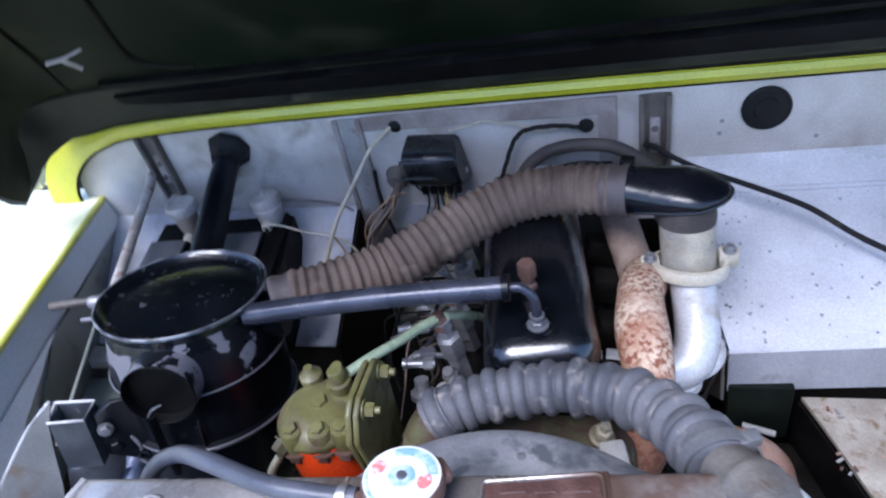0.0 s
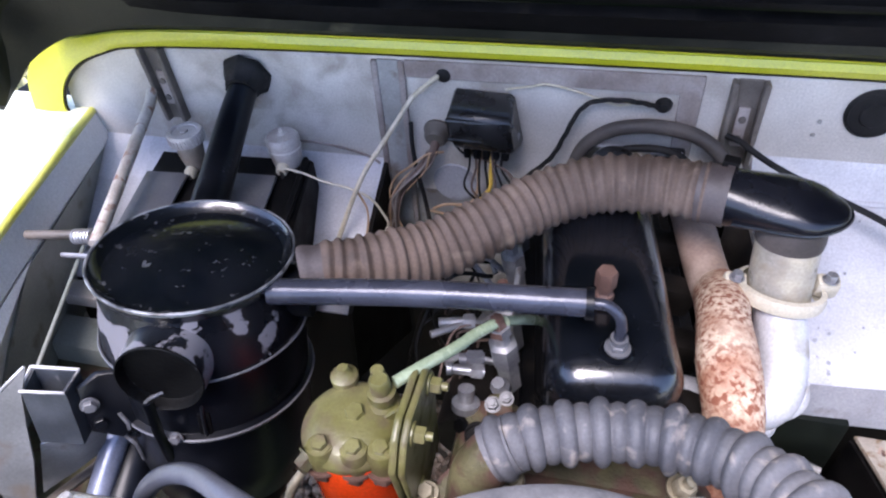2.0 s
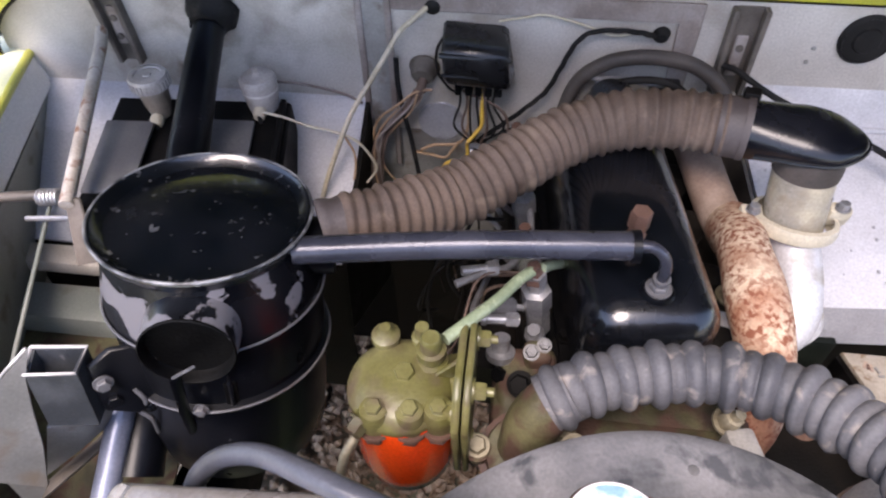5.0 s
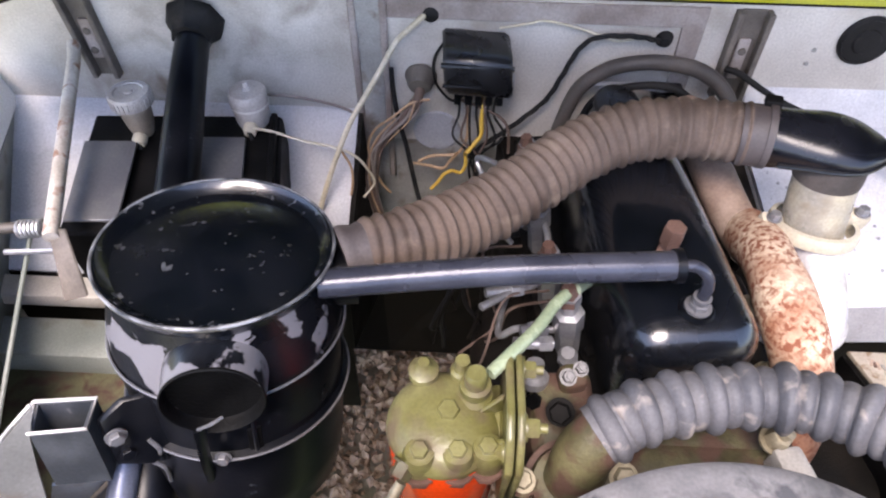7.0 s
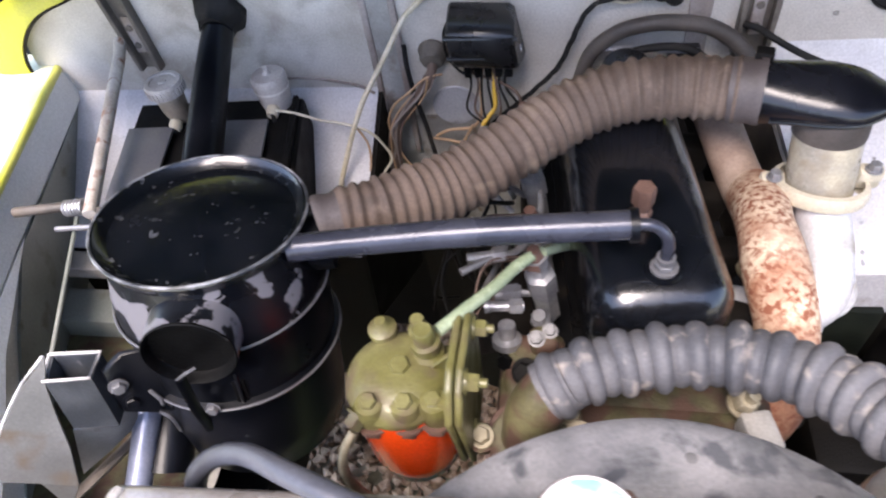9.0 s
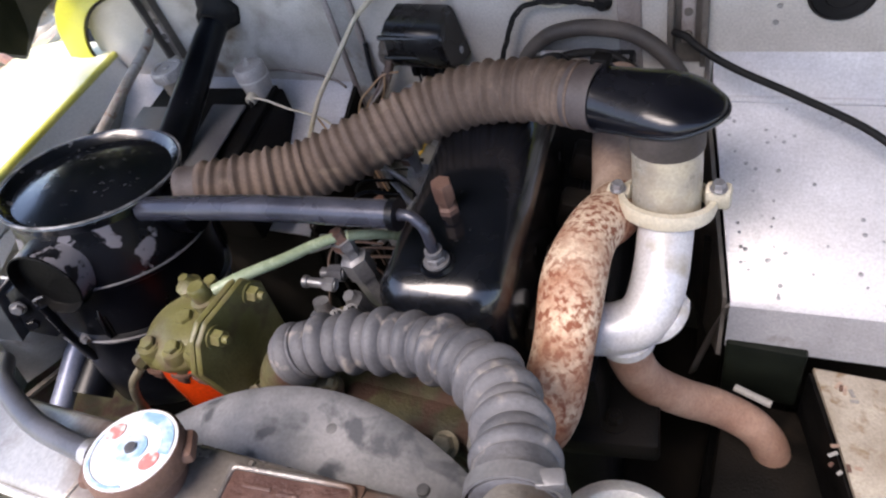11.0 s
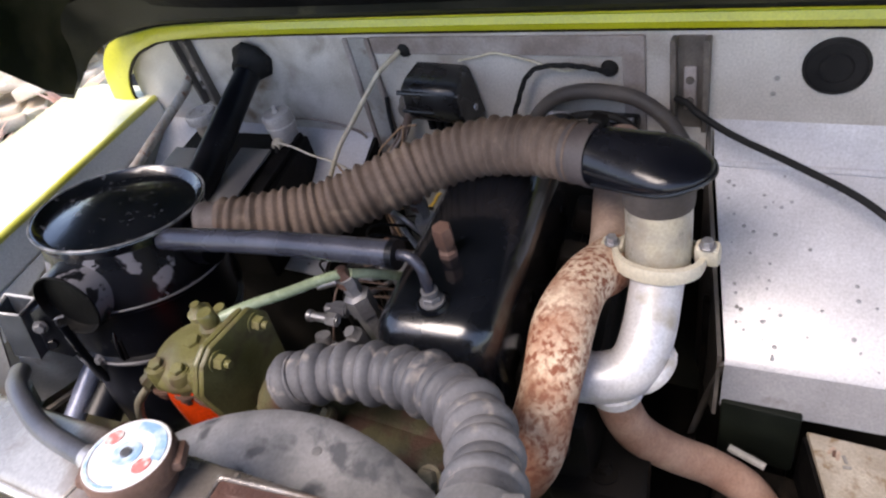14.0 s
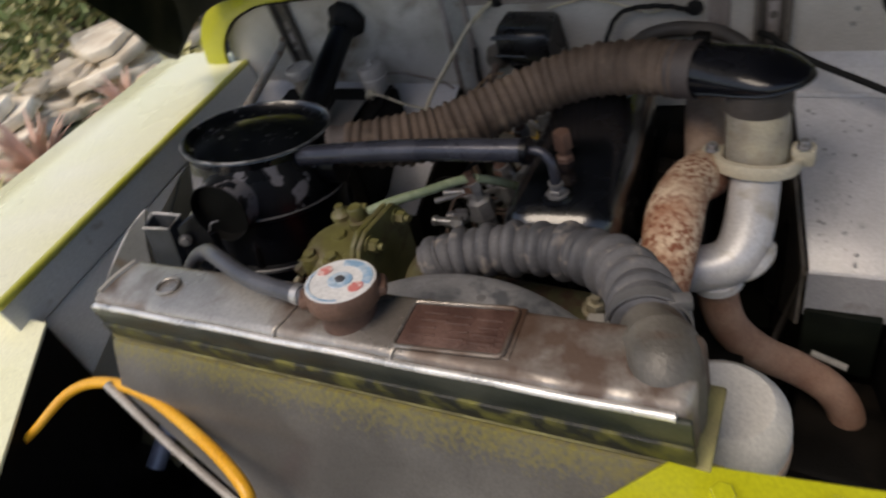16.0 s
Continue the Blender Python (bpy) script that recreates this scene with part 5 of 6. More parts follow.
part("tank_flange", b, OVERSPRAY, rad, "tan flange dusted with yellow paint")
for x in (-0.03, 0.068):
    b = B()
    tube(b, [RS @ V(x, -0.0085, -0.004), RS @ V(x + 0.001, -0.004, -0.0003), RS @ V(x + 0.003, 0.005, 0.0), RS @ V(x + 0.006, 0.04, 0.0)], 0.0018, 6)
    part("tank_seam", b, TANK, tank)
# pale tube added as the highlight where the tank's front fold catches light
part("edge_wear", tube(B(), [RS @ V(x, -0.0096, -0.0052 + 0.0005 * math.sin(x * 60)) for x in [-0.236 + 0.472 * k / 24 for k in range(25)]], 0.0026, 10), EDGE_HIGHLIGHT, tank, "worn front edge, its highlight painted in bright")
# rusty maker's plate, unreadable
b = B()
rbox(b, (0.080, 0.040, 0.003), RS @ pose(0.103, 0.020, -0.0004, 0, 0, 4), 0.0012)
part("plate_frame", b, TANK, tank)
pm = RS @ pose(0.103, 0.019, 0.0022, 0, 0, 4)
loop = [(0.032 * sx + 0.004 * math.cos(a), 0.0145 * sy + 0.004 * math.sin(a)) for sx, sy, a0 in ((1, 1, 0), (-1, 1, 90), (-1, -1, 180), (1, -1, 270)) for a in [radians(a0 + 30 * j) for j in range(4)]]
part("plate_rim", tube(B(), [pm @ V(x, y, 0) for x, y in loop + loop[:1]], 0.0016, 8, smooth=False), TANK, tank)
b = B()
rbox(b, (0.069, 0.034, 0.003), RS @ pose(0.103, 0.019, 0.0009, 0, 0, 4), 0.001)
pl = part("rating_plate", b, PLATE_RED, tank, "rusty red embossed plate")
for k in range(4):
    for j in range(3):
        b = B()
        rbox(b, (0.012 + 0.006 * random.random(), 0.0022, 0.0009), RS @ pose(0.083 + 0.020 * j + 0.004 * random.random(), 0.028 - 0.006 * k, 0.0026, 0, 0, 4), 0.0004)
        part("embossed_bar", b, PLATE_RED, pl)
part("vent_ring", tube(B(), [RS @ V(-0.165 + 0.011 * math.cos(a), 0.018 + 0.009 * math.sin(a), 0.001) for a in [k * math.tau / 18 for k in range(19)]], 0.0016, 6, smooth=False), TANK, tank)
part("solder_bead", tube(B(), [RS @ V(-0.236, 0.0, 0.0), RS @ V(-0.236, 0.02, 0.0005), RS @ V(-0.232, 0.040, 0.0)], 0.003, 8), GREY_DIRTY, tank)
b = B()
prism(b, [RS @ V(-0.25, -0.013, -0.049), RS @ V(0.255, -0.013, -0.049), RS @ V(0.28, -0.075, -0.24), RS @ V(-0.06, -0.075, -0.24), RS @ V(-0.255, -0.034, -0.095)], RS.to_3x3() @ V(0, 0.010, 0.0))
part("front_sheet", b, CORE, rad, "smooth grey sheet over the radiator front")
part("sheet_edge", tube(B(), [RS @ V(-0.27, -0.036, -0.088), RS @ V(-0.20, -0.052, -0.15), RS @ V(-0.06, -0.078, -0.238), RS @ V(0.06, -0.10, -0.32)], 0.004, 8), CLOUDY, rad)
b = B()
rbox(b, (0.47, 0.05, 0.42), RS @ pose(0, 0.012, -0.26), 0.004)
part("core", b, BLACK_MATT, rad, "black radiator core")
# outlet neck at the right end
part("outlet_neck", tube(B(), [(0.3550, -0.5765, 1.040), (0.3548, -0.5760, 1.056), (0.3535, -0.5725, 1.0675), (0.351, -0.565, 1.0710), (0.346, -0.554, 1.0665), (0.338, -0.538, 1.0585)], 0.0192, 24, 6, rfun=lambda s, f: 1.06 - 0.06 * f + 0.09 * math.exp(-((f - 0.66) / 0.05) ** 2)), NECK, rad, "rust-stained outlet neck")
part("hose_clamp", lathe(B(), [(0.0238, -0.0045), (0.0252, -0.0045), (0.0252, 0.0045), (0.0238, 0.0045)], axis_pose((0.334, -0.532, 1.056), (-0.25, 0.9, -0.2)), 28), PLATE_GREY, rad)
b = B()
rbox(b, (0.014, 0.009, 0.009), pose(0.350, -0.524, 1.072, 0, 0, 20), 0.002)
part("clamp_screw", b, PLATE_GREY, rad)

cm = Matrix.Translation((0.1514, -0.5801, 1.0732)) @ Matrix.Scale(0.82, 4) @ Matrix.Rotation(radians(1.8), 4, "Y") @ Matrix.Rotation(radians(-8.1), 4, "X")
cap = part("radiator_cap", lathe(B(), [(0.0, 0.010), (0.0295, 0.010), (0.0305, 0.013), (0.0305, 0.024), (0.029, 0.0265), (0.0, 0.0268)], cm, 48), COPPER, rad, "brown cap with a faded blue, white and red label")
part("filler_neck", lathe(B(), [(0.0235, -0.020), (0.0225, 0.006), (0.027, 0.008), (0.027, 0.012), (0, 0.012)], cm, 32), COPPER, rad, "brown brass filler neck")
for s in (1, -1):
    b = B()
    rbox(b, (0.014, 0.022, 0.010), cm @ Matrix.Rotation(radians(35), 4, "Z") @ pose(s * 0.0285, 0, 0.016), 0.004)
    part("cap_ear", b, COPPER, cap)
part("label_disc", lathe(B(), [(0, 0.0272), (0.0285, 0.0270), (0.0285, 0.0266), (0, 0.0266)], cm, 48), LABEL_WHITE, cap, "faded white label")
def ring_sector(r0, r1, a0, a1, z):
    n = 14
    o = [cm @ V(r1 * math.cos(radians(a0 + (a1 - a0) * k / n)), r1 * math.sin(radians(a0 + (a1 - a0) * k / n)), z) for k in range(n + 1)]
    i = [cm @ V(r0 * math.cos(radians(a0 + (a1 - a0) * k / n)), r0 * math.sin(radians(a0 + (a1 - a0) * k / n)), z) for k in range(n + 1)]
    b = B()
    sheet(b, [o, i], cm.to_3x3() @ V(0, 0, 0.0003))
    return b
part("label_ring", ring_sector(0.0185, 0.0262, 8, 118, 0.0274), LABEL_BLUE, cap)
part("label_ring", ring_sector(0.0250, 0.0272, 175, 300, 0.0274), LABEL_BLUE, cap)
for r_, a_ in ((0.0200, 163), (0.0178, -10)):
    spot = cm @ Matrix.Rotation(radians(a_), 4, "Z") @ Matrix.Translation((r_, 0, 0)) @ Matrix.Diagonal((0.78, 1.0, 1.0, 1.0))
    part("label_spot", lathe(B(), [(0, 0.0280), (0.0066, 0.0279), (0.0066, 0.0272), (0, 0.0272)], spot, 22), LABEL_RED, cap)
part("label_centre", lathe(B(), [(0, 0.0279), (0.010, 0.0278), (0.010, 0.0272), (0, 0.0272)], cm, 28), LABEL_BLUE, cap)
part("centre_rivet", lathe(B(), [(0.004, 0.0278), (0.0035, 0.0295), (0, 0.030)], cm, 16), PLATE_GREY, cap)

overflow = thing("overflow_hose", (0.0, -0.56, 1.06), "smoke-grey rubber overflow hose", "hose")
part("hose", tube(B(), [(0.121, -0.582, 1.077), (0.100, -0.582, 1.077), (0.057, -0.578, 1.078), (0.006, -0.562, 1.075), (-0.034, -0.545, 1.056), (-0.063, -0.542, 1.038), (-0.082, -0.547, 1.015), (-0.092, -0.550, 0.98), (-0.098, -0.55, 0.92), (-0.10, -0.55, 0.85)], 0.0066, 16), HOSE_SMOKE, overflow)
part("hose_clip", lathe(B(), [(0.0066, -0.003), (0.0076, -0.003), (0.0076, 0.003), (0.0066, 0.003)], axis_pose((0.112, -0.582, 1.077), (-1, 0, 0)), 20), STEEL, overflow, "small steel clip")

# ---- upper radiator hose ----
def twin_rib(s, f):
    # a broad tall ridge, then a narrow low one, each a little different
    n, u = divmod(s, 0.0232)
    wob = 1.0 + 0.14 * math.sin(n * 2.7 + 0.6)
    if u < 0.0132:
        return 0.88 + 0.30 * wob * math.sin(math.pi * u / 0.0132) ** 0.55
    return 0.90 + 0.12 * wob * math.sin(math.pi * (u - 0.0132) / 0.0100) ** 0.6
top_hose = thing("radiator_hose", (0.2, -0.45, 0.98), "grey corrugated radiator hose, rubbed pale on its ridges", "hose")
part("corrugated_hose", tube(B(), [(0.130, -0.461, 0.997), (0.142, -0.456, 1.002), (0.155, -0.450, 1.005), (0.195, -0.440, 1.009), (0.240, -0.439, 1.015), (0.278, -0.452, 1.023), (0.305, -0.475, 1.034), (0.322, -0.503, 1.046), (0.334, -0.532, 1.056)], 0.0198, 28, 10, rfun=twin_rib, step=0.0011), HOSE_GREY, top_hose)
part("hose_cuff", tube(B(), [(0.128, -0.462, 0.995), (0.134, -0.459, 0.998), (0.144, -0.455, 1.003)], 0.0205, 28, 4), HOSE_GREY, top_hose)
part("hose_cuff", tube(B(), [(0.3285, -0.518, 1.0510), (0.334, -0.532, 1.056), (0.3355, -0.537, 1.0575)], 0.0222, 28, 4), HOSE_GREY, top_hose)

# ---- fan cowl behind the radiator ----
cowl = thing("fan_cowl", (0.2, -0.52, 0.75), "dull mottled blue-grey half-round fan cowl behind the radiator", "fan cowl")
us = [-1.45 + 2.9 * k / 40 for k in range(41)]
edge = [V(0.2 + 0.108 * u, -0.494 - 0.031 * u * u, 1.030 - 0.017 * u * u) for u in us]
rows = [[V(p.x, -0.562, p.z - 0.006 - 0.01 * u * u) for p, u in zip(edge, us)], [V(p.x, p.y * 0.55 - 0.562 * 0.45, p.z + 0.001) for p in edge], [p + V(0, -0.008, 0.001) for p in edge], edge,
        [p + V((p.x - 0.2) * 0.03, 0.004, -0.004) for p in edge], [p + V((p.x - 0.2) * 0.04, 0.005, -0.03) for p in edge], [p + V((p.x - 0.2) * 0.04, 0.005, -0.20) for p in edge]]
part("cowl_plate", sheet(B(), rows, (0, -0.003, -0.003)), SLATE, cowl)
for x, y, z in ((0.21, -0.515, 1.030), (0.275, -0.53, 1.023), (0.14, -0.53, 1.021)):
    part("rivet", lathe(B(), [(0.004, -0.001), (0.0035, 0.001), (0, 0.0018)], axis_pose((x, y, z), (0, 0.05, 1)), 12), PLATE_GREY, cowl)

# ---- white expansion bottle ----
bottle = thing("expansion_bottle", (0.40, -0.49, 0.78), "milky white plastic expansion bottle", "bottle")
bmx = axis_pose((0.366, -0.508, 0.815), (0.05, 0.0, 1)) @ Matrix.Scale(0.86, 4)
part("bottle_body", lathe(B(), [(0, 0), (0.045, 0), (0.05, 0.01), (0.05, 0.15), (0.047, 0.168), (0.035, 0.18), (0, 0.184)], bmx, 36), WHITE_PLASTIC, bottle)
part("bottle_band", lathe(B(), [(0.0495, 0.118), (0.052, 0.12), (0.052, 0.135), (0.0495, 0.137)], bmx, 36), RUST_TAN, bottle, "brown stained band")

# ---- steering column ----
column = thing("steering_column", (-0.26, -0.15, 0.93), "black steering column tube through a rubber boot", "steering column")
part("boot", lathe(B(), [(0, 0), (0.033, 0), (0.033, 0.005), (0.029, 0.012), (0.024, 0.018), (0.021, 0.03), (0, 0.03)], axis_pose((-0.272, 0.0, 1.018), (0.02, -1, -0.3)), 8), RUBBER, column, "octagonal black rubber boot")
part("column_tube", tube(B(), [(-0.272, 0.01, 1.021), (-0.268, -0.06, 0.993), (-0.256, -0.178, 0.945), (-0.24, -0.33, 0.885), (-0.225, -0.48, 0.82)], 0.0215, 24, rfun=lambda s, f: 0.82 + 0.45 * min(f, 0.5)), BLACK, column)

# ---- pedal box with two fluid reservoirs ----
pedal = thing("pedal_box", (-0.25, -0.15, 0.83), "black pedal box with grey steel covers", "pedal box")
b = B()
prism(b, [(-0.40, -0.055, 0.925), (-0.182, -0.045, 0.925), (-0.150, -0.225, 0.915), (-0.37, -0.235, 0.915)], (0, 0, -0.10), 0.003)
part("box", b, BLACK_MATT, pedal)
part("cover_plate", prism(B(), [(-0.388, -0.110, 0.931), (-0.329, -0.107, 0.931), (-0.309, -0.224, 0.927), (-0.363, -0.227, 0.927)], (0, 0, -0.004), 0.0008), PLATE_GREY, pedal, "worn grey cover plate")
part("cover_plate", prism(B(), [(-0.268, -0.095, 0.930), (-0.212, -0.093, 0.930), (-0.190, -0.215, 0.926), (-0.235, -0.217, 0.926)], (0, 0, -0.004), 0.0008), PLATE_GREY, pedal, "worn grey cover plate")
part("side_cheek", prism(B(), [(-0.193, -0.05, 0.932), (-0.186, -0.05, 0.932), (-0.156, -0.225, 0.923), (-0.164, -0.225, 0.923)], (0, 0, -0.015), 0.001), BLACK_MATT, pedal)
def reservoir(at, k_, label, capped):
    x, y, z = at
    at_m = Matrix.Translation(at) @ Matrix.Scale(k_, 4)
    r = thing("fluid_reservoir", (x, y, z - 0.06), label, "fluid reservoir", "fluid reservoirs")
    body_mat = AMBER if capped else CLOUDY
    prof = [(0, -0.068), (0.012, -0.068), (0.015, -0.060), (0.0185, -0.045), (0.021, -0.02), (0.021, -0.015), (0, -0.015)] if capped else \
           [(0, -0.078), (0.011, -0.078), (0.015, -0.068), (0.021, -0.04), (0.024, -0.012), (0.024, -0.004), (0.021, 0.0), (0.008, 0.001), (0, 0.001)]
    part("reservoir_body", lathe(B(), prof, at_m, 28), body_mat, r, "grimy amber plastic body" if capped else "cloudy plastic body")
    if capped:
        c = part("reservoir_cap", lathe(B(), [(0.020, -0.019), (0.0265, -0.018), (0.0268, -0.004), (0.025, 0.0), (0.019, 0.0006), (0.018, -0.001), (0.006, -0.001), (0.005, 0.0006), (0, 0.001)], at_m, 36), CLOUDY, r, "ribbed pale grey screw cap")
        b = B()
        for k in range(28):
            rbox(b, (0.002, 0.0026, 0.013), at_m @ Matrix.Rotation(k * math.tau / 28, 4, "Z") @ pose(0.0268, 0, -0.0105), 0)
        part("cap_ribs", b, CLOUDY, c)
    else:
        part("nipple", lathe(B(), [(0, 0), (0.006, 0), (0.005, 0.004), (0.003, 0.005), (0.003, 0.011), (0, 0.012)], at_m, 14), CLOUDY, r)
        part("level_line", lathe(B(), [(0.0235, -0.020), (0.0240, -0.020), (0.0240, -0.017), (0.0238, -0.017)], at_m, 28), WHITE_PLASTIC, r)
    n = at_m @ (V(0.002, -0.016, -0.060) if capped else V(0.002, -0.0185, -0.040))
    o = part("outlet", lathe(B(), [(0.0035, 0.0), (0.0075, 0.0), (0.008, 0.006), (0.0065, 0.012), (0.0035, 0.012), (0.003, 0.004), (0, 0.004)], axis_pose(n, (0.05, -0.8, -0.25)), 18), BEIGE, r, "pale outlet elbow")
    part("outlet_pipe", tube(B(), [n + V(0, -0.004, 0), n + V(0.002, -0.012, -0.006), n + V(0.004, -0.014, -0.02)], 0.003, 8), RUBBER, o)
    return r
reservoir((-0.332, -0.083, 0.979), 0.84, "clutch fluid reservoir with a ribbed grey cap", True)
reservoir((-0.212, -0.058, 0.968), 0.90, "cloudy brake fluid reservoir without a wide cap", False)

# ---- throttle rod with spring ----
rod = thing("clutch_rod", (-0.35, -0.26, 0.93), "rusty steel rod running to a bell crank", "control rod")
part("rod", tube(B(), [(-0.416, -0.012, 0.992), (-0.413, -0.03, 0.98), (-0.347, -0.268, 0.947)], 0.0072, 12, smooth=False), RUSTY_BAR, rod, "pale steel rod, rust speckled")
b = B()
tube(b, [V(-0.385, -0.255, 0.942) + V(0.022 * k / 60, 0.0035 * k / 60, 0) + V(0, 0.008 * math.cos(k * 0.63), 0.008 * math.sin(k * 0.63)) for k in range(61)], 0.0016, 6, smooth=False)
part("spring", b, STEEL, rod)
part("cross_pin", tube(B(), [(-0.40, -0.27, 0.925), (-0.335, -0.268, 0.93)], 0.003, 8, smooth=False), STEEL, rod)
part("crank", prism(B(), [(-0.352, -0.262, 0.95), (-0.335, -0.262, 0.95), (-0.318, -0.30, 0.90), (-0.345, -0.30, 0.89)], (0, 0.004, 0), 0.001), STRAP, rod)
part("stay", tube(B(), [(-0.44, -0.265, 0.945), (-0.41, -0.262, 0.947), (-0.385, -0.255, 0.945)], 0.0055, 10), STRAP, rod)
part("long_rod", tube(B(), [(-0.386, -0.250, 0.9236), (-0.3842, -0.2633, 0.9191), (-0.3675, -0.3814, 0.8795), (-0.362, -0.42, 0.866)], 0.0022, 8), GREY_GREEN, rod)

# ---- wiper relay box and wiring ----
relay = thing("regulator_box", (0.04, -0.02, 0.94), "black plastic regulator box with a ribbed lower edge", "regulator")
b = B()
rows = [[(0.002, -0.001, 1.020), (0.076, -0.001, 1.016)], [(0.004, -0.046, 1.018), (0.079, -0.040, 1.010)], [(0.007, -0.057, 1.012), (0.081, -0.047, 1.004)], [(0.006, -0.060, 0.985), (0.082, -0.052, 0.978)], [(0.009, -0.052, 0.966), (0.079, -0.045, 0.96)], [(0.014, -0.02, 0.955), (0.074, -0.016, 0.95)], [(0.014, -0.001, 0.955), (0.074, -0.001, 0.95)]]
rr = [[V(p) for p in r] for r in rows]
for lo in (0,):
    prism(b, [r[0] for r in rr], rr[0][1] - rr[0][0], 0.004)
part("box", b, BLACK_PLASTIC, relay)
b = B()
tube(b, [(0.004, -0.060, 1.008), (0.082, -0.052, 1.001)], 0.003, 8, smooth=False)
part("ridge", b, BLACK_PLASTIC, relay)
b = B()
tube(b, [(0.006, -0.061, 0.984), (0.082, -0.053, 0.977)], 0.0025, 8, smooth=False)
part("ridge", b, BLACK_PLASTIC, relay)
part("screw", lathe(B(), [(0.005, 0), (0.004, 0.002), (0, 0.0025)], axis_pose((0.083, -0.02, 0.968), (1, 0, 0)), 12), STEEL, relay)
b = B()
for k in range(5):
    rbox(b, (0.008, 0.010, 0.016), pose(0.022 + 0.012 * k, -0.03, 0.948), 0.0015)
part("terminals", b, BLACK_MATT, relay)

def wire(name, pts, r, mat, label, cat="wire", group=""):
    w = part(name, tube(B(), pts, r, 10), mat)
    return tagged(w, label, cat, group)

G_REG = "wires below the regulator"
wire("bonnet_cable", [(-0.012, 0.0, 1.036), (-0.03, -0.012, 1.024), (-0.047, -0.02, 1.01), (-0.062, -0.038, 0.989), (-0.08, -0.055, 0.963), (-0.096, -0.073, 0.941), (-0.109, -0.09, 0.915), (-0.124, -0.108, 0.878), (-0.134, -0.125, 0.848), (-0.145, -0.14, 0.8)], 0.0031, CABLE_WHITE, "cream sheathed cable hanging from the firewall", "cable")
part("cable_grommet", lathe(B(), [(0, 0), (0.010, 0), (0.009, 0.004), (0.004, 0.006), (0, 0.006)], axis_pose((-0.010, 0.0, 1.034), (0, -1, 0)), 16), RUBBER, firewall)
wire("control_cable", [(-0.056, -0.006, 0.968), (-0.054, -0.015, 0.94), (-0.048, -0.024, 0.907), (-0.039, -0.032, 0.871), (-0.03, -0.041, 0.823), (-0.022, -0.05, 0.787), (-0.014, -0.06, 0.74)], 0.0030, RUBBER, "short black cable beside the seam", "cable")
part("loom_boot", lathe(B(), [(0, 0), (0.019, 0), (0.019, 0.003), (0.0165, 0.006), (0.015, 0.014), (0.012, 0.018), (0, 0.019)], axis_pose((-0.022, 0.0, 0.955), (-0.05, -1, -0.25)), 24), STRAP, firewall, "brown rubber boot where the loom passes")
part("blanking_disc", lathe(B(), [(0, 0), (0.030, 0), (0.030, 0.002), (0.0285, 0.0035), (0, 0.0035)], axis_pose((-0.0035, 0.0015, 0.875), (0, -1, 0)), 36), FASCIA, firewall, "round blue-grey blanking disc")
loom_pts = [(-0.022, -0.012, 0.951), (-0.025, -0.02, 0.937), (-0.039, -0.022, 0.914), (-0.065, -0.022, 0.884), (-0.08, -0.03, 0.858), (-0.085, -0.04, 0.81), (-0.075, -0.05, 0.76)]
wire("wiring_loom", loom_pts, 0.0060, WIRE_BROWN, "brown sleeved wiring loom hanging from a boot", "wiring loom")
for k in range(6):
    wire("wire", [V(p) + V(0.007 * math.cos(k * 1.05 + i * 0.9), -0.004 + 0.004 * math.sin(k * 1.05 + i), 0.004 * math.sin(k + i * 0.7)) for i, p in enumerate(loom_pts[1:])], 0.0012, (WIRE_BROWN, WIRE_TAN, BROWN_TRIM)[k % 3], "thin brown wire strung along the loom", group="wires along the loom")
wire("coiled_wire", [(-0.011, -0.02, 0.936), (-0.031, -0.026, 0.935), (-0.055, -0.03, 0.916), (-0.077, -0.029, 0.896), (-0.087, -0.031, 0.872), (-0.083, -0.034, 0.847), (-0.074, -0.037, 0.817), (-0.062, -0.04, 0.802)], 0.0015, WIRE_TAN, "thin tan wire looping down the firewall")
wire("coiled_wire", [(-0.028, -0.02, 0.937), (-0.038, -0.03, 0.916), (-0.063, -0.034, 0.89), (-0.082, -0.038, 0.866), (-0.082, -0.04, 0.838), (-0.092, -0.045, 0.813), (-0.113, -0.05, 0.781)], 0.0018, BROWN_TRIM, "thin brown wire looping down the firewall")
wire("wire", [(0.007, -0.004, 1.005), (-0.005, -0.006, 0.985), (-0.007, -0.007, 0.964), (-0.002, -0.008, 0.946), (0.015, -0.012, 0.93), (0.03, -0.02, 0.945)], 0.0017, RUBBER, "thin black wire curling behind the regulator", group=G_REG)
wire("wire", [(0.038, -0.026, 0.946), (0.035, -0.03, 0.917), (0.035, -0.033, 0.897), (0.03, -0.036, 0.879), (0.02, -0.039, 0.87), (-0.007, -0.042, 0.869), (-0.024, -0.045, 0.862)], 0.0019, WIRE_TAN, "tan wire hanging below the regulator", group=G_REG)
wire("wire", [(-0.034, -0.03, 0.846), (-0.012, -0.034, 0.846), (0.006, -0.038, 0.846), (0.015, -0.041, 0.861), (0.024, -0.045, 0.878)], 0.0019, WIRE_TAN, "tan wire hanging below the regulator", group=G_REG)
wire("wire", [(0.053, -0.026, 0.946), (0.051, -0.03, 0.918), (0.051, -0.035, 0.899), (0.042, -0.04, 0.886), (0.036, -0.045, 0.88)], 0.0028, WIRE_YELLOW, "yellow wire hanging below the regulator", group=G_REG)
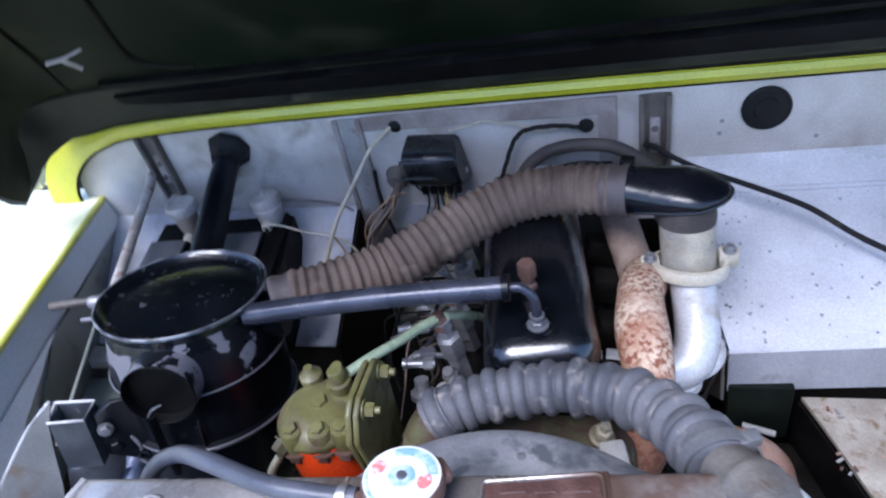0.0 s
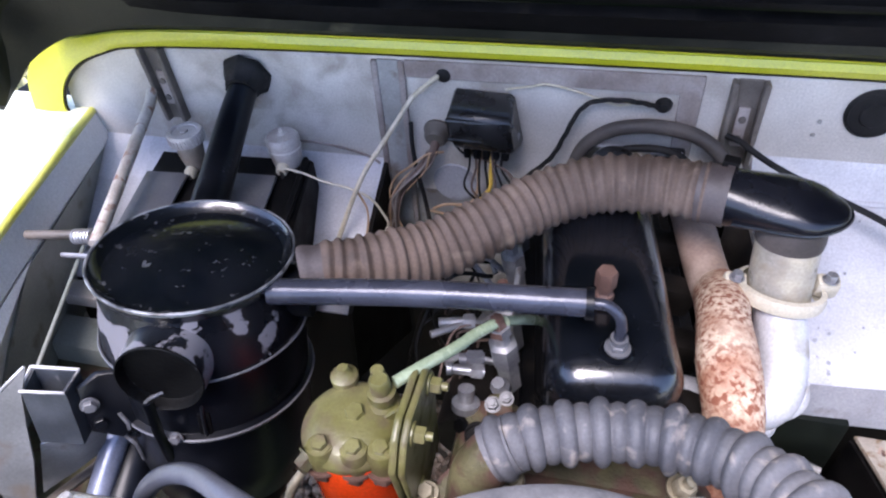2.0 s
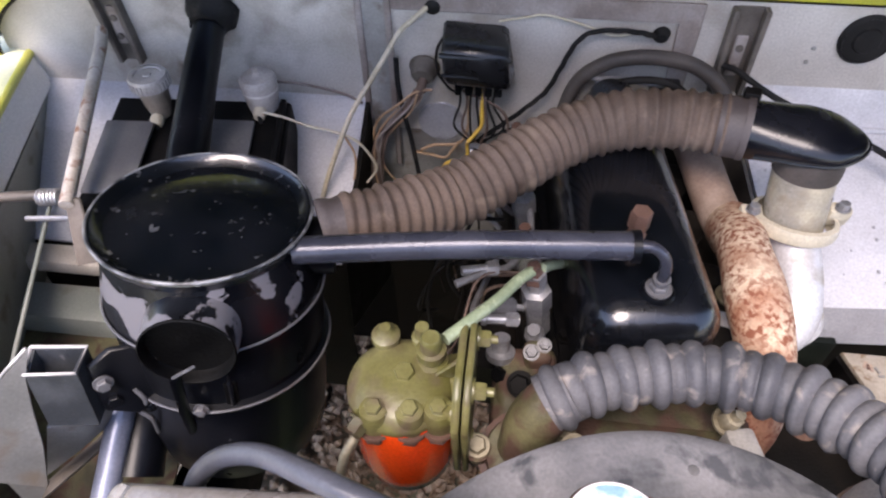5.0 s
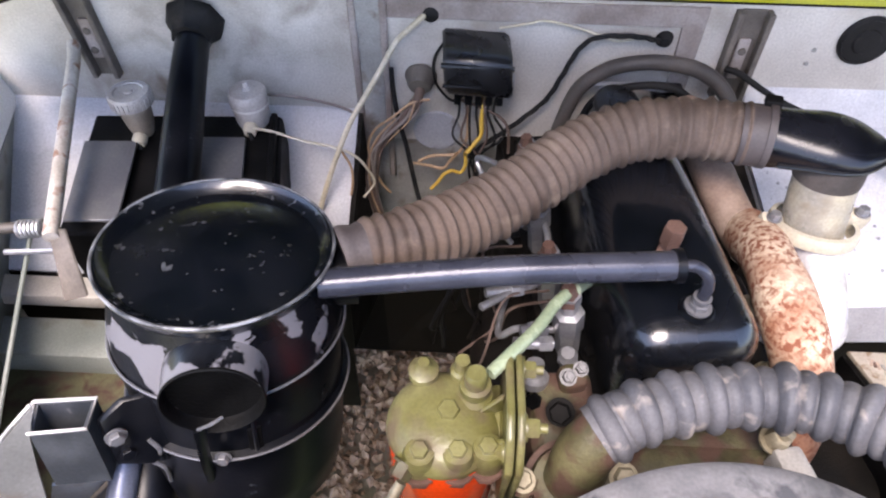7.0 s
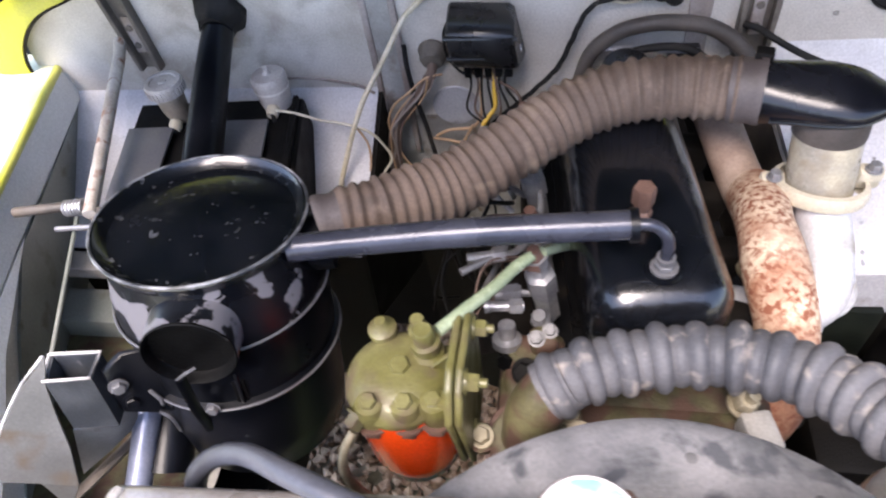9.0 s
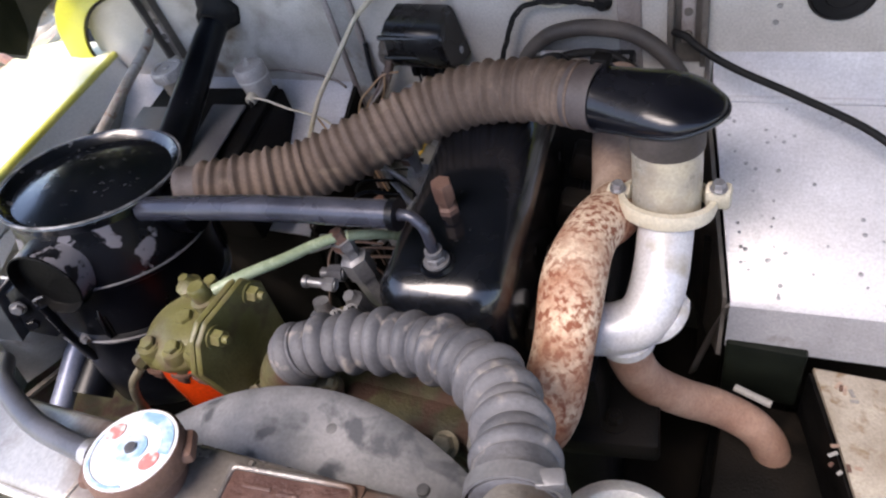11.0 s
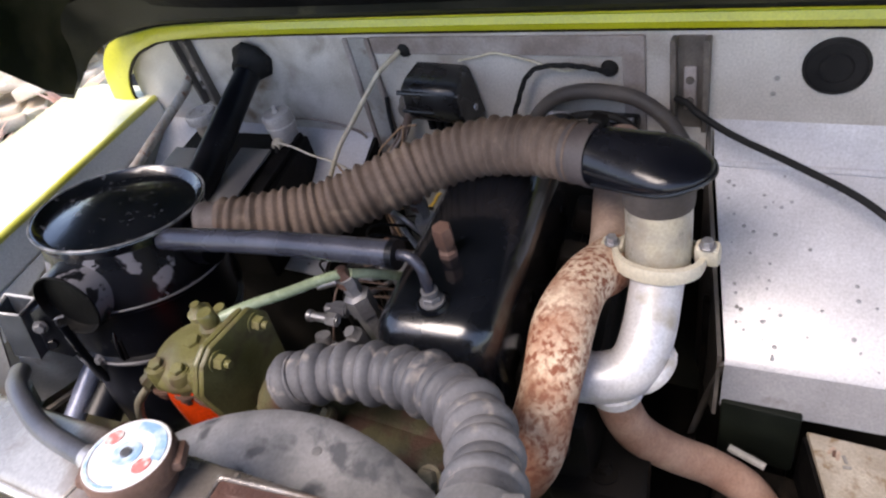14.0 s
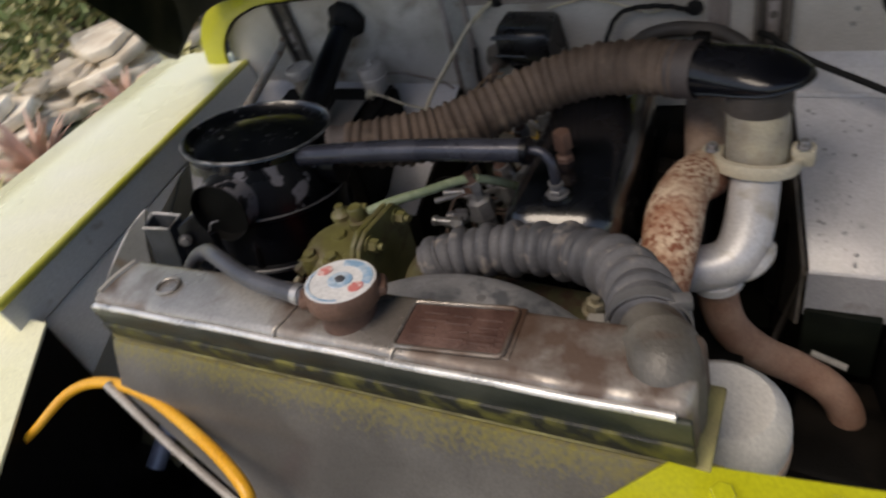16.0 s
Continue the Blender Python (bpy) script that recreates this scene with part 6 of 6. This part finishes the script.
wire("wire", [(0.036, -0.045, 0.88), (0.033, -0.03, 0.864), (0.034, -0.032, 0.848), (0.028, -0.035, 0.837), (0.017, -0.038, 0.842), (0.007, -0.04, 0.837), (-0.0, -0.042, 0.826), (-0.009, -0.045, 0.816)], 0.0023, WIRE_YELLOW, "yellow wire hanging below the regulator", group=G_REG)
wire("wire", [(-0.021, -0.03, 0.767), (0.006, -0.035, 0.795), (0.028, -0.04, 0.818), (0.06, -0.045, 0.846)], 0.0022, WIRE_BROWN, "brown wire near the firewall", group=G_REG)
wire("wire", [(0.026, -0.024, 0.94), (0.059, -0.03, 0.93), (0.076, -0.035, 0.921), (0.083, -0.04, 0.908), (0.085, -0.045, 0.88)], 0.0018, WIRE_BROWN, "brown wire near the firewall", group=G_REG)
for k in range(7):
    x_ = 0.024 + 0.007 * k
    wire("wire", [(x_, -0.028, 0.948), (x_ + 0.002 * math.sin(k * 2.0), -0.031, 0.925), (x_ - 0.006 + 0.003 * k, -0.036 - 0.002 * (k % 3), 0.895), (0.045 + 0.006 * math.sin(k * 1.7), -0.040, 0.865), (0.050 + 0.008 * math.sin(k * 2.9), -0.044, 0.82)], 0.0015, (RUBBER, WIRE_BROWN, RUBBER)[k % 3], "thin dark wire hanging below the regulator", group=G_REG)
wire("clip_wire", [(0.065, -0.006, 1.022), (0.095, -0.006, 1.028), (0.116, -0.006, 1.032), (0.156, -0.006, 1.023), (0.194, -0.006, 1.011), (0.222, -0.006, 1.017), (0.242, -0.006, 1.012)], 0.0014, CABLE_WHITE, "thin pale wire from the regulator across the access plate")
wire("wire", [(-0.211, -0.082, 0.935), (-0.182, -0.083, 0.93), (-0.152, -0.084, 0.92), (-0.12, -0.085, 0.914), (-0.094, -0.087, 0.904), (-0.08, -0.088, 0.885), (-0.073, -0.089, 0.864), (-0.087, -0.09, 0.841)], 0.0016, BEIGE, "pale wire from the brake reservoir")
wire("coiled_wire", [(-0.108, -0.086, 0.909), (-0.098, -0.09, 0.885), (-0.1, -0.1, 0.855), (-0.112, -0.11, 0.83)], 0.0014, WIRE_TAN, "thin tan wire looping beside the toe board")
wire("wire", [(-0.25, -0.012, 0.925), (-0.2, -0.02, 0.935), (-0.16, -0.012, 0.925), (-0.12, -0.012, 0.915), (-0.10, -0.02, 0.91)], 0.0018, BROWN_TRIM, "thin wire along the toe board")
taped_pts = curve_points([(0.242, -0.006, 1.011), (0.224, -0.014, 1.02), (0.197, -0.014, 1.022), (0.168, -0.014, 1.018), (0.152, -0.016, 1.004), (0.14, -0.018, 0.976), (0.126, -0.02, 0.944), (0.105, -0.023, 0.921), (0.074, -0.025, 0.892), (0.054, -0.028, 0.876), (0.038, -0.03, 0.859)], 6)
for q in (0.0, 2.1, 4.2):
    wire("taped_cable", [p + V(0.0019 * math.cos(i * 0.55 + q), 0, 0.0019 * math.sin(i * 0.55 + q)) for i, p in enumerate(taped_pts)], 0.0015, RUBBER, "black twisted cable across the access plate", "cable", "strands of the twisted cable")
part("cable_grommet", lathe(B(), [(0, 0), (0.010, 0), (0.008, 0.005), (0.005, 0.009), (0, 0.009)], axis_pose((0.246, 0.0, 1.012), (0, -1, 0)), 16), RUBBER, firewall)
wire("heater_hose", [(0.14, -0.014, 0.86), (0.147, -0.014, 0.904), (0.16, -0.017, 0.955), (0.186, -0.02, 0.983), (0.213, -0.024, 0.995), (0.242, -0.027, 0.999), (0.278, -0.03, 0.995), (0.305, -0.034, 0.981), (0.324, -0.037, 0.96), (0.336, -0.04, 0.933), (0.338, -0.045, 0.89)], 0.0086, HOSE_DARK, "thick dusty rubber heater hose arching over the engine", "hose")
cover_cap = part("black_cap", lathe(B(), [(0, -0.02), (0.016, -0.02), (0.018, -0.004), (0.0255, -0.003), (0.0265, 0.003), (0.024, 0.006), (0.010, 0.0065), (0.009, 0.009), (0, 0.009)], axis_pose((0.1985, -0.050, 0.958), (0.05, -0.35, 1)), 24), BLACK_PLASTIC)
tagged(cover_cap, "flat round black plastic cap behind the engine", "cap")
wire("inner_hose", [(0.165, -0.020, 0.90), (0.18, -0.022, 0.945), (0.215, -0.028, 0.968), (0.26, -0.034, 0.972), (0.295, -0.04, 0.95)], 0.0045, RUBBER, "thin black hose under the heater hose", "hose")
wire("battery_cable", [(0.318, -0.012, 0.985), (0.332, -0.022, 0.985), (0.345, -0.034, 0.981), (0.38, -0.045, 0.965), (0.44, -0.06, 0.945), (0.50, -0.08, 0.925), (0.56, -0.11, 0.895), (0.64, -0.15, 0.87)], 0.0036, RUBBER, "black cable lying across the toe board", "cable")
b = B()
tube(b, [(0.17, -0.02, 0.965), (0.21, -0.02, 0.964), (0.25, -0.02, 0.96), (0.275, -0.02, 0.96)], 0.003, 8)
tagged(part("fuel_line", b, STEEL), "thin bare metal line behind the engine", "pipe")
bm_ = B()
rbox(bm_, (0.035, 0.02, 0.016), pose(0.262, -0.012, 0.952), 0.004)
tagged(part("ignition_fitting", bm_, BLACK_PLASTIC), "small black fitting on the firewall", "fitting")
# tangle of thin lines between canister and engine
for k in range(14):
    a = V(0.03 + 0.07 * random.random(), -0.33 + 0.16 * random.random(), 0.90 + 0.07 * random.random())
    d = V(random.uniform(-0.06, 0.02), random.uniform(-0.05, 0.05), -0.12)
    mid = a + d * 0.5 + V(random.uniform(-0.03, 0.03), random.uniform(-0.03, 0.03), 0)
    wire("thin_line", [a + V(0.04, 0.02, -0.01), a, mid, a + d], random.choice((0.0012, 0.0016, 0.0022)), random.choice((WIRE_BROWN, RUBBER, RUBBER, GRIME_SHADE)), "thin fuel or wiring line beside the engine", "line", "lines beside the engine")
amber = thing("amber_cable", (-0.1, -0.66, 0.95), "amber yellow cable with a red plug, looped before the radiator", "cable")
part("sheath", tube(B(), [(-0.225, -0.735, 0.92), (-0.20, -0.705, 0.935), (-0.18, -0.664, 0.952), (-0.145, -0.643, 0.956), (-0.084, -0.640, 0.954), (0.002, -0.656, 0.950), (0.056, -0.672, 0.946), (0.068, -0.682, 0.935), (0.056, -0.690, 0.918)], 0.0055, 12, rfun=lambda s, f: 0.7 + 0.3 * min(1, f * 3)), CABLE_YELLOW, amber)
b = B()
rbox(b, (0.026, 0.016, 0.018), pose(0.044, -0.694, 0.906, 0, 35, 20), 0.004, 3)
part("plug", b, PLUG_RED, amber, "bright red plug")

# ---- outside: ground, stones, plants ----
b = B()
n = 60
vs = [[b.verts.new((-40 + 80 * (i / n), -40 + 80 * (j / n), 0.0)) for j in range(n + 1)] for i in range(n + 1)]
for i in range(n):
    for j in range(n):
        b.faces.new((vs[i][j], vs[i + 1][j], vs[i + 1][j + 1], vs[i][j + 1]))
tagged(part("ground", b, GROUND), "pale trodden earth with patches of grass", "ground", kind="structure")
b = B()
rng = random.Random(5)
for k in range(2600):
    x, y = rng.uniform(-0.45, 0.15), rng.uniform(-0.35, 0.35)
    r = rng.uniform(0.008, 0.021)
    m = Matrix.Translation((x, y, r * 0.5 + rng.random() * 0.01)) @ Euler((rng.random() * 6, rng.random() * 6, rng.random() * 6)).to_matrix().to_4x4() @ Matrix.Diagonal((1, rng.uniform(0.6, 0.9), rng.uniform(0.5, 0.8), 1))
    bmesh_verts = [b.verts.new(m @ V(q) * 1.0) for q in [(r, 0, 0), (-r, 0, 0), (0, r, 0), (0, -r, 0), (0, 0, r), (0, 0, -r)]]
    for f in ((0, 2, 4), (2, 1, 4), (1, 3, 4), (3, 0, 4), (2, 0, 5), (1, 2, 5), (3, 1, 5), (0, 3, 5)):
        b.faces.new([bmesh_verts[q] for q in f])
tagged(part("gravel", b, PEBBLE), "brown gravel under the vehicle", "gravel", kind="stuff")

pile = thing("stone_pile", (-3.6, 1.2, 0), "loose stack of pale flat slab stones", "stones")
meshes = []
for k in range(7):
    b = B()
    rr_ = random.Random(k)
    o = []
    nn = rr_.choice((5, 6, 7))
    for i in range(nn):
        a = i * math.tau / nn + rr_.uniform(-0.25, 0.25)
        o.append(V(0.24 * math.cos(a) * rr_.uniform(0.8, 1.15), 0.15 * math.sin(a) * rr_.uniform(0.8, 1.15), 0))
    prism(b, o, (0.01, 0, 0.045 + 0.025 * rr_.random()), 0.009)
    ob = part("slab", b, STONE, pile)
    meshes.append(ob.data)
    ob.location = (-3.6, 0.3 + 0.3 * k, 0.02)
for k in range(150):
    f = rng.random()
    lay = int(rng.random() ** 1.3 * 5)
    ob = new("slab", meshes[k % 7])
    ob.parent = pile
    ob.matrix_parent_inverse = pile.matrix_basis.inverted()
    ob.matrix_basis = pose(-3.55 - 0.25 * f + rng.uniform(-0.28 + 0.03 * lay, 0.28 - 0.03 * lay), -0.5 + 4.6 * f, lay * 0.062, rng.uniform(-9, 9), rng.uniform(-9, 9), rng.uniform(0, 360)) @ Matrix.Diagonal((rng.uniform(0.6, 1.1), rng.uniform(0.7, 1.1), 1, 1))

def spiky(at, size, count, mat, seed, label):
    r_ = random.Random(seed)
    t = thing("spiky_plant", at, label, "plant", "spiky plants")
    b = B()
    for k in range(count):
        a, el = r_.random() * math.tau, r_.uniform(0.35, 1.3)
        L = size * r_.uniform(0.6, 1.1)
        d = V(math.cos(a) * math.cos(el), math.sin(a) * math.cos(el), math.sin(el))
        side = V(-math.sin(a), math.cos(a), 0) * size * 0.045
        p0, p1, p2 = V(at), V(at) + d * L * 0.6, V(at) + d * L + V(0, 0, -0.25 * L * math.cos(el))
        v = [b.verts.new(q) for q in (p0 - side * 0.6, p0 + side * 0.6, p1 + side, p1 - side, p2)]
        b.faces.new(v[:4])
        b.faces.new((v[3], v[2], v[4]))
    part("foliage", b, mat, t)
spiky((-3.05, 0.57, 0.0), 0.42, 60, LEAF_RED, 1, "pinkish red spiky plant before the stones")
spiky((-2.9, 0.17, 0.0), 0.35, 60, LEAF_DRY, 2, "dry yellow spiky plant before the stones")
spiky((-3.1, 1.2, 0.0), 0.3, 50, LEAF_RED, 3, "pinkish red spiky plant before the stones")

def shrub(at, w, h, count, mats, seed, label):
    r_ = random.Random(seed)
    t = thing("shrub", at, label, "shrub", "shrubs")
    for k in range(7):
        a = r_.random() * math.tau
        e = V(at) + V(math.cos(a) * w * 0.5, math.sin(a) * w * 0.5, h * r_.uniform(0.6, 0.95))
        part("branch", tube(B(), [V(at), V(at).lerp(e, 0.5) + V(r_.uniform(-0.1, 0.1), r_.uniform(-0.1, 0.1), 0.08), e], 0.025, 6, 3, rfun=lambda s, f: 1 - 0.75 * f), BARK, t)
    for mt in mats:
        b = B()
        cl = [V(at) + V(r_.gauss(0, 0.33) * w, r_.gauss(0, 0.33) * w, h * r_.uniform(0.15, 1.0)) for _ in range(26)]
        for k in range(count):
            c = r_.choice(cl) + V(r_.gauss(0, 0.09), r_.gauss(0, 0.09), r_.gauss(0, 0.08)) * (w + h) * 0.6
            if c.z < 0.01:
                c.z = 0.02
            u = V(r_.gauss(0, 1), r_.gauss(0, 1), r_.gauss(0, 0.6)).normalized()
            v_ = u.orthogonal().normalized()
            s = r_.uniform(0.025, 0.05)
            q = [b.verts.new(x) for x in (c - u * s, c + v_ * s * 0.5, c + u * s, c - v_ * s * 0.5)]
            b.faces.new(q)
        part("foliage", b, mt, t)
shrub((-4.3, 2.9, 0), 1.1, 0.9, 1500, (LEAF_DRY, LEAF), 11, "yellow-green shrub behind the stones")
shrub((-4.6, 0.9, 0), 1.3, 1.0, 2200, (LEAF_DRY, LEAF), 21, "pale yellow-green hedge behind the stones")
shrub((-4.8, 2.2, 0), 1.3, 1.1, 2200, (LEAF_DRY, LEAF), 22, "pale yellow-green hedge behind the stones")
shrub((-2.45, 1.25, 0), 0.4, 0.28, 420, (LEAF_DRY,), 15, "low dry yellowish plant beside the vehicle")
shrub((-3.0, 2.6, 0), 0.7, 0.8, 900, (LEAF_DRY,), 12, "dry yellowish shrub beside the vehicle")
shrub((-5.6, 2.2, 0), 1.4, 0.8, 1500, (LEAF,), 13, "green shrub behind the stones")
shrub((-6.5, 4.6, 0), 2.2, 1.6, 1500, (LEAF,), 14, "tall green shrub far behind the stones")
b = B()
for k in range(9000):
    x, y = rng.uniform(-8.0, -3.9), rng.uniform(-1.5, 6.5)
    if math.sin(x * 2.1 + y) + math.sin(y * 1.7) < -0.4:
        continue
    h_ = rng.uniform(0.05, 0.16)
    a = rng.random() * math.tau
    dx, dy = math.cos(a) * 0.012, math.sin(a) * 0.012
    q = [b.verts.new(p) for p in ((x - dx, y - dy, 0), (x + dx, y + dy, 0), (x + rng.uniform(-0.05, 0.05), y + rng.uniform(-0.05, 0.05), h_))]
    b.faces.new(q)
tagged(part("grass", b, LEAF), "short green grass behind the stones", "grass", kind="stuff")
